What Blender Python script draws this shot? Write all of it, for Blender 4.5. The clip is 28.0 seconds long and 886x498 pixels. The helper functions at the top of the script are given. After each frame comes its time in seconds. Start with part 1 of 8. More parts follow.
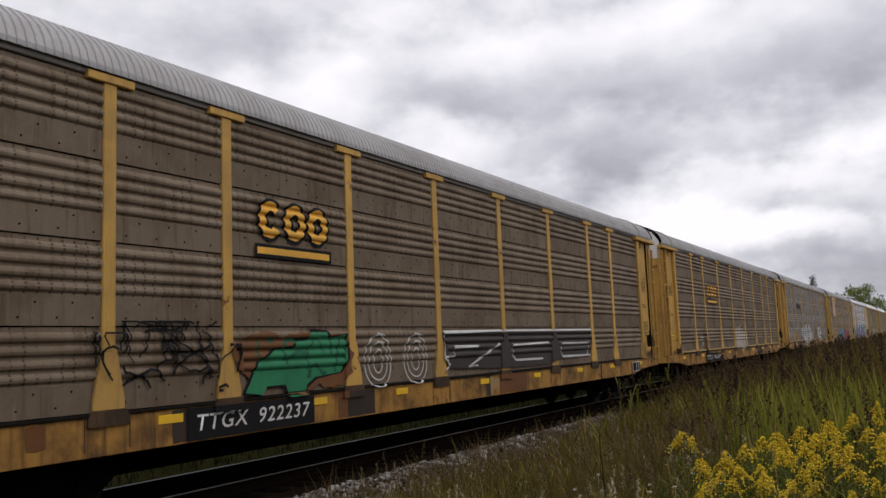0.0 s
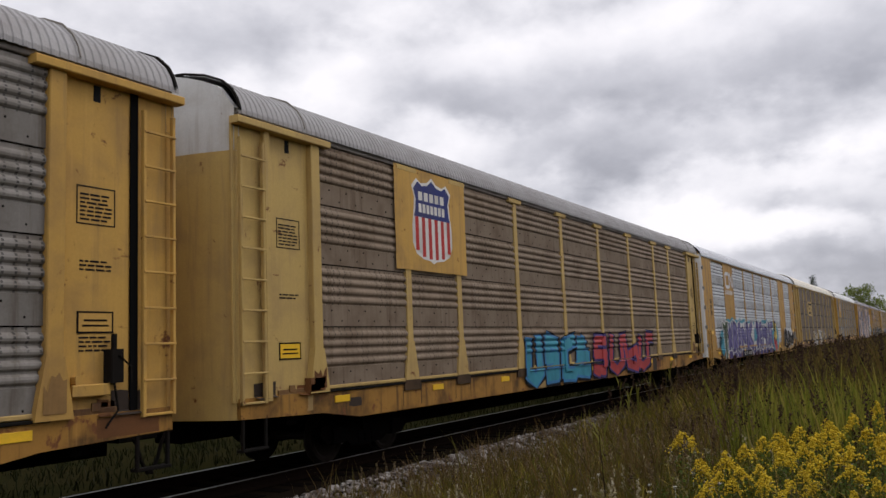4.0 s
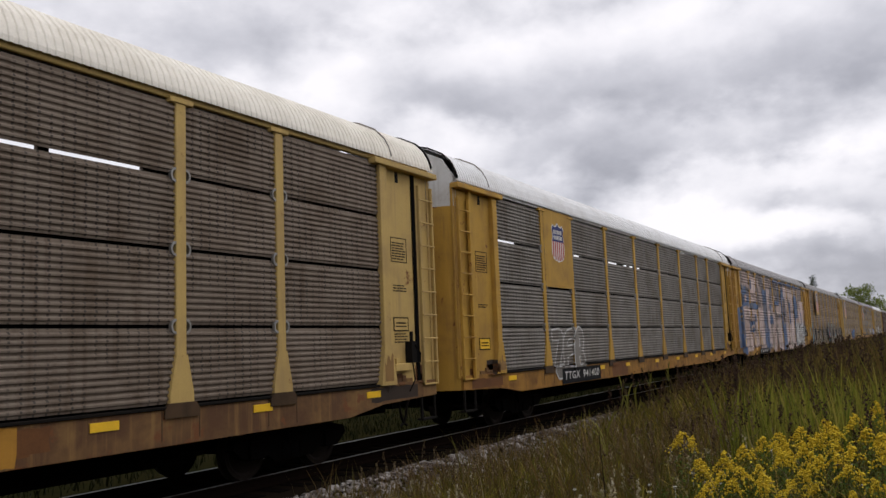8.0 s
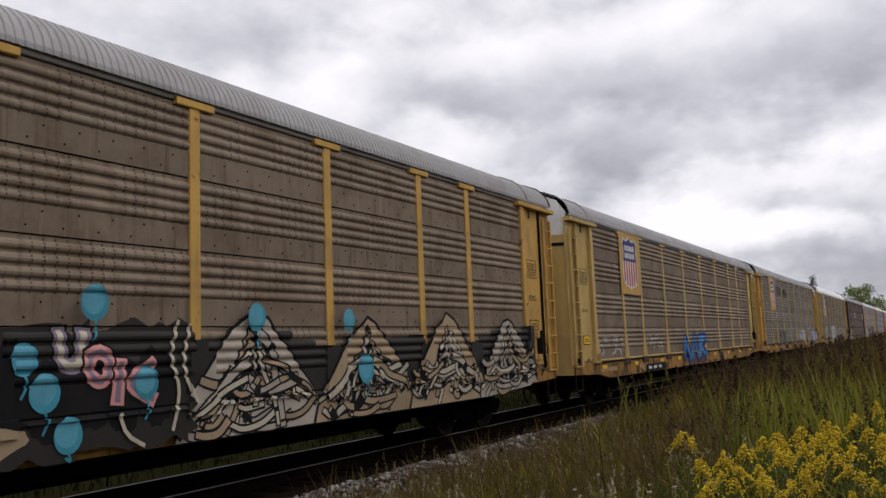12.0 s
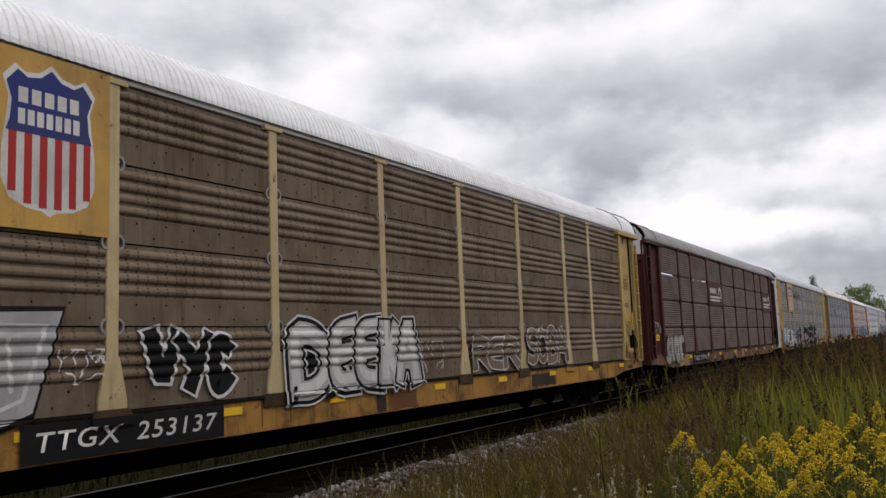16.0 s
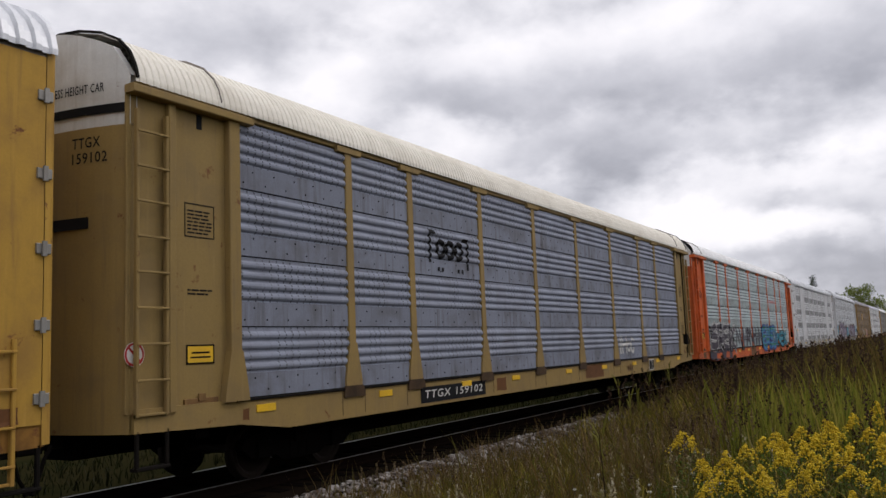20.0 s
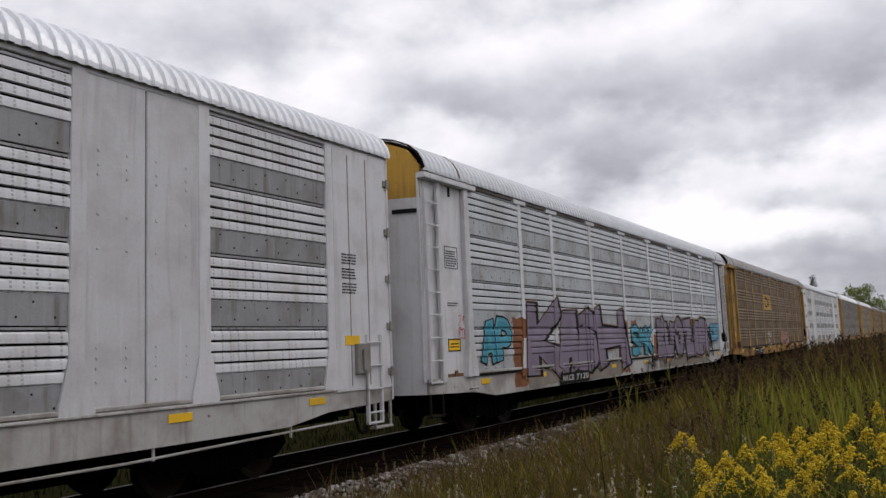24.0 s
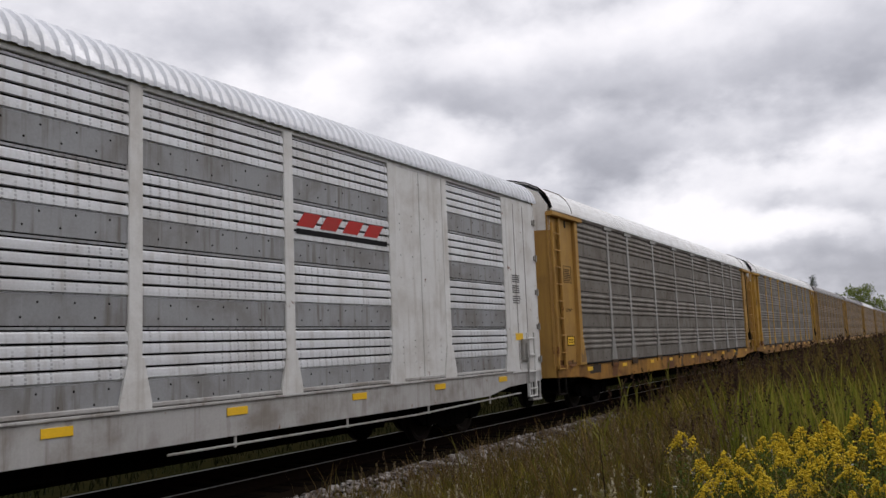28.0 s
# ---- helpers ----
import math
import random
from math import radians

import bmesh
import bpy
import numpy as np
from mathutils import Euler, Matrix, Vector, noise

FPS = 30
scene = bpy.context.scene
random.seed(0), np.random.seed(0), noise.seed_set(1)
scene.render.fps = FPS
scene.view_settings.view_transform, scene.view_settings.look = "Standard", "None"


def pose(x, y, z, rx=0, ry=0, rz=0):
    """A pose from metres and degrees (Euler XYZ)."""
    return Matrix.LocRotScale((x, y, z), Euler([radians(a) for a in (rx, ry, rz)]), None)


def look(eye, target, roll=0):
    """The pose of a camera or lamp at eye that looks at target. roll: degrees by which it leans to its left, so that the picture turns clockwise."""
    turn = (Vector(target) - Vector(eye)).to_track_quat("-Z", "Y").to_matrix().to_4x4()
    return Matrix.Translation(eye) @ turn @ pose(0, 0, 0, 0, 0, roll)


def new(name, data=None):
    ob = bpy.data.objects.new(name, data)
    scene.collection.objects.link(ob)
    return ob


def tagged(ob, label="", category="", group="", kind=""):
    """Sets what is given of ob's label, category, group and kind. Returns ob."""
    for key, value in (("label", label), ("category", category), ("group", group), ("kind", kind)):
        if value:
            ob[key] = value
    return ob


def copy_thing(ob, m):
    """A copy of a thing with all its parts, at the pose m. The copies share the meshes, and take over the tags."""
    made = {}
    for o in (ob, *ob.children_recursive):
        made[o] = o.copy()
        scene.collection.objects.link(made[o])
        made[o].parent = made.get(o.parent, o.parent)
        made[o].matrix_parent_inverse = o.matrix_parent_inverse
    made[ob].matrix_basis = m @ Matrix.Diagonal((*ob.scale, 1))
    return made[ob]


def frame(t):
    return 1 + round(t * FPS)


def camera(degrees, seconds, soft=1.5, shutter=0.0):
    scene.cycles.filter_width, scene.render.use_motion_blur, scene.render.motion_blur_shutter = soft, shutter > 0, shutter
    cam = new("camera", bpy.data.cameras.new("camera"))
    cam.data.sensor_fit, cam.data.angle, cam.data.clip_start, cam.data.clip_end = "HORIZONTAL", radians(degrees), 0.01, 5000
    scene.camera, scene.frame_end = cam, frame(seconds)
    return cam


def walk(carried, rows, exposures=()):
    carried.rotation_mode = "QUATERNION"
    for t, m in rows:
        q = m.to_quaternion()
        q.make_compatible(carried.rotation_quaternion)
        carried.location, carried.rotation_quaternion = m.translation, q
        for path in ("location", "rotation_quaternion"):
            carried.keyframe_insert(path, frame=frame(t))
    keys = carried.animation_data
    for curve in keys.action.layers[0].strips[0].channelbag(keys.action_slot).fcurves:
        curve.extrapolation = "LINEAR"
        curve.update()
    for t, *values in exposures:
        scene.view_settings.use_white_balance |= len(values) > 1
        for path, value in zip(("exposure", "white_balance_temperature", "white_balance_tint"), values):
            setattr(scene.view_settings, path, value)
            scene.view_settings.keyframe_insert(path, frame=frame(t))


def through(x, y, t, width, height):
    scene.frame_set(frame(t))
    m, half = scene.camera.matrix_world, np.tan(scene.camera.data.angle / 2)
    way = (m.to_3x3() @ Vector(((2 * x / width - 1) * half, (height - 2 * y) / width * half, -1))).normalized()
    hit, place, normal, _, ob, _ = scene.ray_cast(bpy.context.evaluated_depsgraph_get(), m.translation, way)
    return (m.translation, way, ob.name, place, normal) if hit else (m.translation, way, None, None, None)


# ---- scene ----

# ---- camera ----
EYE = (0.0, 0.0, 1.886)
YAW, PITCH, ROLL = radians(29.98), radians(6.678), -2.286
AIM = (EYE[0] + math.cos(YAW) * math.cos(PITCH), EYE[1] + math.sin(YAW) * math.cos(PITCH), EYE[2] + math.sin(PITCH))
cam = camera(55.77, 28.0, soft=1.5)
STILL = look(EYE, AIM, ROLL)
walk(cam, [(0.0, STILL), (28.0, STILL)], exposures=[(0.0, 0.0, 6500, 14), (28.0, 0.0, 6500, 14)])

# ---- plan: x runs along the track, away from the eye; y = 10 is the track's centre; z = 0 is the rail's top ----
SPEED = 19.80
TRACK_Y = 10.0
PITCH_CAR = 28.6
LEAD = [2.08, 30.85, 59.27, 87.99, 116.33, 145.09, 173.68, 201.94, 230.35, 259.2, 287.73, 316.96, 345.56, 374.27, 402.96, 431.66, 460.34, 489.12, 517.74, 546.17, 574.78]
LEAD += [574.78 + PITCH_CAR * i for i in range(1, 8)]
HALF = 13.83
POSTS = (-12.03, -9.24, -7.27, -4.37, -1.46, 1.46, 4.37, 7.27, 9.24, 12.03)
JOINTS = (5.32, 4.30, 3.31, 2.29, 1.28)

# ---- sky and sun ----
SUN_DIR = Vector((0.45, -0.50, 0.74)).normalized()


def node_tools(tree):
    def add(kind, **values):
        n = tree.nodes.new(kind)
        for key, value in values.items():
            if key == "op":
                n.operation = value
            elif key == "blend":
                n.blend_type = value
            elif key == "dtype":
                n.data_type = value
            elif key == "dims":
                n.noise_dimensions = value
        return n

    def link(a, b):
        tree.links.new(a, b)

    def math_node(op, a, b=None, clamp=False):
        n = tree.nodes.new("ShaderNodeMath")
        n.operation, n.use_clamp = op, clamp
        for i, v in enumerate((a, b)):
            if v is None:
                continue
            if isinstance(v, (int, float)):
                n.inputs[i].default_value = v
            else:
                tree.links.new(v, n.inputs[i])
        return n.outputs[0]

    def step(value, low, high, smooth=True):
        n = tree.nodes.new("ShaderNodeMapRange")
        n.interpolation_type = "SMOOTHSTEP" if smooth else "LINEAR"
        tree.links.new(value, n.inputs["Value"])
        n.inputs["From Min"].default_value, n.inputs["From Max"].default_value = low, high
        return n.outputs["Result"]

    def mix(fac, a, b, blend="MIX"):
        n = tree.nodes.new("ShaderNodeMix")
        n.data_type, n.blend_type = "RGBA", blend
        for key, v in ((0, fac), (6, a), (7, b)):
            if isinstance(v, (int, float)):
                n.inputs[key].default_value = v
            elif isinstance(v, tuple):
                n.inputs[key].default_value = (*v[:3], 1)
            else:
                tree.links.new(v, n.inputs[key])
        return n.outputs[2]

    def noise_tex(vector, scale, detail=4.0, rough=0.55, distortion=0.0):
        n = tree.nodes.new("ShaderNodeTexNoise")
        n.inputs["Scale"].default_value, n.inputs["Detail"].default_value = scale, detail
        n.inputs["Roughness"].default_value, n.inputs["Distortion"].default_value = rough, distortion
        if vector is not None:
            tree.links.new(vector, n.inputs["Vector"])
        return n.outputs["Fac"]

    def scaled(vector, sx, sy, sz, ox=0, oy=0, oz=0):
        n = tree.nodes.new("ShaderNodeMapping")
        n.inputs["Scale"].default_value, n.inputs["Location"].default_value = (sx, sy, sz), (ox, oy, oz)
        tree.links.new(vector, n.inputs["Vector"])
        return n.outputs[0]
    return add, link, math_node, step, mix, noise_tex, scaled


# soft cloud masses of the overcast: azimuth and elevation in degrees (from +x to +y), half widths, darkness
CLOUDS = [
    (28.9, 17.2, 5.0, 2.1, 0.22),
    (18.4, 16.3, 5.0, 1.7, 0.3),
    (17.9, 11.8, 5.8, 2.1, 0.34),
    (25.8, 15.7, 3.1, 1.5, 0.2),
    (3.1, 16.0, 4.6, 3.1, 0.25),
    (9.2, 15.9, 4.6, 1.4, 0.22),
    (14.5, 12.8, 7.7, 1.5, 0.15),
    (5.1, 4.8, 6.6, 1.4, 0.35),
    (7.4, 8.6, 2.3, 1.0, 0.25),
    (3.0, 2.9, 4.6, 1.5, 0.3),
    (2.6, 7.5, 2.7, 1.2, 0.2),
    (56.4, 21.3, 7.7, 1.5, 0.1),
    (43.7, 21.8, 7.7, 2.3, 0.12),
    (46.4, 18.8, 6.2, 2.3, 0.12),
    (24.8, 19.8, 5.8, 1.5, -0.15),
    (19.9, 21.5, 7.7, 1.9, -0.12),
    (36.0, 19.4, 2.7, 2.3, -0.22),
    (24.1, 10.7, 3.1, 1.5, -0.06),
    (5.9, 10.2, 4.6, 1.2, -0.3),
    (12.3, 7.9, 3.9, 1.2, -0.26),
    (7.9, 6.5, 6.2, 1.0, -0.32),
    (12.2, 13.8, 3.1, 1.5, -0.1),
    (38.4, 16.1, 3.9, 1.5, -0.1),
    (11.3, 20.1, 4.6, 1.9, -0.15),
]


def make_world():
    world = bpy.data.worlds.new("overcast")
    scene.world = world
    world.use_nodes = True
    tree = world.node_tree
    tree.nodes.clear()
    add, link, m, step, mix, noise_tex, scaled = node_tools(tree)
    out = add("ShaderNodeOutputWorld")
    sky = add("ShaderNodeTexSky")
    sky.sky_type, sky.sun_disc = "NISHITA", False
    sky.sun_elevation = math.asin(SUN_DIR.z)
    sky.sun_rotation = math.atan2(SUN_DIR.x, SUN_DIR.y)
    sky.air_density, sky.dust_density = 1.0, 2.0
    clear = add("ShaderNodeBackground")
    clear.inputs["Strength"].default_value = 0.10
    link(sky.outputs[0], clear.inputs["Color"])
    coord = add("ShaderNodeTexCoord").outputs["Generated"]
    sep = add("ShaderNodeSeparateXYZ")
    link(coord, sep.inputs[0])
    x, y, z = sep.outputs
    up = m("MAXIMUM", z, 0.0)
    # clouds lie on a flat layer, so they close up towards the horizon
    flat = m("ADD", up, 0.34)
    layer = add("ShaderNodeCombineXYZ")
    link(m("DIVIDE", x, flat), layer.inputs[0])
    link(m("DIVIDE", y, flat), layer.inputs[1])
    big = noise_tex(layer.outputs[0], 1.15, 7.0, 0.52, 0.3)
    small = noise_tex(layer.outputs[0], 3.6, 6.0, 0.52, 0.1)
    curl = noise_tex(scaled(coord, 1, 1, 1.7, 3, 1, 2), 9.0, 6.0, 0.52, 0.0)
    puff = noise_tex(scaled(coord, 1, 1, 1.5, 8, 4, 6), 22.0, 5.0, 0.5, 0.0)
    az = m("MULTIPLY", m("ARCTAN2", y, x), 180 / math.pi)
    el = m("MULTIPLY", m("ARCSINE", z), 180 / math.pi)
    az = m("ADD", az, m("MULTIPLY", m("SUBTRACT", big, 0.5), 11.0))
    el = m("ADD", el, m("MULTIPLY", m("SUBTRACT", curl, 0.5), 7.0))
    dark = m("MULTIPLY", m("SUBTRACT", big, 0.5), 0.55)
    dark = m("ADD", dark, m("MULTIPLY", m("SUBTRACT", small, 0.5), 0.50))
    dark = m("ADD", dark, m("MULTIPLY", m("SUBTRACT", curl, 0.5), 0.75))
    dark = m("ADD", dark, m("MULTIPLY", m("SUBTRACT", puff, 0.5), 0.30))
    for a0, e0, wa, we, depth in CLOUDS:
        du = m("DIVIDE", m("SUBTRACT", az, a0), wa)
        dv = m("DIVIDE", m("SUBTRACT", el, e0), we)
        d2 = m("ADD", m("MULTIPLY", du, du), m("MULTIPLY", dv, dv))
        blob = m("POWER", 2.718, m("MULTIPLY", d2, -1.0))
        dark = m("ADD", dark, m("MULTIPLY", blob, depth))
    dark = m("ADD", dark, 0.28)
    ramp = add("ShaderNodeValToRGB")
    ramp.color_ramp.elements[0].position, ramp.color_ramp.elements[0].color = 0.0, (1.02, 1.02, 1.04, 1)
    ramp.color_ramp.elements[1].position, ramp.color_ramp.elements[1].color = 1.0, (0.30, 0.31, 0.345, 1)
    for at, col in ((0.22, (0.865, 0.875, 0.91, 1)), (0.45, (0.64, 0.655, 0.70, 1)), (0.7, (0.45, 0.465, 0.51, 1))):
        e = ramp.color_ramp.elements.new(at)
        e.color = col
    link(dark, ramp.inputs[0])
    cover = add("ShaderNodeBackground")
    # an overcast sky is brighter overhead than at the horizon
    link(m("ADD", 1.0, m("MULTIPLY", step(z, 0.42, 1.0), 0.75)), cover.inputs["Strength"])
    link(ramp.outputs[0], cover.inputs["Color"])
    blend = add("ShaderNodeMixShader")
    blend.inputs[0].default_value = 0.96
    link(clear.outputs[0], blend.inputs[1])
    link(cover.outputs[0], blend.inputs[2])
    link(blend.outputs[0], out.inputs["Surface"])


make_world()
sun = new("sun", bpy.data.lights.new("sun", "SUN"))
sun.data.energy, sun.data.angle, sun.data.color = 0.55, radians(25), (1.0, 0.96, 0.9)
sun.matrix_world = look((0, 0, 30), Vector((0, 0, 30)) - SUN_DIR)

# ---- materials ----
MATS = {}


def material(name, base, rough=0.6, metal=0.0, dirt=(0.10, 0.085, 0.07), dirt_amount=0.35, grain=0.25, streaks=0.0,
             rust=0.0, holes=0.0, bump=0.15, scale=1.0, second=None, second_at=0.55, coat=0.0, spec=0.12):
    """Painted or bare surface: grain, broad stains, streaks that run down, rust, punched holes."""
    if name in MATS:
        return MATS[name]
    mat = bpy.data.materials.new(name)
    mat.use_nodes = True
    tree = mat.node_tree
    add, link, m, step, mix, noise_tex, scaled = node_tools(tree)
    bsdf = tree.nodes["Principled BSDF"]
    coord = add("ShaderNodeTexCoord").outputs["Object"]
    info = add("ShaderNodeObjectInfo").outputs["Random"]
    shift = add("ShaderNodeVectorMath", op="ADD")
    link(coord, shift.inputs[0])
    comb = add("ShaderNodeCombineXYZ")
    link(m("MULTIPLY", info, 37.0), comb.inputs[0])
    link(m("MULTIPLY", info, 19.0), comb.inputs[1])
    link(comb.outputs[0], shift.inputs[1])
    p = shift.outputs[0]
    fine = noise_tex(p, 34 * scale, 4, 0.6)
    broad = noise_tex(p, 1.3 * scale, 5, 0.6, 0.3)
    col = mix(0.0, base, base)
    if second:
        col = mix(step(noise_tex(p, 0.9 * scale, 5, 0.65, 0.5), second_at - 0.06, second_at + 0.06), base, second)
    tone = m("ADD", 1.0 - grain / 2, m("MULTIPLY", fine, grain))
    tone = m("MULTIPLY", tone, m("ADD", 0.93, m("MULTIPLY", info, 0.14)))
    tint = add("ShaderNodeCombineColor")
    for i in range(3):
        link(tone, tint.inputs[i])
    col = mix(1.0, col, tint.outputs[0], "MULTIPLY")
    soil = m("MULTIPLY", step(broad, 0.40, 0.72), dirt_amount)
    col = mix(soil, col, dirt)
    if streaks:
        run = noise_tex(scaled(p, 5.0, 5.0, 0.35), 1.6, 4, 0.6)
        col = mix(m("MULTIPLY", step(run, 0.50, 0.75), streaks), col, dirt)
        run2 = noise_tex(scaled(p, 9.0, 9.0, 0.5, 5, 3, 1), 1.3, 4, 0.6)
        col = mix(m("MULTIPLY", step(run2, 0.55, 0.8), streaks * 0.5), col, tuple(min(1, c * 1.35 + 0.03) for c in base))
    if rust:
        spots = noise_tex(p, 3.1 * scale, 6, 0.68, 0.4)
        col = mix(step(spots, 0.66 - rust * 0.22, 0.74 - rust * 0.18), col, (0.16, 0.065, 0.028))
    if holes:
        sep = add("ShaderNodeSeparateXYZ")
        link(coord, sep.inputs[0])
        hx = m("LESS_THAN", m("FRACT", m("DIVIDE", sep.outputs[0], 0.155)), 0.20)
        hz = m("LESS_THAN", m("FRACT", m("DIVIDE", sep.outputs[2], 0.050)), 0.62)
        patch = step(noise_tex(p, 1.6, 2, 0.5), 0.38, 0.56)
        hole = m("MULTIPLY", m("MULTIPLY", hx, hz), patch)
        col = mix(m("MULTIPLY", hole, holes), col, (0.02, 0.02, 0.02))
    link(col, bsdf.inputs["Base Color"])
    bsdf.inputs["Metallic"].default_value = metal
    link(m("ADD", rough - 0.12, m("MULTIPLY", broad, 0.24), True), bsdf.inputs["Roughness"])
    bsdf.inputs["Specular IOR Level"].default_value = spec
    if coat:
        bsdf.inputs["Coat Weight"].default_value = coat
    bmp = add("ShaderNodeBump")
    bmp.inputs["Strength"].default_value, bmp.inputs["Distance"].default_value = bump, 0.01
    link(m("ADD", m("MULTIPLY", fine, 0.5), broad), bmp.inputs["Height"])
    link(bmp.outputs[0], bsdf.inputs["Normal"])
    MATS[name] = mat
    return mat


def panel_mat(name, base, metal=0.0, rough=0.70, dirt_amount=0.6, streaks=0.7, holes=0.7, **more):
    return material(name, base, rough, metal, dirt=(base[0] * 0.50, base[1] * 0.43, base[2] * 0.36), dirt_amount=dirt_amount, streaks=streaks, holes=holes, grain=0.35, spec=0.15, **more)


SHEETS = {
    "weathered_brown_panel": (0.197, 0.149, 0.103), "weathered_grey_panel": (0.247, 0.228, 0.204), "slate_brown_panel": (0.204, 0.187, 0.164),
    "dark_galvanised_panel": (0.217, 0.200, 0.176), "rust_brown_panel": (0.191, 0.152, 0.118), "rail_dust_panel": (0.240, 0.183, 0.131),
    "maroon_dust_panel": (0.187, 0.142, 0.121), "light_grey_panel": (0.296, 0.296, 0.299), "blue_grey_panel": (0.271, 0.293, 0.358),
    "bright_galvanised_panel": (0.515, 0.538, 0.557), "pale_galvanised_panel": (0.431, 0.503, 0.509),
    "white_galvanised_panel": (0.594, 0.604, 0.615),
}


def sheet(name, **more):
    return panel_mat(name, SHEETS[name], **more)


P_BROWN, P_GREY, P_SLATE, P_DARK = [sheet(n + "_panel") for n in ("weathered_brown", "weathered_grey", "slate_brown", "dark_galvanised")]
P_RUST, P_WARM, P_MAROON = [sheet(n + "_panel") for n in ("rust_brown", "rail_dust", "maroon_dust")]
P_LIGHT = sheet("light_grey_panel", dirt_amount=0.3, streaks=0.3)
P_BLUE = sheet("blue_grey_panel", dirt_amount=0.35, streaks=0.35)
P_SILVER = sheet("bright_galvanised_panel", metal=0.25, rough=0.6, dirt_amount=0.35, streaks=0.4, holes=0.45)
P_ZINC = sheet("white_galvanised_panel", metal=0.2, rough=0.6, dirt_amount=0.35, streaks=0.4, holes=0.4)
P_GREEN = sheet("pale_galvanised_panel", metal=0.25, rough=0.6, dirt_amount=0.35, streaks=0.4, holes=0.35)
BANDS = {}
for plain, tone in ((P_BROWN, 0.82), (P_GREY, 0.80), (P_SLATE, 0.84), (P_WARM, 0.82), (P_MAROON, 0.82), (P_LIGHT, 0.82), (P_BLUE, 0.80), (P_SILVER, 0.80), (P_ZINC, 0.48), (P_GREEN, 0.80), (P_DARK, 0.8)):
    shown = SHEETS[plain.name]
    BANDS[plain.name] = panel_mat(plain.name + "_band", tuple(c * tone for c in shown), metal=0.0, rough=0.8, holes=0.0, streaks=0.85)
YELLOW = material("faded_yellow_paint", (0.51, 0.30, 0.074), dirt=(0.28, 0.17, 0.07), dirt_amount=0.6, streaks=0.55, rust=0.2)
PALE = material("pale_yellow_paint", (0.47, 0.325, 0.112), dirt=(0.3, 0.2, 0.1), dirt_amount=0.5, streaks=0.5, rust=0.14)
TAN = material("tan_paint", (0.28, 0.19, 0.068), dirt=(0.2, 0.14, 0.07), dirt_amount=0.55, streaks=0.55, rust=0.14)
OCHRE = material("ochre_paint", (0.40, 0.23, 0.06), dirt=(0.25, 0.14, 0.05), dirt_amount=0.55, streaks=0.5, rust=0.16)
MUSTARD = material("mustard_paint", (0.46, 0.27, 0.05), dirt=(0.25, 0.14, 0.05), dirt_amount=0.6, streaks=0.55, rust=0.2)
ORANGE = material("orange_paint", (0.62, 0.13, 0.035), dirt=(0.2, 0.06, 0.03), dirt_amount=0.55, streaks=0.5, rust=0.14)
MAROON = material("maroon_paint", (0.062, 0.014, 0.012), dirt=(0.05, 0.03, 0.025), dirt_amount=0.5, streaks=0.3)
WHITE = material("dull_white_paint", (0.64, 0.635, 0.615), dirt=(0.35, 0.31, 0.26), dirt_amount=0.45, streaks=0.45, rust=0.08)
SILVERP = material("silver_grey_paint", (0.58, 0.58, 0.59), dirt=(0.3, 0.28, 0.26), dirt_amount=0.4, streaks=0.45)
SILL_TAN = material("rusty_tan_sill", (0.35, 0.18, 0.042), dirt=(0.060, 0.034, 0.018), dirt_amount=0.95, streaks=0.8, rust=0.40)
SILL_RUST = material("rusted_brown_sill", (0.10, 0.052, 0.027), dirt=(0.34, 0.20, 0.07), dirt_amount=0.45, streaks=0.45, rust=0.45)
SILL_SILVER = material("dull_silver_sill", (0.42, 0.41, 0.395), dirt=(0.17, 0.14, 0.11), dirt_amount=0.7, streaks=0.6, rust=0.1)
SILL_MUST = material("mustard_sill", (0.33, 0.165, 0.035), dirt=(0.11, 0.055, 0.022), dirt_amount=0.85, streaks=0.65, rust=0.42)
ROOF_GREY = material("dull_grey_roof", (0.33, 0.32, 0.315), rough=0.55, metal=0.2, dirt=(0.24, 0.22, 0.21), dirt_amount=0.5, streaks=0.3)
ROOF_WHITE = material("white_roof", (0.80, 0.80, 0.79), rough=0.5, dirt=(0.5, 0.48, 0.44), dirt_amount=0.35, streaks=0.2)
ROOF_CREAM = material("cream_roof", (0.78, 0.74, 0.65), rough=0.5, dirt=(0.5, 0.45, 0.36), dirt_amount=0.35, streaks=0.2)
ROOF_ZINC = material("bright_zinc_roof", (0.58, 0.59, 0.61), rough=0.5, metal=0.6, dirt=(0.4, 0.4, 0.4), dirt_amount=0.3, streaks=0.2)
TOP_RAIL = material("dusty_grey_rail", (0.24, 0.215, 0.19), dirt_amount=0.4, streaks=0.3)
# underframe colour set almost black to hold the deep shade beneath the deck
UNDER = material("shade_black_underframe", (0.003, 0.0025, 0.0025), rough=0.95, dirt=(0.005, 0.004, 0.003), dirt_amount=0.5, spec=0.02)
# soot black, deepened further to hold shade under the cars and at the ledge
DARK = material("soot_and_shade_steel", (0.010, 0.009, 0.008), rough=0.85, dirt=(0.016, 0.011, 0.008), dirt_amount=0.5, spec=0.05)
# near-black that stands in for shade inside the cars and beside the doors
INNER = material("unlit_interior_black", (0.006, 0.006, 0.006), rough=0.95, dirt=(0.01, 0.008, 0.007), dirt_amount=0.2, spec=0.02)
BLACK = material("black_stencil_paint", (0.010, 0.010, 0.011), rough=0.7, dirt=(0.03, 0.025, 0.023), dirt_amount=0.3, spec=0.08)
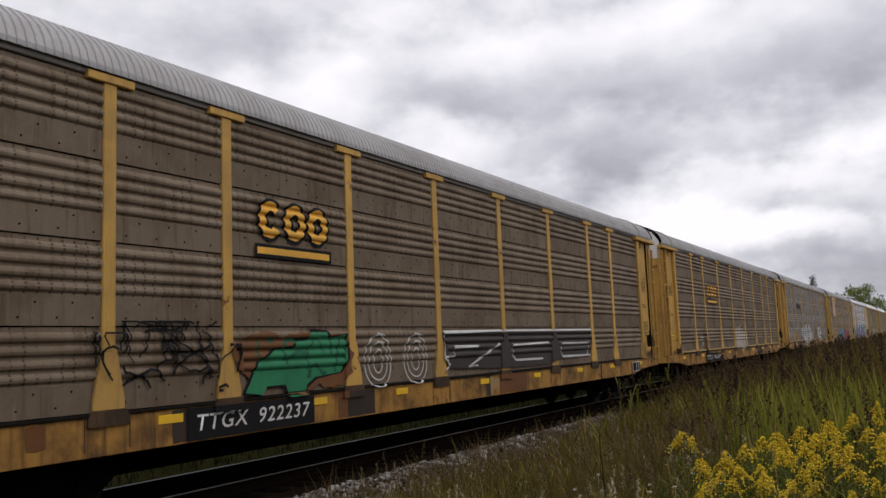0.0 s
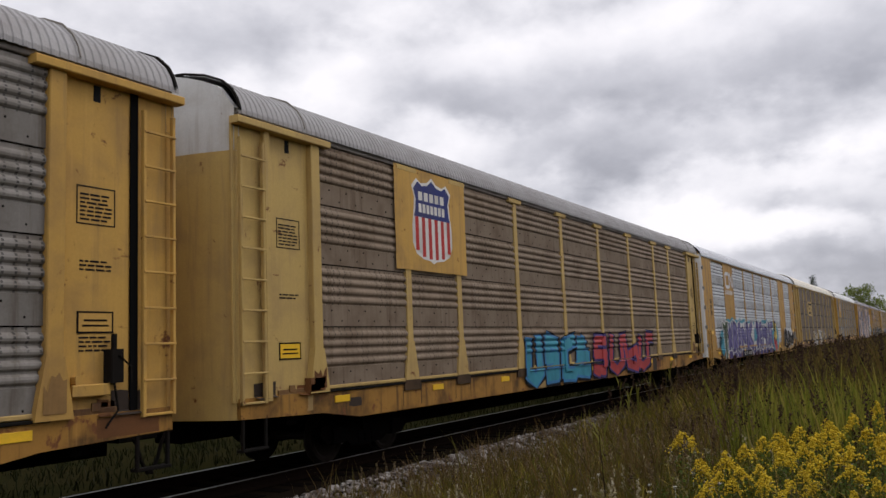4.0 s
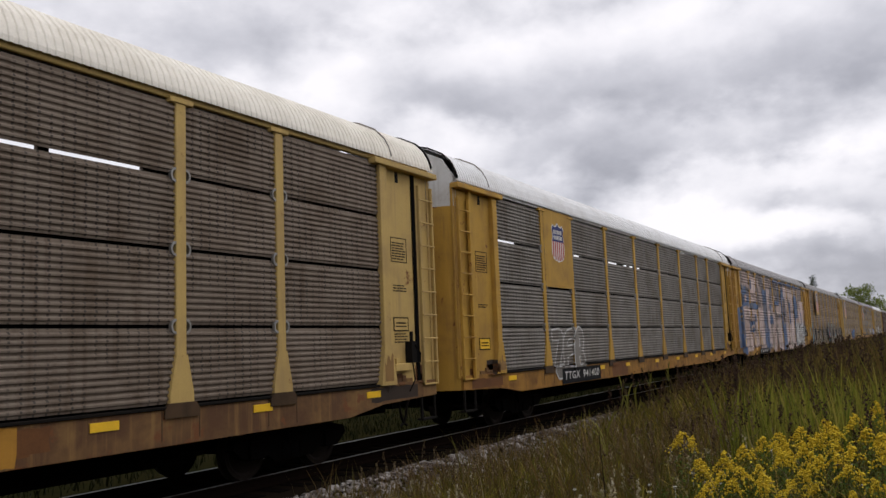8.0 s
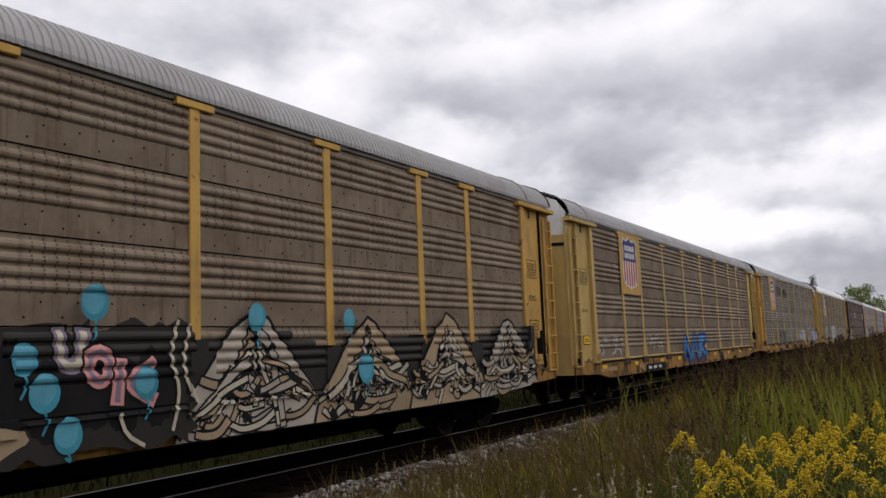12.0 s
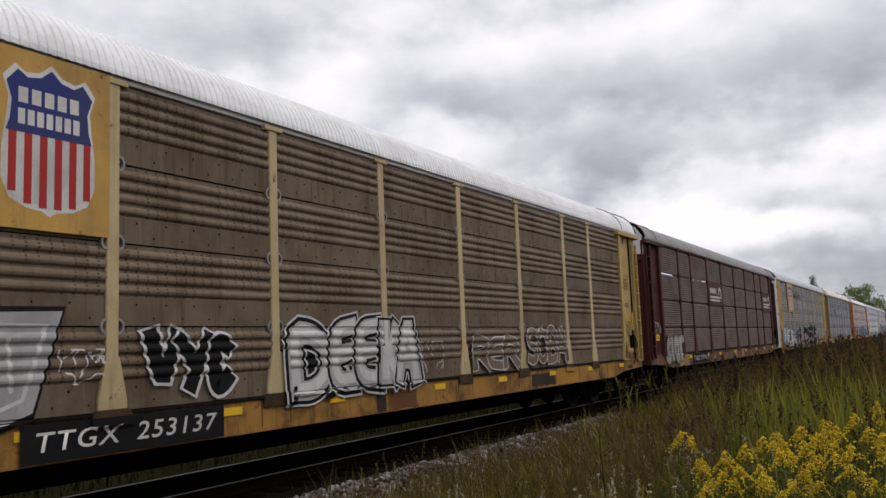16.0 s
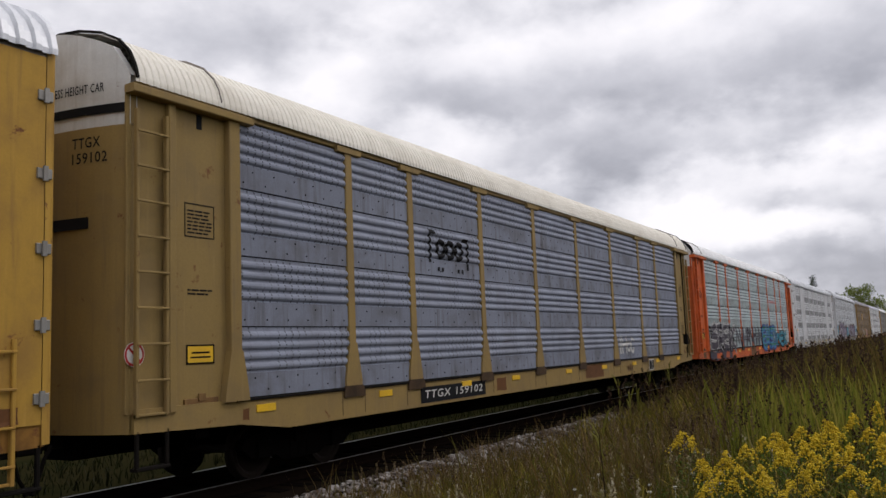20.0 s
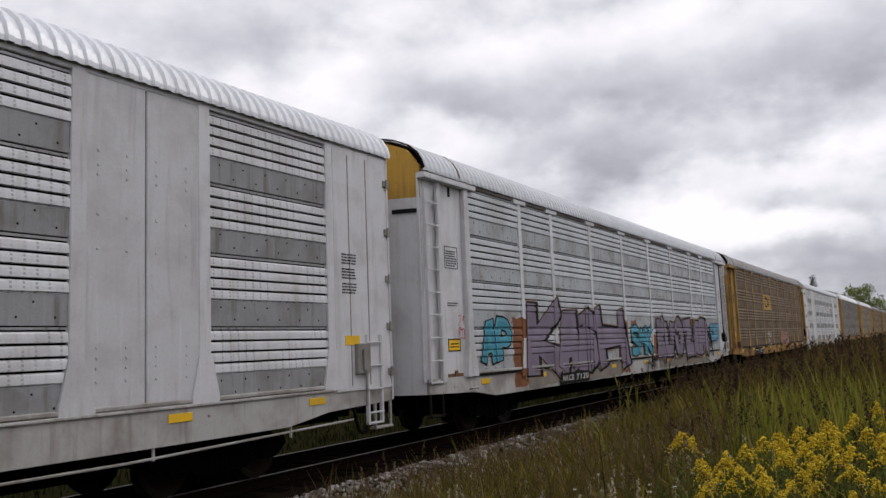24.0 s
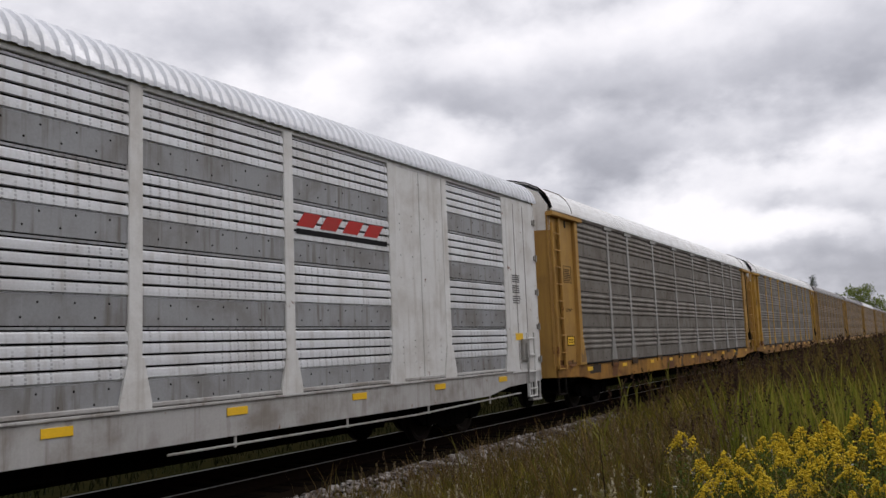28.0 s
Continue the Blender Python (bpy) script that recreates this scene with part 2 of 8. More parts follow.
# worn steel, its colour pulled down for the shade around the wheels
STEEL = material("worn_shade_dark_wheel_steel", (0.016, 0.012, 0.010), rough=0.7, metal=0.2, dirt=(0.010, 0.007, 0.005), dirt_amount=0.6, spec=0.05)
REFLECT = material("yellow_reflector", (0.80, 0.48, 0.03), rough=0.35, dirt=(0.4, 0.25, 0.06), dirt_amount=0.35)
RED = material("red_paint", (0.42, 0.035, 0.03))
NAVY = material("navy_paint", (0.03, 0.04, 0.16))
LETTER = material("white_lettering", (0.62, 0.60, 0.56), dirt=(0.3, 0.28, 0.25), dirt_amount=0.5, grain=0.4)
GOLD = material("gold_lettering", (0.75, 0.40, 0.06), dirt_amount=0.2)



def peeling_paint():
    mat = panel_mat("peeling_pink_and_blue_paint", (0.17, 0.145, 0.13))
    tree = mat.node_tree
    add, link, m, step, mix, noise_tex, scaled = node_tools(tree)
    bsdf = tree.nodes["Principled BSDF"]
    under = bsdf.inputs["Base Color"].links[0].from_socket
    coord = add("ShaderNodeTexCoord").outputs["Object"]
    shift = add("ShaderNodeVectorMath", op="ADD")
    link(coord, shift.inputs[0])
    comb = add("ShaderNodeCombineXYZ")
    info = add("ShaderNodeObjectInfo").outputs["Random"]
    link(m("MULTIPLY", info, 23.0), comb.inputs[0])
    link(comb.outputs[0], shift.inputs[1])
    p = shift.outputs[0]
    snap = add("ShaderNodeVectorMath", op="SNAP")
    link(p, snap.inputs[0])
    snap.inputs[1].default_value = (0.35, 0.35, 0.26)
    blocks = noise_tex(snap.outputs[0], 0.55, 2, 0.5)
    flakes = noise_tex(p, 3.2, 6, 0.7, 0.4)
    pink = step(m("ADD", m("MULTIPLY", blocks, 0.45), m("MULTIPLY", flakes, 0.55)), 0.47, 0.54)
    col = mix(m("MULTIPLY", pink, 0.8), under, (0.44, 0.34, 0.30))
    snap2 = add("ShaderNodeVectorMath", op="SNAP")
    link(p, snap2.inputs[0])
    snap2.inputs[1].default_value = (0.55, 0.5, 0.4)
    patch = noise_tex(scaled(snap2.outputs[0], 1, 1, 1, 7, 2, 4), 0.6, 2, 0.5)
    blue = step(m("ADD", m("MULTIPLY", patch, 0.8), m("MULTIPLY", flakes, 0.2)), 0.60, 0.62)
    col = mix(m("MULTIPLY", blue, 0.6), col, (0.10, 0.14, 0.24))
    link(col, bsdf.inputs["Base Color"])
    return mat


P_PEEL = peeling_paint()
BANDS[P_PEEL.name] = P_PEEL

# ---- mesh helpers ----


def mesh_of(name, verts, faces, smooth=False):
    me = bpy.data.meshes.new(name)
    me.from_pydata([tuple(v) for v in verts], [], faces)
    if smooth:
        me.polygons.foreach_set("use_smooth", [True] * len(me.polygons))
    me.update()
    return me


def part(name, data, mat, parent=None, label="", at=None):
    """One mesh object under a thing or a part; shared meshes take their material on the object."""
    if isinstance(data, bmesh.types.BMesh):
        me = bpy.data.meshes.new(name)
        data.to_mesh(me)
        data.free()
        data = me
    ob = new(name, data)
    if mat is not None:
        if not data.materials:
            data.materials.append(mat)
        elif data.materials[0] != mat:
            ob.material_slots[0].link = "OBJECT"
            ob.material_slots[0].material = mat
    if parent is not None:
        ob.parent = parent
    if at is not None:
        ob.location = at
    if label:
        ob["label"] = label
    return ob


CACHE = {}


def cached(key, build):
    if key not in CACHE:
        CACHE[key] = build()
    return CACHE[key]


def boxes(rows):
    """Boxes x0, x1, y0, y1, z0, z1 with lightly cut corners along their length."""
    verts, faces = [], []
    for x0, x1, y0, y1, z0, z1 in rows:
        n = len(verts)
        c = min(0.012, 0.2 * min(x1 - x0, y1 - y0, z1 - z0))
        size = (x1 - x0, y1 - y0, z1 - z0)
        axis = size.index(max(size))
        lo, hi = ((x0, x1), (y0, y1), (z0, z1))[axis]
        (a0, a1), (b0, b1) = [s for i, s in enumerate(((x0, x1), (y0, y1), (z0, z1))) if i != axis]
        ring = [(a0 + c, b0), (a1 - c, b0), (a1, b0 + c), (a1, b1 - c), (a1 - c, b1), (a0 + c, b1), (a0, b1 - c), (a0, b0 + c)]
        for end in (lo, hi):
            for a, b in ring:
                v = [a, b]
                v.insert(axis, end)
                verts.append(tuple(v))
        turn = axis == 1
        for i in range(8):
            j = (i + 1) % 8
            f = (n + i, n + j, n + 8 + j, n + 8 + i)
            faces.append(f[::-1] if turn else f)
        ends = [tuple(range(n + 7, n - 1, -1)), tuple(range(n + 8, n + 16))]
        faces += [e[::-1] for e in ends] if turn else ends
    return verts, faces


def prism(outline, y0, y1):
    """An outline in x and z, counter-clockwise seen from -y, given thickness from y0 (near) to y1."""
    n = len(outline)
    verts = [(x, y0, z) for x, z in outline] + [(x, y1, z) for x, z in outline]
    faces = [tuple(range(n)), tuple(range(2 * n - 1, n - 1, -1))]
    faces += [(i, i + n, (i + 1) % n + n, (i + 1) % n) for i in range(n)]
    return verts, faces


def joined(*pieces):
    verts, faces = [], []
    for v, f in pieces:
        n = len(verts)
        verts += list(v)
        faces += [tuple(i + n for i in face) for face in f]
    return verts, faces


def tube(points, r0, r1, n=5):
    verts, faces = [], []
    m = len(points)
    for i, p in enumerate(points):
        a, b = Vector(points[max(0, i - 1)]), Vector(points[min(m - 1, i + 1)])
        d = (b - a).normalized()
        u = d.orthogonal().normalized()
        v = d.cross(u)
        rad = r0 + (r1 - r0) * i / (m - 1)
        for k in range(n):
            q = 2 * math.pi * k / n
            verts.append(tuple(Vector(p) + rad * (math.cos(q) * u + math.sin(q) * v)))
    for i in range(m - 1):
        for k in range(n):
            j = (k + 1) % n
            faces.append((i * n + k, i * n + j, (i + 1) * n + j, (i + 1) * n + k))
    return verts, faces


# ---- the side walls' section: depth outwards of the panels at height z ----
def panel_profile(kind, top, low):
    """Rows of (z, depth) down one sheet: four folded ribs and a flat band, or ribs all the way down."""
    rows = [(top, 0.0)]
    if kind != "fine":
        pitch, count, z = 0.150, 4, top - 0.03
    else:
        pitch, count, z = (top - low - 0.05) / 11, 11, top - 0.025
    for _ in range(count):
        rise = pitch * 0.16
        if kind == "louvre":
            rows += [(z, -0.010), (z - pitch * 0.14, -0.010), (z - pitch * 0.19, 0.018), (z - pitch * 0.32, 0.031), (z - pitch * 0.60, 0.036), (z - pitch * 0.96, 0.038), (z - pitch * 0.985, -0.004)]
        elif kind != "fine":
            rows += [(z, 0.0), (z - pitch * 0.18, 0.0), (z - pitch * 0.23, 0.016), (z - pitch * 0.40, 0.036), (z - pitch * 0.60, 0.044), (z - pitch * 0.80, 0.036), (z - pitch * 0.95, 0.013), (z - pitch * 0.98, 0.0)]
        else:
            rows += [(z, 0.0), (z - pitch * 0.22, 0.0), (z - pitch * 0.30, 0.017), (z - pitch * 0.50, 0.026), (z - pitch * 0.78, 0.024), (z - pitch * 0.90, 0.004)]
        z -= pitch
    if kind != "fine":
        rows += [(z - 0.02, 0.0), (z - 0.025, 0.022), (low, 0.022)]
    else:
        rows += [(low, 0.0)]
    return rows


def wall_rows(kind):
    rows = []
    for top, low in zip(JOINTS, JOINTS[1:]):
        gap = 0.016 if kind != "fine" else 0.048
        rows += panel_profile(kind, top - gap / 2, low + gap / 2)
    return rows


Y_PANEL = -1.464


def panel_mesh(kind, width, level):
    def build():
        gap = 0.008 if kind != "fine" else 0.024
        rows = panel_profile(kind, JOINTS[level] - gap, JOINTS[level + 1] + gap)
        w = width / 2
        verts, faces = [], []
        for z, d in rows:
            verts += [(-w, -d, z), (w, -d, z)]
        for i in range(len(rows) - 1):
            # between the louvres the sheet is open to the blackened core box
            if rows[i][1] > -0.009 or rows[i + 1][1] > -0.009:
                faces.append((2 * i, 2 * i + 2, 2 * i + 3, 2 * i + 1))
        band = len(faces) - 1
        for i in range(len(rows) - 1):
            # the louvres hang together at both ends of the sheet
            if rows[i][1] <= -0.009 and rows[i + 1][1] <= -0.009:
                k, mid = len(verts), (rows[i][0] + rows[i + 1][0]) / 2
                verts += [(-w + 0.05, 0.010, mid), (w - 0.05, 0.010, mid)]
                faces += [(2 * i, 2 * i + 2, k), (2 * i + 1, k + 1, 2 * i + 3)]
        n = len(verts)
        back = 0.012
        verts += [(-w, back, rows[0][0]), (w, back, rows[0][0]), (-w, back, rows[-1][0]), (w, back, rows[-1][0])]
        faces += ([] if kind == "louvre" else [(n, n + 1, n + 3, n + 2)]) + [(n, 0, 1, n + 1), (n + 2, n + 3, 2 * len(rows) - 1, 2 * len(rows) - 2)]
        me = mesh_of("side_panel", verts, faces)
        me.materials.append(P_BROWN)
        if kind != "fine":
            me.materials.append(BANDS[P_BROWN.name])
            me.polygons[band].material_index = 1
        return me
    return cached(("panel", kind, round(width, 3), level), build)


def roof_mesh(rise=1.0, rib=0.022, pitch=0.2):
    def build():
        section = [(-1.545, 5.40), (-1.545, 5.47), (-1.50, 5.60), (-1.40, 5.76), (-1.20, 5.93), (-0.85, 6.08), (-0.42, 6.18), (0, 6.22)]
        section = [(y, z if z < 5.5 else 5.47 + (z - 5.47) * rise) for y, z in section]
        section += [(-y, z) for y, z in section[-2::-1]]
        xs = []
        x = -HALF + 0.06
        while x < HALF - 0.06:
            xs += [(x, 0.0), (x + 0.35 * pitch, 0.0), (x + 0.475 * pitch, rib), (x + 0.825 * pitch, rib), (x + 0.95 * pitch, 0.0)]
            x += pitch
        xs.append((HALF - 0.06, 0.0))
        verts, faces = [], []
        k = len(section)
        for x, lift in xs:
            for y, z in section:
                s = 1 + lift / 1.5
                verts.append((x, y * s, z + (lift if z > 5.5 else 0.0)))
        for i in range(len(xs) - 1):
            for j in range(k - 1):
                a = i * k + j
                faces.append((a, a + k, a + k + 1, a + 1))
        return mesh_of("roof", verts, faces)
    return cached(("roof", rise, rib, pitch), build)


def arch(x0, x1, lift, rise=1.0, low=5.45, thick=0.03):
    """A band over the roof between x0 and x1."""
    section = [(-1.56, low), (-1.50, 5.62), (-1.40, 5.78), (-1.20, 5.95), (-0.85, 6.10), (-0.42, 6.20), (0, 6.24)]
    section = [(y, z if z < 5.5 else 5.47 + (z - 5.47) * rise) for y, z in section]
    section += [(-y, z) for y, z in section[-2::-1]]
    verts, faces = [], []
    for x in (x0, x1):
        for s in (lift, lift - thick):
            verts += [(x, y * (1 + s / 2), z + s) for y, z in section]
    k = len(section)
    for j in range(k - 1):
        a0, a1, b0, b1 = j, k + j, 2 * k + j, 3 * k + j
        faces += [(a0, b0, b0 + 1, a0 + 1), (a1, a1 + 1, b1 + 1, b1), (a0, a0 + 1, a1 + 1, a1), (b0, b1, b1 + 1, b0 + 1)]
    return verts, faces


def end_wall(side, z0, z1, hood, rise=1.0):
    """The bowed end of the car from z0 to z1; with hood it fills the arch of the roof."""
    ys = [-1.46 + 2.92 * i / 12 for i in range(13)]
    levels = [z0, z1]
    verts, faces = [], []

    def crown(y):
        pts = [(0, 6.14), (0.42, 6.10), (0.85, 6.0), (1.2, 5.86), (1.4, 5.70), (1.46, 5.5)]
        for (a, za), (b, zb) in zip(pts, pts[1:]):
            if abs(y) <= b + 1e-6:
                return za + (zb - za) * (abs(y) - a) / (b - a)
        return 5.5
    for y in ys:
        bow = 0.26 * (1 - (y / 1.46) ** 2)
        for back in (0.0, 0.10):
            for i, z in enumerate(levels):
                top = 5.47 + (crown(y) - 5.47) * rise if (hood and i == 1) else z
                verts.append((side * (HALF - 0.05 + bow - back), y, top))
    for i in range(12):
        a, b = 4 * i, 4 * (i + 1)
        f = [(a, a + 1, b + 1, b), (a + 2, b + 2, b + 3, a + 3), (a + 1, a + 3, b + 3, b + 1), (a, b, b + 2, a + 2)]
        faces += f if side < 0 else [q[::-1] for q in f]
    return verts, faces


def slat_rows(side):
    rows = []
    for i in range(13):
        y = -1.42 + i * 0.226
        bow = 0.22 * (1 - ((y + 0.1) / 1.46) ** 2)
        rows.append((y, y + 0.168, side * (HALF - 0.03 + bow), side * (HALF + 0.005 + bow)))
    return rows

# ---- autorack cars ----


def post_mesh(style):
    def build():
        if style == "tee":
            v = joined(boxes([(-0.095, 0.095, -1.514, -1.44, 1.95, 5.32), (-0.34, 0.34, -1.54, -1.44, 5.27, 5.38)]),
                       prism([(-0.22, 1.30), (0.22, 1.30), (0.22, 1.42), (0.10, 2.02), (-0.10, 2.02), (-0.22, 1.42)], -1.525, -1.44))
        elif style == "tab":
            v = joined(boxes([(-0.09, 0.09, -1.515, -1.44, 1.85, 5.34), (-0.2, 0.2, -1.535, -1.44, 5.28, 5.36)]),
                       prism([(-0.20, 1.30), (0.20, 1.30), (0.20, 1.42), (0.095, 1.92), (-0.095, 1.92), (-0.20, 1.42)], -1.525, -1.44))
        else:
            v = joined(boxes([(-0.11, 0.11, -1.512, -1.44, 1.85, 5.36)]),
                       prism([(-0.24, 1.26), (0.24, 1.26), (0.24, 1.36), (0.115, 1.90), (-0.115, 1.90), (-0.24, 1.36)], -1.525, -1.44))
        return mesh_of("post", *v)
    return cached(("post", style), build)


BRACKET = material("dull_galvanised_bracket", (0.30, 0.29, 0.27), rough=0.5, metal=0.4, dirt=(0.12, 0.09, 0.06), dirt_amount=0.5)


def bracket_mesh(side):
    """A bent clip holding two sheets to the post."""
    def build():
        verts, faces = [], []
        for i in range(9):
            a = radians(-100 + 200 * i / 8)
            for rad in (0.065, 0.10):
                for y in (-1.512, -1.465):
                    verts.append((side * (0.095 + rad * 0.75 * math.cos(a)), y, rad * math.sin(a)))
        for i in range(8):
            n = 4 * i
            faces += [(n, n + 4, n + 6, n + 2), (n + 2, n + 6, n + 7, n + 3), (n + 4, n, n + 1, n + 5)]
        return mesh_of("bracket", verts, faces)
    return cached(("bracket", side), build)


FOOT = material("sooty_foot_plate", (0.075, 0.045, 0.024), dirt=(0.025, 0.018, 0.012), dirt_amount=0.8, streaks=0.5)


def foot_mesh():
    return mesh_of("post_foot", *joined(prism([(-0.29, 1.12), (0.29, 1.12), (0.29, 1.23), (0.23, 1.31), (-0.23, 1.31), (-0.29, 1.23)], -1.534, -1.49),
                                        boxes([(-0.325, -0.305, -1.503, -1.49, 0.84, 1.23), (0.305, 0.325, -1.503, -1.49, 0.84, 1.23)])))


def far_side_mesh(kind, style):
    """The far side, one piece: sheets and posts."""
    def build():
        rows = wall_rows(kind)
        verts = []
        lid = []
        if kind == "fine":
            rows = [(min(z, 5.06), d) for z, d in rows]
            lid = [(POSTS[i], POSTS[i + 1], 1.45, 1.47, 5.06, 5.34) for i in (0, 3, 5, 8)] + [(-13.7, -12.0, 1.43, 1.47, 1.2, 5.4), (12.0, 13.7, 1.43, 1.47, 1.2, 5.4), (-13.55, -13.5, -1.4, 1.4, 4.2, 5.4), (13.5, 13.55, -1.4, 1.4, 4.2, 5.4)]
            lid += [(x, x + 0.9, 1.45, 1.47, 5.06, 5.34) for x in (-6.9, -3.2, 2.1, 5.6)]
        for z, d in rows:
            verts += [(-12.03, 1.45 + d, z), (12.03, 1.45 + d, z)]
        faces = [(2 * i, 2 * i + 1, 2 * i + 3, 2 * i + 2) for i in range(len(rows) - 1)]
        return mesh_of("far_side", *joined((verts, faces), boxes(lid), boxes([(x - 0.1, x + 0.1, 1.45, 1.55, 1.3, 5.35) for x in POSTS])))
    return cached(("far", kind, style), build)


def truck_frame():
    def build():
        out = [(-1.35, 0.50), (-1.15, 0.34), (-0.62, 0.34), (-0.45, 0.24), (0.45, 0.24), (0.62, 0.34), (1.15, 0.34), (1.35, 0.50),
               (1.30, 0.62), (0.70, 0.74), (0.40, 0.84), (-0.40, 0.84), (-0.70, 0.74), (-1.30, 0.62)]
        near, far = prism(out, -1.02, -0.86), prism(out, 0.86, 1.02)
        bolster = boxes([(-0.22, 0.22, -1.1, 1.1, 0.50, 0.80)])
        caps = boxes([(x - 0.16, x + 0.16, y - 0.1, y + 0.1, 0.32, 0.58) for x in (-0.89, 0.89) for y in (-0.98, 0.98)])
        springs = boxes([(x - 0.09, x + 0.09, y - 0.09, y + 0.09, 0.28, 0.52) for x in (-0.2, 0.0, 0.2) for y in (-0.95, 0.95)])
        return mesh_of("truck", *joined(near, far, bolster, caps, springs))
    return cached("truck", build)


WHEEL_R = 0.44


def wheelset_mesh():
    def build():
        verts, faces = [], []

        def ring(y, r, n=24):
            return [(r * math.cos(2 * math.pi * i / n), y, r * math.sin(2 * math.pi * i / n)) for i in range(n)]

        def lathe(rows, n=24):
            base = len(verts)
            for y, r in rows:
                verts.extend(ring(y, r, n))
            for k in range(len(rows) - 1):
                for i in range(n):
                    j = (i + 1) % n
                    faces.append((base + k * n + i, base + k * n + j, base + (k + 1) * n + j, base + (k + 1) * n + i))
        for s in (-1, 1):
            rows = [(0.83, 0.06), (0.83, 0.13), (0.80, 0.15), (0.78, 0.33), (0.81, 0.37), (0.81, WHEEL_R - 0.005), (0.70, WHEEL_R), (0.685, WHEEL_R + 0.028), (0.66, WHEEL_R + 0.02), (0.66, 0.36), (0.72, 0.30), (0.72, 0.1)]
            lathe([(s * y, r) for y, r in rows])
        lathe([(-0.98, 0.001), (-0.98, 0.07), (0.98, 0.07), (0.98, 0.001)], 12)
        # two plate holes make the turning visible
        return mesh_of("wheelset", verts, faces)
    return cached("wheelset", build)


def ladder_mesh(w=0.52, z0=1.18, z1=5.05):
    return cached(("ladder", w, z0, z1), lambda: mesh_of("ladder", *boxes([
        (-w / 2, -w / 2 + 0.05, -1.56, -1.49, z0, z1), (w / 2 - 0.05, w / 2, -1.56, -1.49, z0, z1),
        (-w / 2, w / 2, -1.545, -1.50, z0, z0 + 0.035)])))


def rung_mesh(w=0.50):
    return cached(("rung", w), lambda: mesh_of("rung", *boxes([(-w / 2, w / 2, -1.575, -1.545, -0.015, 0.015)])))


SLAT = material("stained_slat_paint", (0.46, 0.30, 0.12), dirt=(0.10, 0.045, 0.02), dirt_amount=0.75, streaks=0.8, rust=0.25)
WHEELS = []


def under_parts(car, sill_mat, style):
    sill_out = [(-13.74, 1.27), (-13.74, 0.98), (-11.9, 0.92), (-10.9, 0.78), (10.9, 0.78), (11.9, 0.92), (13.74, 0.98), (13.74, 1.27)]
    part("side_sill", cached("sill", lambda: mesh_of("side_sill", *prism(sill_out, -1.50, -1.38))), sill_mat, car, "rust-streaked steel side sill")
    part("far_side_sill", cached("far_sill", lambda: mesh_of("side_sill", *prism(sill_out, 1.38, 1.50))), sill_mat, car)
    # ledge coloured black for the gap's shade, save on flush cars
    part("sill_ledge", cached("ledge", lambda: mesh_of("sill_ledge", *boxes([(-12.0, 12.0, -1.53, -1.36, 1.235, 1.275)]))), DARK if style != "flush" else sill_mat, car, "ledge under the sheets, blackened on most cars for the shaded gap line")
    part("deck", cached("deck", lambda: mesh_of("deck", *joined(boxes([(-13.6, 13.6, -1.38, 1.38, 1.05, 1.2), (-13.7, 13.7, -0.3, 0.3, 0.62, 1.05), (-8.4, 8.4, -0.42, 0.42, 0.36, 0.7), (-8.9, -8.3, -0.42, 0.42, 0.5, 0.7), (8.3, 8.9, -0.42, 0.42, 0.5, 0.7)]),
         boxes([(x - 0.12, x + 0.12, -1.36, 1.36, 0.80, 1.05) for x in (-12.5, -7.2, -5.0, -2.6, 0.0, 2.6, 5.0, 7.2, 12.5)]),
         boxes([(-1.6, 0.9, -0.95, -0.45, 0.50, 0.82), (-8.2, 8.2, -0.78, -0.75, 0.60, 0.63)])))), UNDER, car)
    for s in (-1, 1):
        truck = part("truck", truck_frame(), UNDER, car, "sooty cast-steel truck, blackened for the shade under the car", (s * 10.05, 0, 0))
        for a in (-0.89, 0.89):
            WHEELS.append((a, part("wheelset", wheelset_mesh(), STEEL, truck, "worn steel wheelset, darkened for the shade under the car", (a, 0, WHEEL_R))))
        coup = joined(boxes([(-0.75, 0.15, -0.09, 0.09, 0.78, 0.96), (0.05, 0.36, -0.16, 0.10, 0.74, 1.0), (0.2, 0.46, -0.05, 0.20, 0.76, 0.98)]))
        c = part("coupler", cached("coupler", lambda: mesh_of("coupler", *coup)), DARK, car, "", (s * 13.95, 0, 0))
        c.rotation_euler = (0, 0, 0 if s > 0 else math.pi)
        hose = cached("hose", hose_mesh)
        h = part("air_hose", hose, DARK, car, "", (s * 14.05, -0.35, 0))
        h.rotation_euler = (0, 0, 0 if s > 0 else math.pi)
        part("corner_step", cached("step", lambda: mesh_of("corner_step", *boxes([(-0.26, -0.21, -1.5, -1.45, 0.52, 1.0), (0.21, 0.26, -1.5, -1.45, 0.52, 1.0), (-0.26, 0.26, -1.52, -1.38, 0.52, 0.56)]))), sill_mat if style == "flush" else DARK, car, "", (s * 13.45, 0, 0))
    if style == "flush":
        part("brake_rod", cached("brake_rod", lambda: mesh_of("brake_rod", *joined(tube([(2.0, -1.46, 0.66), (8.0, -1.46, 0.64), (12.6, -1.46, 0.74)], 0.018, 0.018, 6),
             boxes([(x - 0.02, x + 0.02, -1.475, -1.445, 0.62, 0.96) for x in (3.2, 5.8, 8.4, 11.0)])))), sill_mat, car, "thin steel rod hung below the sill")
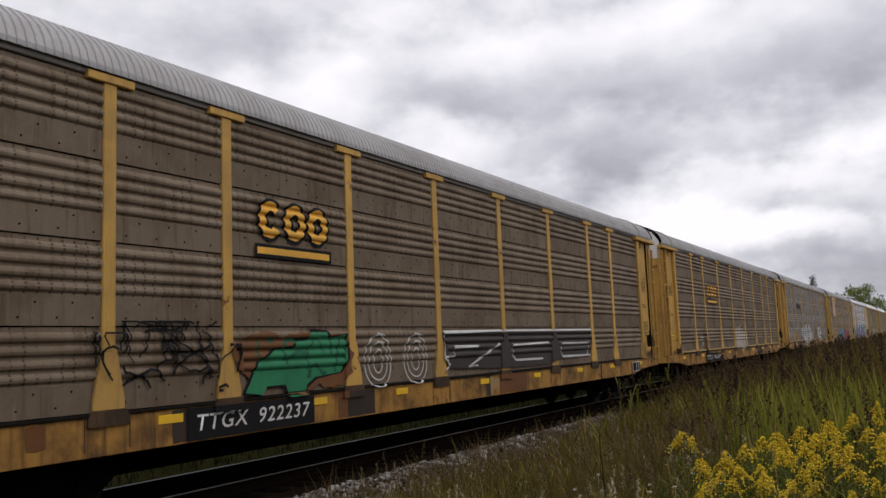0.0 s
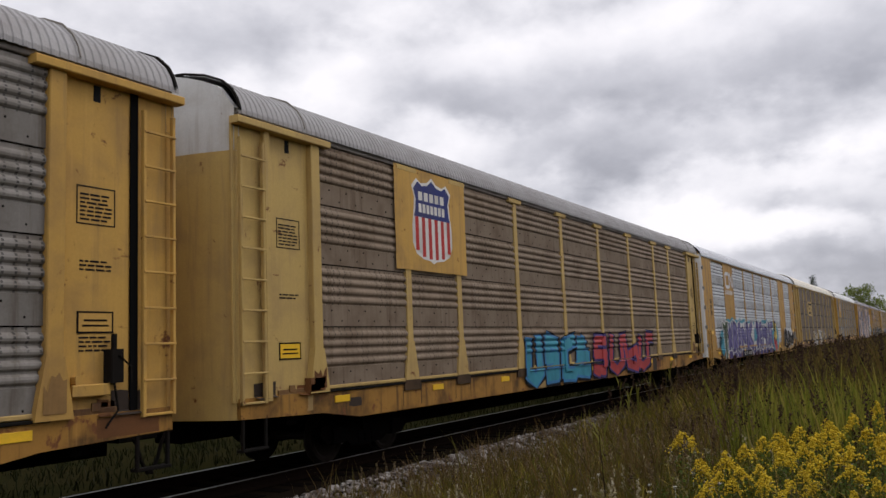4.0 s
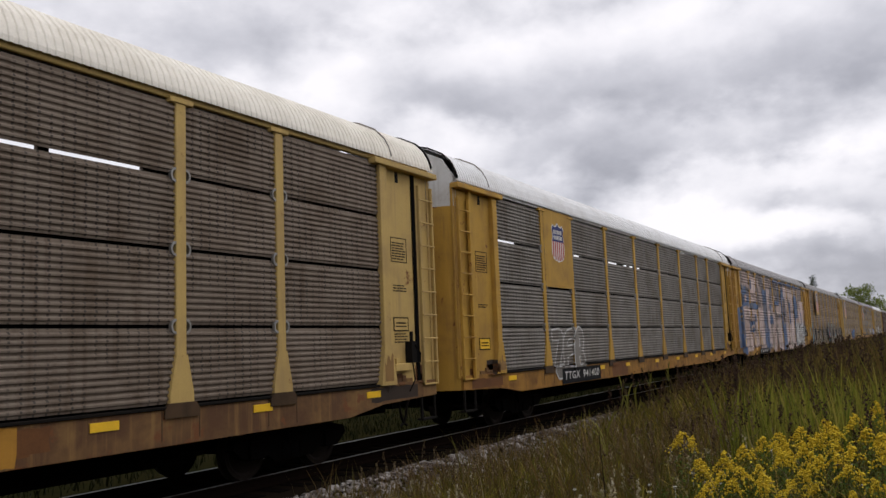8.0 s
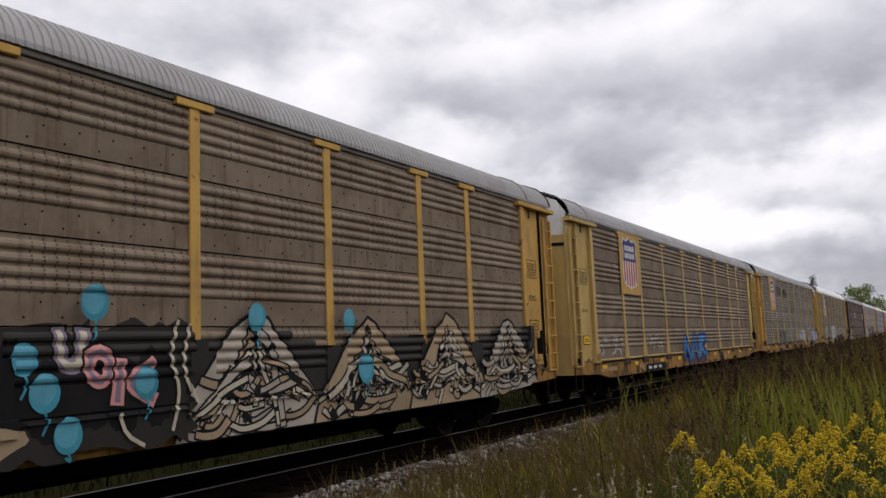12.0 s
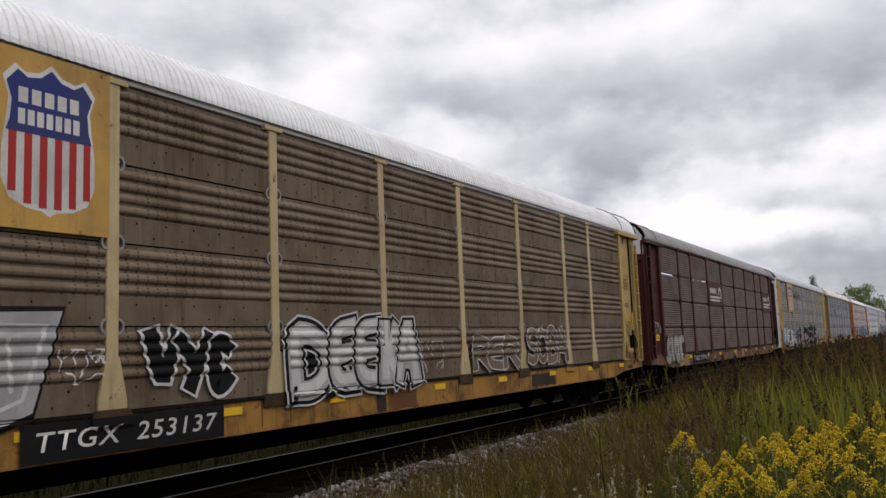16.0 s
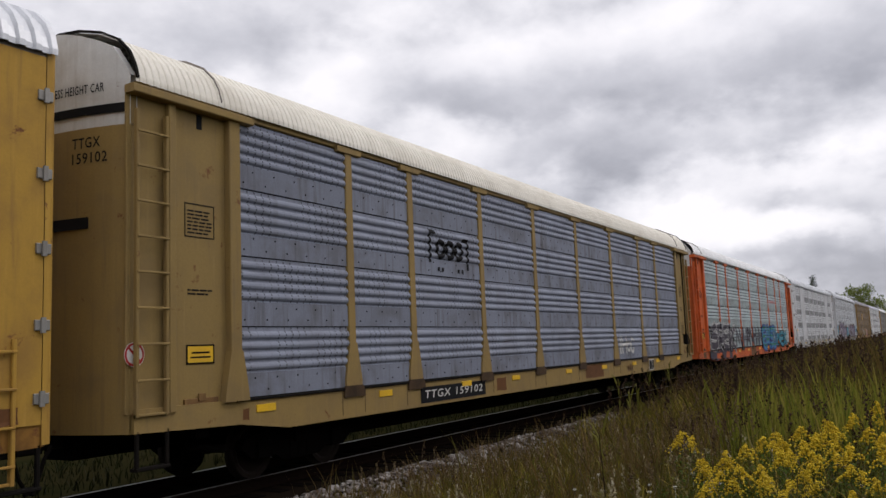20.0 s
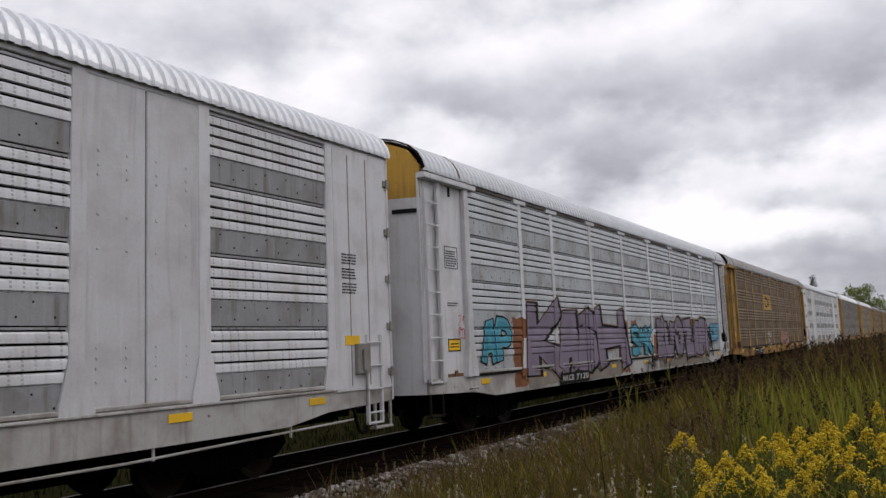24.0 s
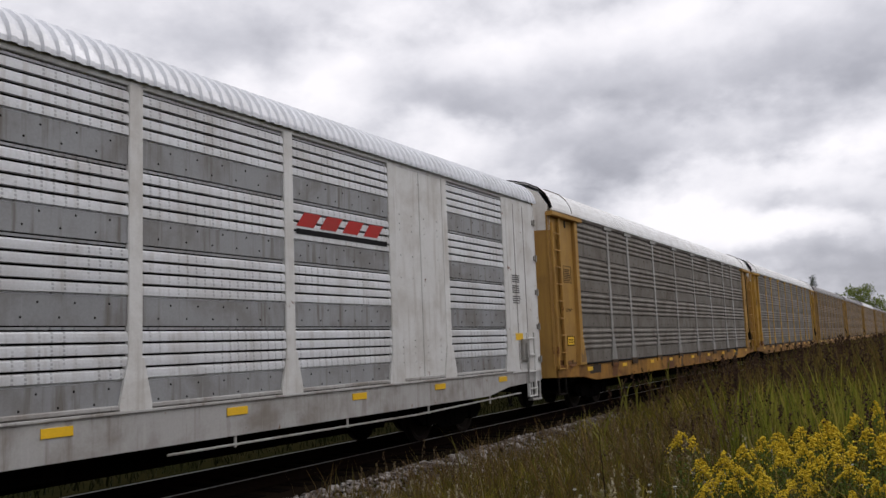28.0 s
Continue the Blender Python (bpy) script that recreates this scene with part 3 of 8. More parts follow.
    for x in (-11.4, -8.3, -5.3, -2.9, 0.4, 3.2, 6.1, 8.8, 11.6):
        part("reflector", cached("reflector", lambda: mesh_of("reflector", *boxes([(-0.2, 0.2, -1.514, -1.495, 1.06, 1.17)]))), REFLECT, car, "", (x, 0, 0))


def hose_mesh():
    pts = [(0.0, 0.85), (0.10, 0.70), (0.16, 0.50), (0.24, 0.36), (0.36, 0.30)]
    verts, faces = [], []
    for i, (x, z) in enumerate(pts):
        a, b = pts[max(0, i - 1)], pts[min(len(pts) - 1, i + 1)]
        d = Vector((b[0] - a[0], 0, b[1] - a[1])).normalized()
        n = Vector((-d.z, 0, d.x))
        for k in range(6):
            q = 2 * math.pi * k / 6
            verts.append(Vector((x, 0, z)) + 0.028 * (math.cos(q) * n + math.sin(q) * Vector((0, 1, 0))))
    for i in range(len(pts) - 1):
        for k in range(6):
            a, b = i * 6 + k, i * 6 + (k + 1) % 6
            faces.append((a, b, b + 6, a + 6))
    return mesh_of("air_hose", verts, faces)


def bolt_mesh(kind):
    """Rows of bolt heads across the flat bands of one side."""
    def build():
        verts, faces = [], []
        for level in range(4):
          for row in (0, 1) if kind != "fine" else (0,):
            z = JOINTS[level + 1] + (0.10 + 0.17 * row if kind != "fine" else 0.08)
            x = -11.8 + 0.2 * row
            while x < 11.9:
                if min(abs(x - q) for q in POSTS) > 0.2:
                    n = len(verts)
                    verts += [(x + 0.016 * math.cos(a), Y_PANEL - (0.021 if kind != "fine" else 0.0), z + 0.016 * math.sin(a)) for a in [k * math.pi / 3 for k in range(6)]] + [(x, Y_PANEL - (0.038 if kind != "fine" else 0.030), z)]
                    faces += [(n + k, n + (k + 1) % 6, n + 6) for k in range(6)]
                x += 0.47
        return mesh_of("bolts", verts, faces)
    return cached(("bolts", kind), build)


def dashes(x0, x1, z0, z1, seed, y=-1.456):
    """Lines of small writing as broken bars."""
    r = random.Random(seed)
    rows, z = [], z0
    while z < z1 - 0.02:
        x = x0
        while x < x1 - 0.05:
            w = min(r.uniform(0.04, 0.14), x1 - x)
            rows.append((x, x + w, y, y + 0.006, z, z + 0.022))
            x += w + 0.025
        z += 0.05
    return rows


def ends_ladder(car, s, paint, rise, white_top, slats):
    """The end bay: smooth recessed plate, door post, header bar and ladder."""
    part("corner_plate", cached(("corner", s), lambda: mesh_of("corner_plate", *joined(boxes([(min(s * 12.1, s * 13.83), max(s * 12.1, s * 13.83), -1.45, -1.40, 1.22, 5.34)]),
         boxes([(s * 13.16 - 0.06, s * 13.16 + 0.06, -1.535 if s < 0 else -1.47, -1.44, 1.2, 5.30)])))), paint, car, "smooth painted corner plate")
    if s > 0:
        # solid black strip laid on the plate as the shade of a slot
        part("door_gap", cached("gap", lambda: mesh_of("door_gap", *boxes([(13.10, 13.22, -1.48, -1.44, 1.15, 5.24)]))), INNER, car, "black strip put in for the shaded slot beside the end door")
    part("door_post", cached("door_post", lambda: mesh_of("door_post", *joined(boxes([(-0.11, 0.11, -1.555, -1.44, 1.9, 5.28)]),
         prism([(-0.24, 1.25), (0.24, 1.25), (0.22, 1.40), (0.115, 1.95), (-0.115, 1.95), (-0.22, 1.40)], -1.565, -1.44)))), paint, car, "", (s * 12.03, 0, 0))
    part("header_bar", cached(("header", s), lambda: mesh_of("header_bar", *boxes([(min(s * 11.7, s * 13.86), max(s * 11.7, s * 13.86), -1.62, -1.44, 5.24, 5.35)]))), paint, car)
    lad = part("ladder", ladder_mesh(), paint, car, "", (s * 13.50, 0, 0))
    for i in range(8):
        part("rung", rung_mesh(), paint, lad, "", (0, 0, 1.62 + 0.45 * i))
    part("door_slot", cached(("slot", s), lambda: mesh_of("door_slot", *boxes([(s * 12.62 - 0.05, s * 12.62 + 0.05, -1.458, -1.44, 5.02, 5.22)]))), BLACK, car)
    for i, (z, h) in enumerate(((3.55, 0.34), (2.95, 0.12), (2.72, 0.10), (2.0, 0.2))):
        if (i + (s > 0)) % 2 == 0 or i == 0:
            part("stencil_block", cached(("note", i), lambda: mesh_of("stencil_block", *boxes(dashes(-0.22, 0.22, z, z + h, i)))),
                 BLACK, car, "small block of black stencil lines", (s * 12.62, 0, 0))["kind"] = "stuff"
    part("data_frame", cached("data_frame", lambda: mesh_of("data_frame", *boxes([(-0.27, 0.27, -1.457, -1.45, 0.0, 0.014), (-0.27, 0.27, -1.457, -1.45, 0.45, 0.464), (-0.27, -0.256, -1.457, -1.45, 0.014, 0.45), (0.256, 0.27, -1.457, -1.45, 0.014, 0.45)]))), BLACK, car, "thin black frame round small writing", (s * 12.62, 0, 3.5))
    part("latch_plate", cached(("latch", s), lambda: mesh_of("latch_plate", *boxes([(s * 12.62 - 0.3, s * 12.62 + 0.3, -1.475, -1.44, 1.26, 1.34), (s * 12.62 - 0.06, s * 12.62 + 0.06, -1.49, -1.47, 1.30, 1.40)]))), SILL_RUST, car, "rusty bottom latch plate")
    if s > 0:
        gear = part("brake_gear", cached("brake", lambda: mesh_of("brake_gear", *boxes([(12.25, 12.75, -1.56, -1.44, 1.48, 1.62), (12.3, 12.4, -1.54, -1.44, 1.62, 1.72)]))), paint, car, "hand-brake bracket on the corner plate")
        part("brake_lever", cached("lever", lambda: mesh_of("brake_lever", *joined(boxes([(12.74, 12.92, -1.60, -1.44, 1.62, 2.02), (12.78, 12.84, -1.58, -1.52, 2.02, 2.2)]), tube([(12.84, -1.6, 1.95), (13.0, -1.62, 1.8), (13.02, -1.6, 1.62)], 0.02, 0.014, 6), tube([(12.80, -1.57, 1.64), (12.86, -1.57, 1.3), (12.7, -1.55, 1.1)], 0.014, 0.014, 5)))), DARK, gear, "black hand-brake lever and chain")
    x, z = s * 12.62, 2.22 if s > 0 else 1.80
    notice = part("notice_plate", cached("notice", lambda: mesh_of("notice_plate", *boxes([(-0.24, 0.24, -1.458, -1.449, 0, 0.24)]))), REFLECT if s < 0 else paint, car, "small framed notice", (x, 0, z))
    part("notice_frame", cached("notice_frame", lambda: mesh_of("notice_frame", *boxes([(-0.25, 0.25, -1.461, -1.45, -0.01, 0.012), (-0.25, 0.25, -1.461, -1.45, 0.228, 0.25), (-0.25, -0.228, -1.461, -1.45, 0.01, 0.23), (0.228, 0.25, -1.461, -1.45, 0.01, 0.23), (-0.16, 0.16, -1.461, -1.45, 0.13, 0.155), (-0.18, 0.18, -1.461, -1.45, 0.07, 0.092)]))), DARK, notice, "black border and lines")
    ends_face(car, s, paint, white_top, slats, rise)


def ends_face(car, s, paint, white_top, slats, rise, plain=False):
    if slats:
        for y0, y1, xa, xb in slat_rows(s):
            part("end_slat", mesh_of("end_slat", *boxes([(min(xa, xb), max(xa, xb), y0, y1, 0.95, 5.50 + 0.78 * (1 - ((y0 + y1) / 3.0) ** 2))])), SLAT, car, "brown-stained upright slat of the end door")
    else:
        part("end_door", cached(("end", s, 0), lambda: mesh_of("end_door", *end_wall(s, 0.98, 4.86, False))), paint, car, "bowed end door")
        part("end_cap", cached(("end", s, 1, rise), lambda: mesh_of("end_cap", *end_wall(s, 4.86, 6.0, True, rise))), white_top, car, "upper end panel under the roof arch")
    if not plain and not slats:
        part("roof_trim", cached(("trim", s, rise), lambda: mesh_of("roof_trim", *arch(s * 13.76 - 0.02, s * 13.76 + 0.02, 0.022, rise))), DARK, car, "dark roof-end trim")
        part("roof_seam", cached(("seam", s, rise), lambda: mesh_of("roof_seam", *arch(s * 12.3 - 0.006, s * 12.3 + 0.006, 0.026, rise))), TOP_RAIL, car, "dark seam across the roof")


def ends_smooth(car, s, paint, white_top, rise):
    """The newer end bay: full-width sheet, rounded corner column, short ladder low down."""
    part("corner_plate", cached(("cornerc", s), lambda: mesh_of("corner_plate", *boxes([(min(s * 12.1, s * 13.7), max(s * 12.1, s * 13.7), -1.52, -1.42, 1.22, 5.36)]))), paint, car, "smooth painted corner sheet")
    for x in (12.52, 13.05):
        part("seam", cached("seam_line", lambda: mesh_of("seam", *boxes([(-0.012, 0.012, -1.526, -1.515, 1.3, 5.25)]))), TOP_RAIL, car, "dark upright seam", (s * x, 0, 0))
    for z in (1.5, 2.3, 3.15, 4.0, 4.9):
        part("hinge", cached("hinge", lambda: mesh_of("hinge", *boxes([(-0.09, 0.09, -1.545, -1.50, -0.06, 0.06), (-0.03, 0.03, -1.57, -1.54, -0.085, 0.085)]))), BRACKET, car, "grey steel door hinge", (s * 13.68, 0, z))
    if s > 0:
        part("brake_gear", cached("brake_new", lambda: mesh_of("brake_gear", *boxes([(12.6, 12.95, -1.60, -1.52, 1.5, 2.0), (12.72, 12.80, -1.64, -1.60, 1.55, 1.9), (12.80, 12.84, -1.62, -1.58, 0.95, 1.6)]))), BRACKET, car, "hand-brake housing with a lever")
    def column():
        verts, faces = [], []
        for i in range(9):
            a = math.pi / 2 * i / 8
            x, y = s * (13.7 + 0.24 * math.sin(a)), -1.18 - 0.34 * math.cos(a)
            verts += [(x, y, 1.0), (x, y, 5.5)]
        for i in range(8):
            f = (2 * i, 2 * i + 2, 2 * i + 3, 2 * i + 1)
            faces.append(f if s > 0 else f[::-1])
        return mesh_of("corner_column", verts, faces, True)
    part("corner_column", cached(("col", s), column), WHITE if s < 0 else paint, car, "rounded corner column")
    lad = part("ladder", ladder_mesh(0.46, 0.62, 2.15), paint, car, "", (s * 13.15, 0, 0))
    for i in range(4):
        part("rung", rung_mesh(0.44), paint, lad, "", (0, 0, 0.82 + 0.4 * i))
    part("notice_plate", cached(("noticec", s), lambda: mesh_of("notice_plate", *boxes([(s * 12.55 - 0.2, s * 12.55 + 0.2, -1.528, -1.519, 1.98, 2.14)]))), REFLECT, car, "small yellow notice")
    for i, z in enumerate((3.35, 3.1, 2.85)):
        part("stencil_block", cached(("notec", i), lambda: mesh_of("stencil_block", *boxes(dashes(-0.2, 0.2, z, z + 0.17, i + 5, -1.527)))), BLACK, car, "small block of black stencil lines", (s * 12.5, 0, 0))["kind"] = "stuff"
    ends_face(car, s, paint, white_top, False, rise, True)


def autorack(label, panel, paint, roof, sill, kind="ribbed", style="tee", ends="ladder", top_mat=None, rail=None, white_top=None, slats=False, solid=(), solid_mat=None, rise=1.0, base_rail=None, post_mat=None):
    car = tagged(new("autorack_car"), label, "rail car", "cars of the train")
    # the old fine-ribbed cars are open above the top joint, so the sky shows through their slits
    core = 4.22 if kind == "fine" else 5.42
    # added core box, blackened so that joints and louvres look unlit inside
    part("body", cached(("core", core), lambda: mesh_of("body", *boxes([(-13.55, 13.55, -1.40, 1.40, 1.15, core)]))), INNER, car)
    part("roof", roof_mesh(rise, 0.034 if roof == ROOF_ZINC else 0.015, 0.2 if roof == ROOF_ZINC else 0.115), roof, car, "ribbed sheet-metal roof")
    part("far_side", far_side_mesh(kind, style), panel, car)
    part("top_rail", cached("top_rail", lambda: mesh_of("top_rail", *boxes([(-13.7, 13.7, -1.50, -1.42, 5.33, 5.44), (-13.7, 13.7, 1.42, 1.50, 5.33, 5.44)]))), rail or TOP_RAIL, car)
    for i, (a, b) in enumerate(zip(POSTS, POSTS[1:])):
        if i in solid:
            w = b - a
            part("door_sheet", cached(("solid", round(w, 2)), lambda: mesh_of("door_sheet", *joined(boxes([(-w / 2, -0.01, -1.50, -1.43, 1.28, 5.33), (0.01, w / 2, -1.50, -1.43, 1.28, 5.33)]),
                 boxes([(x - 0.014, x + 0.014, -1.512, -1.49, z, z + 0.028) for x in (-0.72, -0.3, 0.16, 0.66) for z in (1.62, 1.78, 1.9, 2.02, 3.2, 3.62, 4.1, 4.22, 4.4)])))), solid_mat or paint, car, "plain two-leaf sheet between the posts", ((a + b) / 2, 0, 0))
            continue
        for level in range(4):
            sheet = part("side_panel", panel_mesh(kind, b - a - 0.02, level), panel, car, "", ((a + b) / 2, Y_PANEL, 0))
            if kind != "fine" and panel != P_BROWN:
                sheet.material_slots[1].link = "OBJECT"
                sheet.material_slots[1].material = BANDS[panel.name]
    tagged(part("bolts", bolt_mesh(kind), DARK, car), kind="stuff")
    if base_rail:
        for a, b in zip(POSTS, POSTS[1:]):
            w = b - a - 0.46
            part("base_strip", cached(("base", round(w, 2)), lambda: mesh_of("base_strip", *boxes([(-w / 2, w / 2, -1.515, -1.44, 1.285, 1.345)]))), base_rail, car, "pale ledge strip under the sheets", ((a + b) / 2, 0, 0))
    for x in POSTS[1:-1] if ends == "ladder" else POSTS:
        post = part("post", post_mesh(style), post_mat or paint, car, "", (x, 0, 0))
        if style != "flush":
            part("post_foot", cached("post_foot", foot_mesh), FOOT, post, "sooty brown foot plate")
        if style == "tab":
            for z in JOINTS[1:4]:
                for side in (-1, 1):
                    part("bracket", bracket_mesh(side), BRACKET if paint != MAROON else DARK, post, "small galvanised joint bracket", (0, 0, z))
    for s in (-1, 1):
        if ends == "ladder":
            ends_ladder(car, s, paint, rise, white_top or WHITE, slats and s < 0)
        else:
            ends_smooth(car, s, paint, white_top or WHITE, rise)
    under_parts(car, sill, style)
    return car


CREAMP = material("chalky_cream_paint", (0.50, 0.40, 0.22), dirt=(0.3, 0.2, 0.1), dirt_amount=0.5, streaks=0.5, rust=0.12)
OLD_YELLOW = material("dust_brown_yellow_paint", (0.36, 0.22, 0.065), dirt=(0.13, 0.085, 0.05), dirt_amount=0.7, streaks=0.5, rust=0.15)
CAR_SPECS = [
    dict(label="weathered brown autorack car with faded yellow posts", panel=P_BROWN, paint=YELLOW, roof=ROOF_GREY, sill=SILL_TAN),
    dict(label="weathered brown autorack car with faded yellow posts", panel=P_BROWN, paint=YELLOW, roof=ROOF_GREY, sill=SILL_TAN, base_rail=PALE),
    dict(label="grey ribbed autorack car with white and black graffiti", panel=P_GREY, paint=YELLOW, roof=ROOF_GREY, sill=SILL_TAN, base_rail=PALE),
    dict(label="weathered autorack car with a yellow shield sign", panel=P_WARM, paint=PALE, roof=ROOF_GREY, sill=SILL_TAN, base_rail=PALE),
    dict(label="ochre autorack car with silver sheets and purple graffiti", kind="louvre", panel=P_SILVER, paint=OCHRE, roof=ROOF_ZINC, sill=OCHRE, style="flush", ends="smooth", rail=OCHRE, white_top=MUSTARD, solid=(1, 7), rise=0.9, base_rail=OCHRE),
    dict(label="dark slatted-end autorack car with a square black emblem", panel=P_RUST, paint=PALE, roof=ROOF_CREAM, sill=SILL_RUST, kind="fine", style="tab", rail=PALE, slats=True, rise=1.15),
    dict(label="dark grey autorack car with mustard posts and sill", panel=P_DARK, paint=MUSTARD, roof=ROOF_WHITE, sill=SILL_MUST, kind="fine", style="tab", rail=WHITE, rise=1.15),
    dict(label="autorack car with peeling pink and blue paint", panel=P_PEEL, paint=YELLOW, roof=ROOF_GREY, sill=SILL_TAN),
    dict(label="brown autorack car with striped camouflage graffiti", panel=P_WARM, paint=YELLOW, roof=ROOF_GREY, sill=SILL_TAN),
    dict(label="weathered brown autorack car with a shield sign", panel=P_WARM, paint=PALE, roof=ROOF_GREY, sill=SILL_TAN, base_rail=PALE),
    dict(label="grey autorack car with black slogan and tan sill", panel=P_SLATE, paint=YELLOW, roof=ROOF_GREY, sill=SILL_MUST),
    dict(label="brown autorack car with white roof and shield sign", panel=P_BROWN, paint=PALE, roof=ROOF_WHITE, sill=SILL_TAN, style="tab", rail=WHITE, rise=1.15, post_mat=CREAMP),
    dict(label="maroon-posted autorack car with weathered sheets", panel=P_MAROON, paint=MAROON, roof=ROOF_GREY, sill=SILL_RUST, kind="fine", style="tab", rail=MAROON),
    dict(label="light grey autorack car with black and white graffiti", panel=P_LIGHT, paint=MUSTARD, roof=ROOF_ZINC, sill=SILL_MUST, style="tab", ends="smooth", white_top=PALE, rise=1.05),
    dict(label="blue-grey autorack car with tan ends and cream roof", panel=P_BLUE, paint=TAN, roof=ROOF_CREAM, sill=TAN, rail=TAN, rise=1.15),
    dict(label="bright orange autorack car with galvanised sheets", kind="louvre", panel=P_GREEN, paint=ORANGE, roof=ROOF_WHITE, sill=ORANGE),
    dict(label="silver-white autorack car with plain door sheets", kind="louvre", panel=P_ZINC, paint=SILVERP, roof=ROOF_ZINC, sill=SILL_SILVER, style="flush", ends="smooth", rail=SILVERP, white_top=SILVERP, solid=(1, 7), rise=0.9, base_rail=SILL_SILVER),
    dict(label="silver autorack car with purple and teal graffiti", kind="louvre", panel=P_SILVER, paint=SILVERP, roof=ROOF_ZINC, sill=SILL_SILVER, white_top=MUSTARD, base_rail=SILL_SILVER),
    dict(label="dark brown autorack car with a yellow sign", panel=P_BROWN, paint=OLD_YELLOW, roof=ROOF_GREY, sill=SILL_TAN),
    dict(label="white autorack car with plain door sheets", kind="louvre", panel=P_ZINC, paint=WHITE, roof=ROOF_ZINC, sill=SILL_SILVER, style="flush", ends="smooth", rail=WHITE, white_top=MUSTARD, solid=(1, 7), rise=0.9, base_rail=SILL_SILVER),
    dict(label="galvanised autorack car with mustard ends", panel=P_SLATE, paint=OCHRE, roof=ROOF_WHITE, sill=SILL_MUST, rise=1.15, post_mat=BRACKET),
    dict(label="dark autorack car with mustard ends and sill", panel=P_DARK, paint=MUSTARD, roof=ROOF_WHITE, sill=SILL_MUST, rise=1.15),
    dict(label="weathered brown autorack car with yellow ends", panel=P_BROWN, paint=OLD_YELLOW, roof=ROOF_GREY, sill=SILL_TAN),
    dict(label="weathered brown autorack car with yellow ends", panel=P_BROWN, paint=OLD_YELLOW, roof=ROOF_GREY, sill=SILL_TAN),
    dict(label="weathered autorack car with pale roof", panel=P_WARM, paint=OLD_YELLOW, roof=ROOF_WHITE, sill=SILL_TAN, rise=1.15),
    dict(label="weathered brown autorack car with yellow ends", panel=P_BROWN, paint=OLD_YELLOW, roof=ROOF_GREY, sill=SILL_TAN),
    dict(label="weathered brown autorack car with yellow ends", panel=P_BROWN, paint=OLD_YELLOW, roof=ROOF_GREY, sill=SILL_TAN),
    dict(label="weathered brown autorack car with yellow ends", panel=P_BROWN, paint=OLD_YELLOW, roof=ROOF_GREY, sill=SILL_TAN),
]
CARS = [autorack(**spec) for spec in CAR_SPECS]

# ---- signs, stencils and graffiti on the cars; boxes are x0, x1, z0, z1 on the car's side ----


def spray(name, base):
    return material(name, base, rough=0.55, dirt=tuple(c * 0.4 + 0.01 for c in base), dirt_amount=0.45, streaks=0.25, grain=0.3)


G_WHITE = spray("chalky_white_spray", (0.58, 0.57, 0.55))
G_CREAM = spray("faded_cream_spray", (0.38, 0.33, 0.27))
G_GREEN = spray("green_spray", (0.03, 0.20, 0.09))
G_DKGREEN = spray("dark_green_spray", (0.015, 0.09, 0.05))
G_TEAL = spray("teal_spray", (0.05, 0.26, 0.34))
G_AQUA = spray("aqua_spray", (0.10, 0.33, 0.42))
G_SOOT = spray("sooty_spray", (0.028, 0.025, 0.022))
G_BLUE = spray("blue_spray", (0.05, 0.19, 0.40))
G_PALEBLUE = spray("pale_blue_spray", (0.34, 0.38, 0.52))
G_RED = spray("red_spray", (0.42, 0.06, 0.06))
G_PURPLE = spray("purple_spray", (0.050, 0.036, 0.150))
G_DKPURPLE = spray("dark_plum_spray", (0.055, 0.045, 0.06))
G_LILAC = spray("lilac_grey_spray", (0.22, 0.18, 0.235))
G_OLIVE = spray("olive_spray", (0.06, 0.09, 0.045))
G_YELLOW = spray("yellow_spray", (0.62, 0.48, 0.10))
G_PINK = spray("pink_spray", (0.58, 0.26, 0.24))
G_BROWN = spray("rust_brown_spray", (0.22, 0.09, 0.04))
PATCH_PALE = spray("pale_grey_spray", (0.40, 0.39, 0.38))
G_SAND = spray("sand_spray", (0.34, 0.25, 0.155))
G_BONE = spray("bone_spray", (0.50, 0.44, 0.34))
G_SHEEN = spray("lavender_sheen_spray", (0.15, 0.13, 0.30))
G_CHAR = spray("charred_brown_spray", (0.055, 0.045, 0.04))


SPEC_OF = dict(zip([c.name for c in CARS], CAR_SPECS))
PROFILES = {k: wall_rows(k) for k in ("ribbed", "louvre", "fine")}
LAYERS = {}


def face_depth(spec, x, z):
    """How far out the car's side stands at x, z (y, negative towards the eye)."""
    if 1.115 < z < 1.31 and spec.get("style", "tee") != "flush" and min(abs(x - q) for q in POSTS[1:-1]) < 0.30:
        return -1.536
    if z <= 1.232:
        return -1.500
    if z < 1.285:
        return -1.532
    if spec.get("ends", "ladder") == "ladder" and abs(abs(x) - 12.03) < (0.118 if z >= 1.95 else 0.25):
        return -1.567
    if abs(x) > 12.15:
        return -1.452 if spec.get("ends", "ladder") == "ladder" else -1.522
    for q in POSTS:
        if abs(x - q) < (0.112 if z >= 1.95 else 0.25):
            return -1.517
    for i in spec.get("solid", ()):
        if POSTS[i] < x < POSTS[i + 1]:
            return -1.518
    rows = PROFILES[spec.get("kind", "ribbed")]
    for (za, da), (zb, db) in zip(rows, rows[1:]):
        if zb <= z <= za:
            return Y_PANEL - (da + (db - da) * ((za - z) / (za - zb) if za - zb > 1e-6 else 0.0))
    return Y_PANEL


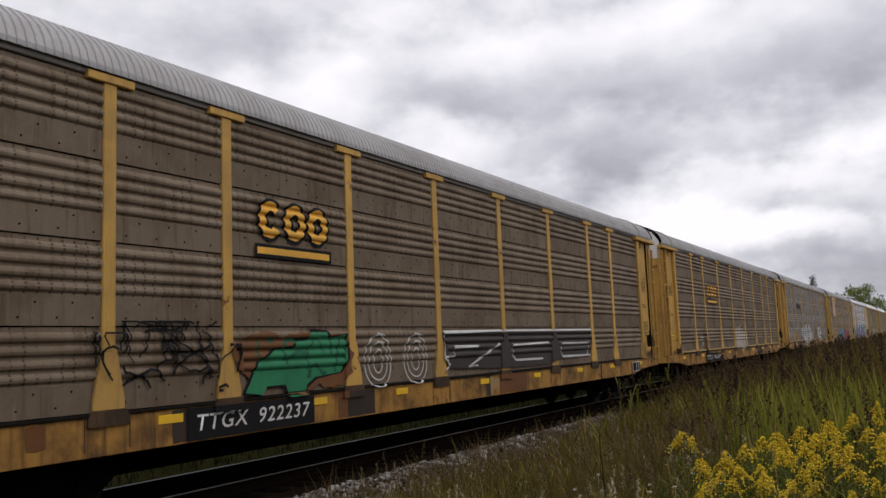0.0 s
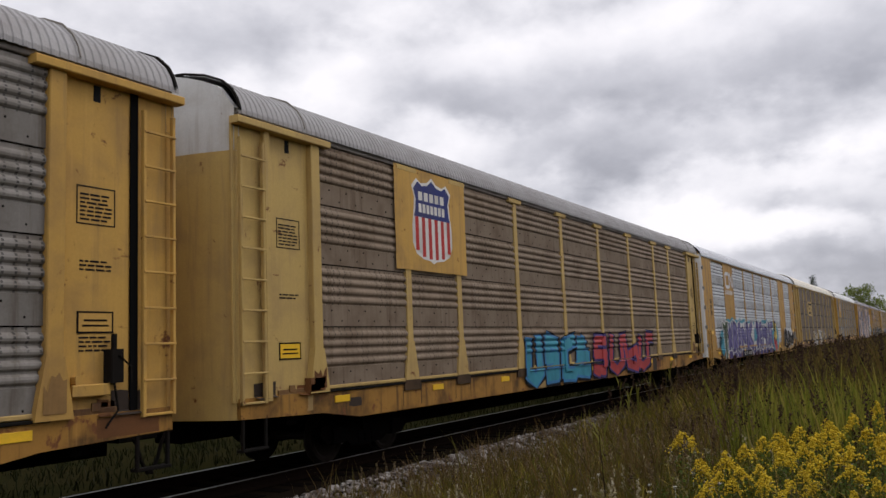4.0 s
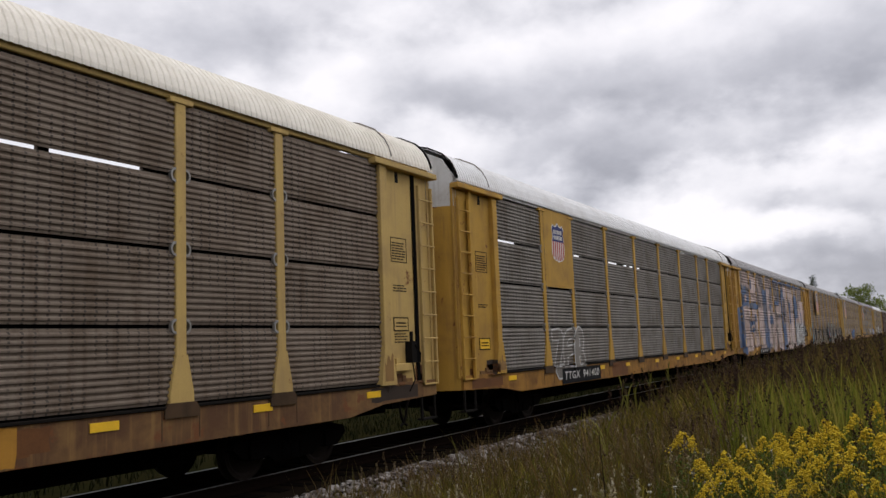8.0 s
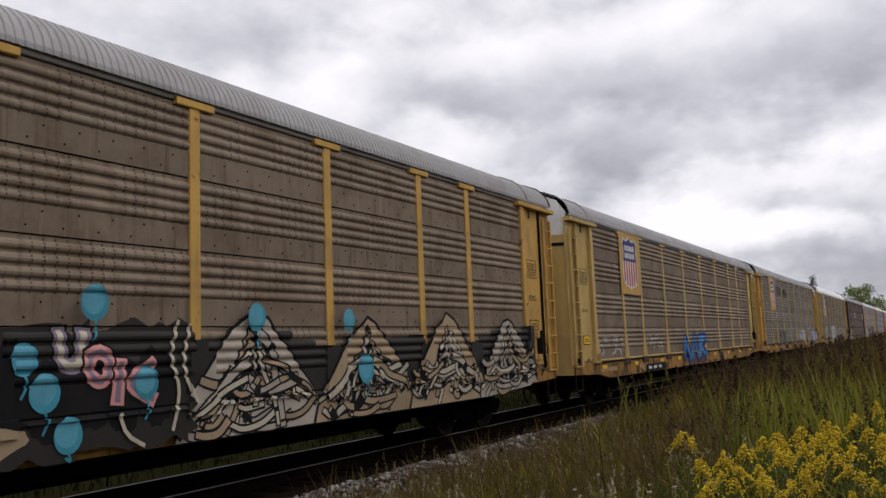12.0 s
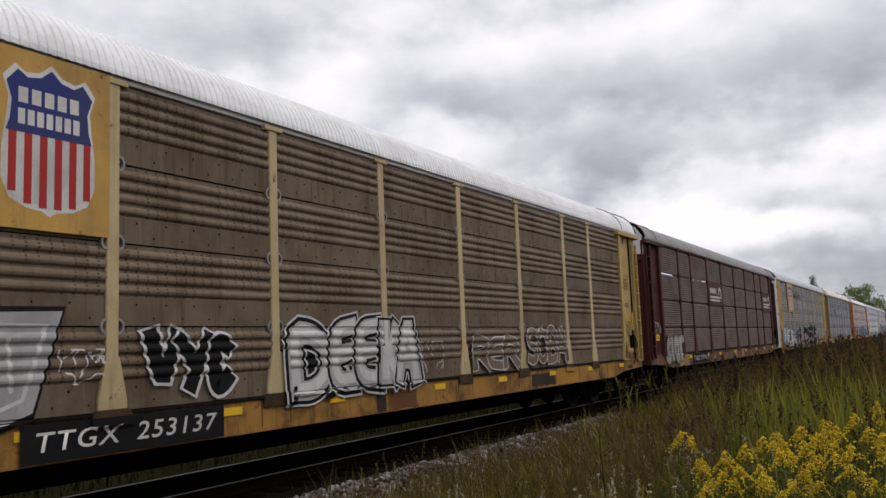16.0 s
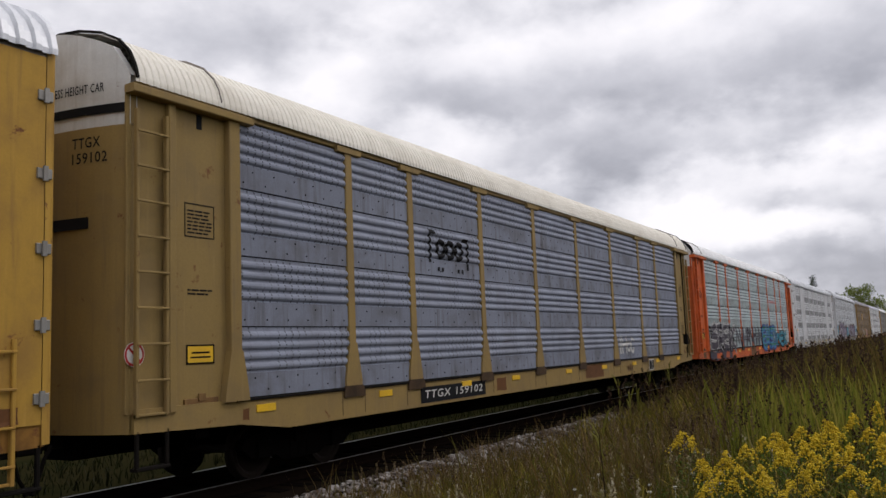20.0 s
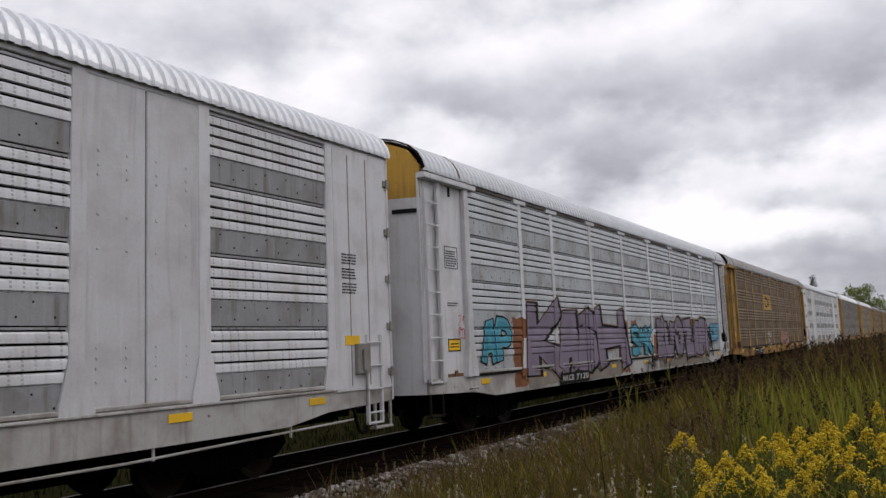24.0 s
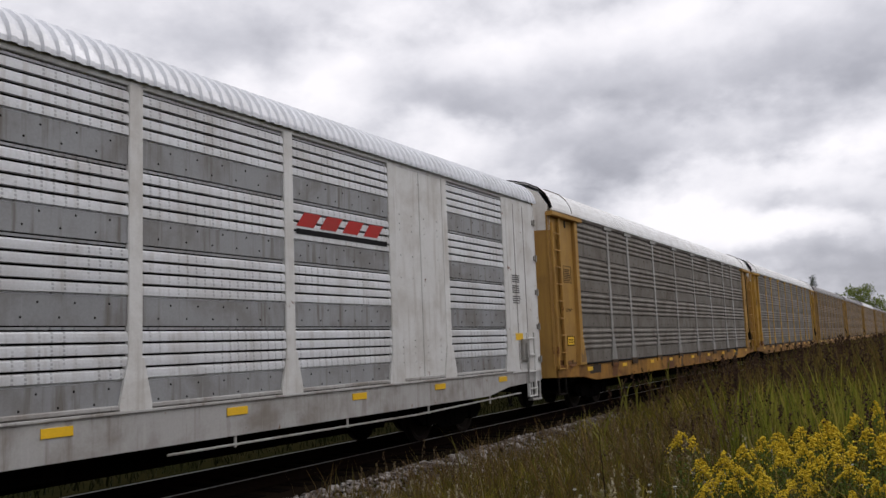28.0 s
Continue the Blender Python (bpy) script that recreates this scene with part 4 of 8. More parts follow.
def paint_on(car, polys, mat, name, label="", flat=False, order=None):
    """Lay flat shapes (lists of x, z) on the car's side; they follow the ribs and the posts."""
    spec = SPEC_OF[car.name]
    bm = bmesh.new()
    for k, poly in enumerate(polys):
        vs = [bm.verts.new((x, -0.00004 * (k % 13) - (order[k] if order else 0.0), z)) for x, z in poly]
        try:
            bm.faces.new(vs)
        except ValueError:
            pass
    return settle(car, bm, mat, name, label, spec, flat)


def settle(car, bm, mat, name, label, spec, flat=False):
    bm.normal_update()
    bmesh.ops.triangulate(bm, faces=[f for f in bm.faces if len(f.verts) > 4])
    if not bm.verts:
        bm.free()
        return None
    xs, zs = [v.co.x for v in bm.verts], [v.co.z for v in bm.verts]
    cuts_z = sorted({round(z, 4) for z, _ in PROFILES[spec.get("kind", "ribbed")]} | {1.114, 1.116, 1.231, 1.233, 1.286, 1.309, 1.311, 1.949, 1.951})
    cuts_x = [q + s * w for q in POSTS for s in (-1, 1) for w in (0.109, 0.125, 0.247, 0.262, 0.299, 0.301)]
    for axis, cuts, lo, hi in () if flat else ((2, cuts_z, min(zs), max(zs)), (0, cuts_x, min(xs), max(xs))):
        for c in cuts:
            if lo + 0.002 < c < hi - 0.002:
                co, no = [0, 0, 0], [0, 0, 0]
                co[axis], no[axis] = c, 1
                bmesh.ops.bisect_plane(bm, geom=bm.verts[:] + bm.edges[:] + bm.faces[:], dist=0.0004, plane_co=co, plane_no=no)
    LAYERS[car.name] = LAYERS.get(car.name, 0) + 1
    lift = 0.004 + 0.0014 * LAYERS[car.name] if name != "sill_patch" else 0.003 + 0.0002 * (LAYERS[car.name] % 20)
    for v in bm.verts:
        if abs(v.co.x) > 10.85 and v.co.z < 1.2:
            v.co.z = max(v.co.z, min(0.925, 0.79 + (abs(v.co.x) - 10.9) * 0.14) if abs(v.co.x) < 11.9 else 0.985)
        v.co.z = max(v.co.z, 0.785)
        v.co.y += (-(1.513 if flat is True else flat) if flat else face_depth(spec, v.co.x, v.co.z)) - lift
    bm.normal_update()
    for f in bm.faces:
        if f.normal.y > 0:
            f.normal_flip()
    ob = part(name, bm, mat, car, label)
    if name == "graffiti":
        ob["kind"] = "stuff"
    return ob


def text_shape(text, offset=0.0, bold=0.0):
    cu = bpy.data.curves.new("letters", "FONT")
    cu.body, cu.resolution_u, cu.offset, cu.space_character = text, 3, offset, 1.12
    ob = bpy.data.objects.new("letters", cu)
    me = bpy.data.meshes.new_from_object(ob)
    bpy.data.objects.remove(ob)
    bpy.data.curves.remove(cu)
    return me


def text_on(car, box, text, layers, name, label, lean=0.0, wobble=0.0, flat=False):
    spec = SPEC_OF[car.name]
    x0, x1, z0, z1 = box
    base = text_shape(text)
    px, py = [v.co.x for v in base.vertices], [v.co.y for v in base.vertices]
    bx, by, sx, sy = min(px), min(py), (x1 - x0) / (max(px) - min(px)), (z1 - z0) / (max(py) - min(py))
    made = None
    for offset, mat in layers:
        me = base if offset == 0 else text_shape(text, offset)
        bm = bmesh.new()
        bm.from_mesh(me)
        for v in bm.verts:
            x, z = x0 + (v.co.x - bx) * sx, z0 + (v.co.y - by) * sy
            if wobble:
                h = (z1 - z0)
                w = noise.noise(Vector((x * 2.2 / h, z * 0.4 / h, x0)))
                z += wobble * h * w
                x += wobble * h * 0.8 * noise.noise(Vector((x * 1.4 / h, z * 1.6 / h, 5.0 + x0)))
            v.co = (x + lean * (z - z0), 0, z)
        made = settle(car, bm, mat, name, label, spec, 1.495 if flat else False)
    return made


def word(car, box, text, mat):
    text_on(car, box, text, [(0.012, mat)], "lettering", "painted capital letters", 0.0, 0.0, True)


GLYPH = {
    "A": [[(0, 0), (0.4, 1), (0.62, 1), (1, 0)], [(0.2, 0.34), (0.8, 0.34)]],
    "B": [[(0.06, 0), (0.06, 1), (0.72, 1), (0.9, 0.78), (0.66, 0.54), (0.06, 0.52)], [(0.6, 0.53), (1, 0.28), (0.78, 0), (0.06, 0)]],
    "C": [[(1, 0.82), (0.75, 1), (0.2, 0.98), (0, 0.6), (0.05, 0.2), (0.3, 0), (0.8, 0.02), (1, 0.2)]],
    "D": [[(0.08, 0), (0, 1), (0.6, 1), (1, 0.7), (0.96, 0.25), (0.6, 0), (0.08, 0)]],
    "E": [[(1, 1), (0.1, 0.96), (0, 0.5), (0.08, 0.02), (1, 0)], [(0, 0.5), (0.82, 0.54)]],
    "F": [[(1, 1), (0.1, 0.95), (0, 0)], [(0.06, 0.52), (0.8, 0.56)]],
    "G": [[(1, 0.85), (0.6, 1), (0.1, 0.85), (0, 0.3), (0.4, 0), (1, 0.1), (0.95, 0.46), (0.5, 0.44)]],
    "H": [[(0.02, 1), (0.08, 0)], [(0.94, 1), (1, 0)], [(0.05, 0.5), (0.97, 0.54)]],
    "I": [[(0.5, 1), (0.5, 0)]],
    "K": [[(0.06, 1), (0.04, 0)], [(0.98, 1), (0.2, 0.44), (1, 0)]],
    "L": [[(0.1, 1), (0.04, 0.04), (1, 0)]],
    "M": [[(0, 0), (0.1, 1), (0.5, 0.35), (0.9, 1), (1, 0)]],
    "N": [[(0, 0), (0.08, 1), (0.9, 0.05), (1, 1)]],
    "O": [[(0.5, 1), (0.08, 0.82), (0, 0.4), (0.25, 0.03), (0.7, 0), (1, 0.35), (0.95, 0.8), (0.5, 1), (0.08, 0.82)]],
    "P": [[(0.14, 0), (0, 1), (0.75, 0.98), (1, 0.74), (0.8, 0.46), (0.1, 0.44)]],
    "R": [[(0.06, 0), (0, 1), (0.72, 0.98), (0.94, 0.74), (0.66, 0.48), (0.1, 0.46)], [(0.42, 0.46), (1, 0)]],
    "S": [[(1, 0.9), (0.6, 1), (0.08, 0.88), (0.06, 0.6), (0.9, 0.44), (0.98, 0.14), (0.6, 0), (0, 0.08)]],
    "T": [[(0, 0.9), (1, 1)], [(0.52, 0.96), (0.46, 0)]],
    "U": [[(0, 1), (0.06, 0.2), (0.4, 0), (0.86, 0.12), (1, 1)]],
    "V": [[(0, 1), (0.46, 0), (1, 1)]],
    "W": [[(0, 1), (0.2, 0), (0.5, 0.7), (0.78, 0), (1, 1)]],
    "X": [[(0, 1), (1, 0)], [(1, 1), (0, 0)]],
    "Y": [[(0, 1), (0.5, 0.5)], [(1, 1), (0.35, 0)]],
    "Z": [[(0, 0.94), (1, 1), (0.06, 0.04), (1, 0)]],
}


def softened(points, rounds):
    """Corners cut again and again, ends kept."""
    for _ in range(rounds):
        cut = [points[0]]
        for (ax, az), (bx, bz) in zip(points, points[1:]):
            cut += [(ax * 0.75 + bx * 0.25, az * 0.75 + bz * 0.25), (ax * 0.25 + bx * 0.75, az * 0.25 + bz * 0.75)]
        points = cut + [points[-1]]
    return points


def stroke(points, width, flare=0.0, cap=0.35):
    """A band along a line with mitred corners; with flare it swells towards its foot."""
    n = len(points)
    sides = []
    for i, (x, z) in enumerate(points):
        ax, az = points[max(0, i - 1)]
        bx, bz = points[min(n - 1, i + 1)]
        d = math.hypot(bx - ax, bz - az) or 1.0
        tx, tz = (bx - ax) / d, (bz - az) / d
        if 0 < i < n - 1:
            e = math.hypot(x - ax, z - az) or 1.0
            turn = abs(((x - ax) * tx + (z - az) * tz) / e)
            k = min(1.5, 1.0 / max(0.5, turn))
        else:
            k = 1.0
            shift = cap * width * (-1 if i == 0 else 1)
            x, z = x + tx * shift, z + tz * shift
        w = width * k * (1 + flare * (0.5 - i / (n - 1) if points[0][1] < points[-1][1] else i / (n - 1) - 0.5)) / 2
        sides.append(((x - tz * w, z + tx * w), (x + tz * w, z - tx * w)))
    return [[a[0], a[1], b[1], b[0]] for a, b in zip(sides, sides[1:])]


def piece(car, cells, thick, layers, rounds=1, seed=1, flare=0.25, label="sprayed graffiti letters"):
    """Block letters sprayed one over the next. cells: letter, x0, x1, z0, z1; layers: growth, paint, shift in x and z."""
    r = random.Random(seed)
    letters = []
    for c, x0, x1, z0, z1 in cells:
        m = thick / 2
        lines = []
        for line in GLYPH[c]:
            pts = [(x0 + m + (x1 - x0 - 2 * m) * (u + r.uniform(-0.05, 0.05)), z0 + m + (z1 - z0 - 2 * m) * (v + r.uniform(-0.04, 0.04))) for u, v in line]
            lines.append(softened(pts, rounds))
        letters.append((lines, thick * r.uniform(0.88, 1.12)))
    for depth, (grow, mat, *aside) in enumerate(layers):
        dx, dz = aside if aside else (0.0, 0.0)
        polys, order = [], []
        for k, (lines, wide) in enumerate(letters):
            for line in lines:
                pts = [(x + dx, max(0.80, z + dz)) for x, z in line]
                if wide + 2 * grow > 0.004:
                    quads = stroke(pts, wide + 2 * grow, flare)
                    polys += quads
                    order += [0.0006 * (k * len(layers) + depth)] * len(quads)
        paint_on(car, polys, mat, "graffiti", label, order=order)
        LAYERS[car.name] -= 1
    LAYERS[car.name] += 2 + len(cells) * len(layers) * 6 // 14


def spread(text, x0, x1, z0, z1, lap=0.12):
    """Cells of a word whose letters share the stretch x0 to x1."""
    w = (x1 - x0) / len(text)
    return [(c, x0 + w * (i - lap), x0 + w * (i + 1 + lap), z0, z1) for i, c in enumerate(text)]


def lines_on(car, lines, width, mat, label="thin sprayed lines"):
    polys = []
    for line in lines:
        polys += stroke(line, width, 0.0)
    paint_on(car, polys, mat, "graffiti", label)


def puffs(car, box, mat, count, seed, label="sprayed cloud behind the letters"):
    """A bubbly cloud of overlapping discs with bumpy edges."""
    x0, x1, z0, z1 = box
    r = random.Random(seed)
    polys = []
    for i in range(count):
        a, b = (x1 - x0) / count * 0.72, (z1 - z0) * r.uniform(0.3, 0.5)
        polys.append(oval(x0 + (x1 - x0) * (i + 0.5) / count, (z0 + z1) / 2 + (z1 - z0) * r.uniform(-0.14, 0.14), a, b, 18))
    polys.append(rect(x0 + 0.1 * (x1 - x0) / count, x1 - 0.1 * (x1 - x0) / count, z0 + 0.22 * (z1 - z0), z1 - 0.22 * (z1 - z0)))
    paint_on(car, polys, mat, "graffiti", label)


def stencil_plate(car, box, text):
    x0, x1, z0, z1 = box
    z0, z1 = max(z0, 0.80), min(z1, 1.225)
    paint_on(car, [[(x0, z0), (x1, z0), (x1, z1), (x0, z1)]], BLACK, "number_panel", "black stencilled number panel")
    h, w = z1 - z0, x1 - x0
    if text:
        a, b = text.split(" ")
        text_on(car, (x0 + 0.05 * w, x0 + 0.42 * w, z0 + 0.28 * h, z1 - 0.22 * h), a, [(0.008, LETTER)], "lettering", "white stencilled letters", 0.2)
        text_on(car, (x0 + 0.51 * w, x1 - 0.06 * w, z0 + 0.28 * h, z1 - 0.22 * h), b, [(0.008, LETTER)], "lettering", "white stencilled numbers", 0.2)
    else:
        paint_on(car, [[(x0 + w * f, z0 + 0.3 * h), (x0 + w * (f + 0.15), z0 + 0.3 * h), (x0 + w * (f + 0.15), z1 - 0.3 * h), (x0 + w * f, z1 - 0.3 * h)] for f in (0.1, 0.35, 0.6)], LETTER, "stencil_block")


def rect(x0, x1, z0, z1):
    return [(x0, z0), (x1, z0), (x1, z1), (x0, z1)]


def oval(cx, cz, a, b, n=20, start=0.0, end=360.0):
    return [(cx + a * math.cos(radians(start + (end - start) * i / n)), cz + b * math.sin(radians(start + (end - start) * i / n))) for i in range(n)]


def ribbon(points, width):
    """Quads along a line of points."""
    polys = []
    for (ax, az), (bx, bz) in zip(points, points[1:]):
        d = math.hypot(bx - ax, bz - az) or 1.0
        nx, nz = -(bz - az) / d * width / 2, (bx - ax) / d * width / 2
        ex, ez = (bx - ax) / d * width * 0.3, (bz - az) / d * width * 0.3
        polys.append([(ax + nx - ex, az + nz - ez), (ax - nx - ex, az - nz - ez), (bx - nx + ex, bz - nz + ez), (bx + nx + ex, bz + nz + ez)])
    return polys


def ring_shape(cx, cz, a, b, thick, start=0, end=360, n=24):
    outer = [(cx + a * math.cos(radians(start + (end - start) * i / n)), cz + b * math.sin(radians(start + (end - start) * i / n))) for i in range(n + 1)]
    inner = [(cx + (a - thick) * math.cos(radians(start + (end - start) * i / n)), cz + (b - thick) * math.sin(radians(start + (end - start) * i / n))) for i in range(n + 1)]
    return [[outer[i], outer[i + 1], inner[i + 1], inner[i]] for i in range(n)]


def bar_mark(car, box, mat):
    x0, x1, z0, z1 = box
    if z1 < 1.5:
        z0, z1 = max(z0, 0.85), max(min(z1, 1.2), 1.05)
    h, w = z1 - z0, x1 - x0
    n = max(3, round(w / (h * 0.85)))
    paint_on(car, [rect(x0 + w * i / n, x0 + w * (i + 0.55) / n, z0 + h * (0.1 if i % 3 else 0.0), z1 - h * (0.0 if i % 2 else 0.2)) for i in range(n)], mat, "emblem", "plain bars of a painted company mark", 1.495 if z1 > 1.5 else False)


def block_emblem(car, box):
    """Three gold blocks over a bar, edged in black."""
    x0, x1, z0, z1 = box
    w, h = x1 - x0, z1 - z0
    for grow, mat in ((0.05, BLACK), (0.0, GOLD)):
        polys = []
        for i in range(3):
            cx, cz, a, b = x0 + w * (0.17 + 0.33 * i), z0 + h * 0.62, w * 0.145, h * 0.33
            polys += ring_shape(cx, cz, a + grow, b + grow, 0.14 + 2 * grow, 40 * (i == 0), 320 if i == 0 else 360)
        polys.append(rect(x0 - grow, x1 + grow, z0 - grow, z0 + h * 0.12 + grow))
        paint_on(car, polys, mat, "emblem", "gold company emblem edged in black")


def bracket_emblem(car, box):
    x0, x1, z0, z1 = box
    w, h = x1 - x0, z1 - z0
    t = 0.085
    polys = [rect(x0, x0 + t, z0 + h * 0.2, z1), rect(x1 - t, x1, z0 + h * 0.1, z1 - h * 0.1), rect(x0, x0 + 3 * t, z1 - t, z1), rect(x1 - 3 * t, x1, z1 - h * 0.1 - t, z1 - h * 0.1)]
    for i in range(3):
        polys += ring_shape(x0 + w * (0.28 + 0.23 * i), z0 + h * 0.55, w * 0.115, h * 0.26, 0.11)
    polys += [rect(x0 + w * f, x0 + w * f + t, z0, z0 + h * 0.1) for f in (0.2, 0.3, 0.7, 0.8)]
    paint_on(car, polys, BLACK, "emblem", "black bracketed company emblem")


def ring_emblem(car, box, mat):
    """Two joined bent strokes, the old railway sign."""
    x0, x1, z0, z1 = box
    w, h = x1 - x0, z1 - z0
    t = 0.20 * h
    c = [(x0 + w * 0.46, z1 - t / 2), (x0 + w * 0.12, z1 - t / 2), (x0 + w * 0.05, z1 - t), (x0 + w * 0.05, z0 + t), (x0 + w * 0.12, z0 + t / 2), (x0 + w * 0.46, z0 + t / 2), (x0 + w * 0.54, z0 + t), (x0 + w * 0.54, z1 - t)]
    paint_on(car, ribbon(c, t), mat, "emblem", "bent-stroke company emblem")
    n = [(x0 + w * 0.54, z0 + t), (x0 + w * 0.54, z1 - t), (x0 + w * 0.64, z1 - t / 2), (x0 + w * 0.86, z0 + t), (x0 + w * 0.95, z0 + t), (x0 + w * 0.95, z1 - t / 2)]
    paint_on(car, ribbon(n, t), mat, "emblem", "bent-stroke company emblem")


def square_emblem(car, box):
    x0, x1, z0, z1 = box
    w, h = x1 - x0, z1 - z0
    paint_on(car, [rect(x0, x1, z0, z1)], PALE, "sign_plate", "pale yellow square sign", True)
    t = 0.15
    g = [(x0 + w * 0.50, z1 - h * 0.18), (x0 + w * 0.18, z1 - h * 0.18), (x0 + w * 0.18, z0 + h * 0.2), (x0 + w * 0.52, z0 + h * 0.2), (x0 + w * 0.52, z0 + h * 0.52), (x0 + w * 0.34, z0 + h * 0.52)]
    paint_on(car, ribbon(g, t) + ribbon([(x0 + w * 0.5, z1 - h * 0.18), (x0 + w * 0.92, z1 - h * 0.18)], t) + ribbon([(x0 + w * 0.76, z1 - h * 0.18), (x0 + w * 0.76, z0 + h * 0.13)], t), BLACK, "emblem", "black bent-stroke emblem", True)


def wide_sign(car, box):
    x0, x1, z0, z1 = box
    paint_on(car, [rect(x0, x1, z0, z1)], YELLOW, "sign_plate", "faded yellow sign")
    w, h = x1 - x0, z1 - z0
    ring_emblem(car, (x0 + w * 0.25, x1 - w * 0.22, z0 + h * 0.16, z1 - h * 0.14), BLACK)


def wheel_emblem(car, box):
    x0, x1, z0, z1 = box
    w, h = x1 - x0, z1 - z0
    paint_on(car, [rect(x0, x1, z0, z1)], MAROON, "sign_plate", "maroon sign plate", True)
    cx, cz, r = x1 - w * 0.22, z0 + h * 0.52, h * 0.30
    polys = ring_shape(cx, cz, r, r, r * 0.42, -60, 190) + [rect(x0 + w * 0.08, cx - r * 0.2, z0 + h * 0.18, z0 + h * 0.26), rect(x0 + w * 0.08, cx + r * 0.1, z0 + h * 0.32, z0 + h * 0.40)]
    polys += [rect(x0 + w * (0.1 + 0.065 * i), x0 + w * (0.145 + 0.065 * i), z0 + h * 0.52, z0 + h * 0.74) for i in range(7)]
    paint_on(car, polys, LETTER, "emblem", "white wheel-and-rail emblem", True)


def slant_emblem(car, box):
    x0, x1, z0, z1 = box
    w, h = x1 - x0, z1 - z0
    polys = [[(x0 + w * a, z0 + h * 0.35), (x0 + w * (a + 0.17), z0 + h * 0.35), (x0 + w * (a + 0.25), z1), (x0 + w * (a + 0.08), z1)] for a in (0.0, 0.23, 0.47, 0.71)]
    paint_on(car, [rect(x0, x1, z0, z0 + h * 0.25)], BLACK, "emblem", "black bar of the company mark", 1.495)
    paint_on(car, polys, RED, "emblem", "slanting red blocks of a company mark", 1.495)


def placard(car, box):
    x0, x1, z0, z1 = box
    z0, z1 = max(z0, 0.82), min(z1, 1.2)
    w, h = x1 - x0, z1 - z0
    paint_on(car, [rect(x0, x1, z0, z1)], LETTER, "data_placard", "white-framed data placard")
    for a, b in ((0.05, 0.48), (0.54, 0.74), (0.8, 0.95)):
        paint_on(car, [rect(x0 + w * a, x0 + w * b, z0 + h * 0.08, z1 - h * 0.08)], BLACK, "data_field", "black data field")


def no_sign(car, box):
    x0, x1, z0, z1 = box
    cx, cz, r = (x0 + x1) / 2, (z0 + z1) / 2, (z1 - z0) / 2
    paint_on(car, [oval(cx, cz, r, r)], LETTER, "warning_disc", "round white warning disc")
    paint_on(car, ring_shape(cx, cz, r * 0.95, r * 0.95, 0.03) + ribbon([(cx - r * 0.6, cz + r * 0.6), (cx + r * 0.6, cz - r * 0.6)], 0.03), RED, "warning_ring", "red ring with a slash")


def shield_sign(car, box, size="full"):
    x0, x1, z0, z1 = box
    paint_on(car, [rect(x0, x1, z0, z1)], YELLOW if size == "full" else MUSTARD, "sign_plate", "yellow sign plate", True)
    cx, w, h = (x0 + x1) / 2, (x1 - x0), (z1 - z0)
    if size == "full":
        w, top, low = min(w * 0.70, 1.45), z1 - h * 0.07, z0 + h * 0.10
    else:
        w, top, low = w * 0.44, z1 - h * 0.16, z0 + h * 0.34
    sh = top - low
    half = [(0.0, 1.0), (0.12, 0.93), (0.27, 0.91), (0.38, 0.955), (0.5, 0.86), (0.44, 0.74), (0.46, 0.6), (0.50, 0.42), (0.50, 0.22), (0.42, 0.10), (0.25, 0.045), (0.08, 0.03), (0.0, 0.0)]

    def outline(k, za=0.0, zb=1.0):
        pts = [(a, f) for a, f in half if za <= f <= zb]
        right = [(cx + a * w * k, low + sh * (0.5 + (f - 0.5) * k)) for a, f in pts]
        return right + [(2 * cx - x, z) for x, z in right[::-1] if abs(x - cx) > 1e-4]
    paint_on(car, [outline(1.05)], LETTER, "shield_edge", "white edge of the shield", True)
    paint_on(car, [outline(0.97)], LETTER, "shield_field", "white field of the shield", True)
    stripes = []
    for i in range(6):
        a = cx - 0.42 * w + i * 0.168 * w - 0.035 * w
        drop = 0.03 + 0.09 * (abs(a + 0.035 * w - cx) / (0.42 * w)) ** 3
        stripes.append(rect(a, a + 0.085 * w, low + sh * drop, low + sh * 0.52))
    paint_on(car, stripes, RED, "shield_stripes", "red upright stripes", True)
    blue = [(x, z) for x, z in outline(0.97, 0.42, 1.0)]
    blue = [(x, max(z, low + sh * 0.52)) for x, z in blue]
    paint_on(car, [blue], NAVY, "shield_chief", "navy upper field of the shield", True)
    rows = []
    for r_, (zz, n) in enumerate(((0.72, 5), (0.575, 7))):
        for i in range(n):
            a = cx - 0.36 * w + 0.72 * w * i / n
            rows.append(rect(a, a + 0.72 * w / n * 0.72, low + sh * zz, low + sh * (zz + 0.105)))
    for bar in rows:
        paint_on(car, [bar], LETTER, "shield_bar", "white bar of the shield", True)
        LAYERS[car.name] -= 1


def scrawl(car, box, mat, count, width, seed):
    """Loose sprayed strokes."""
    x0, x1, z0, z1 = box
    r = random.Random(seed)
    polys = []
    for i in range(count):
        x = x0 + (x1 - x0) * (i + r.random()) / count
        z = z0 + (z1 - z0) * r.random()
        a = r.choice((80, 95, 110, 20, 60)) + r.uniform(-15, 15)
        pts = [(x, z)]
        for _ in range(6):
            a += r.uniform(-55, 55)
            s = (z1 - z0) * r.uniform(0.08, 0.2)
            x, z = x + s * math.cos(radians(a)), z + s * math.sin(radians(a))
            x, z = min(x1, max(x0, x)), min(z1, max(z0, z))
            pts.append((x, z))
        polys += ribbon(pts, width * r.uniform(0.7, 1.2))
    paint_on(car, polys, mat, "graffiti", "loose sprayed scrawl")


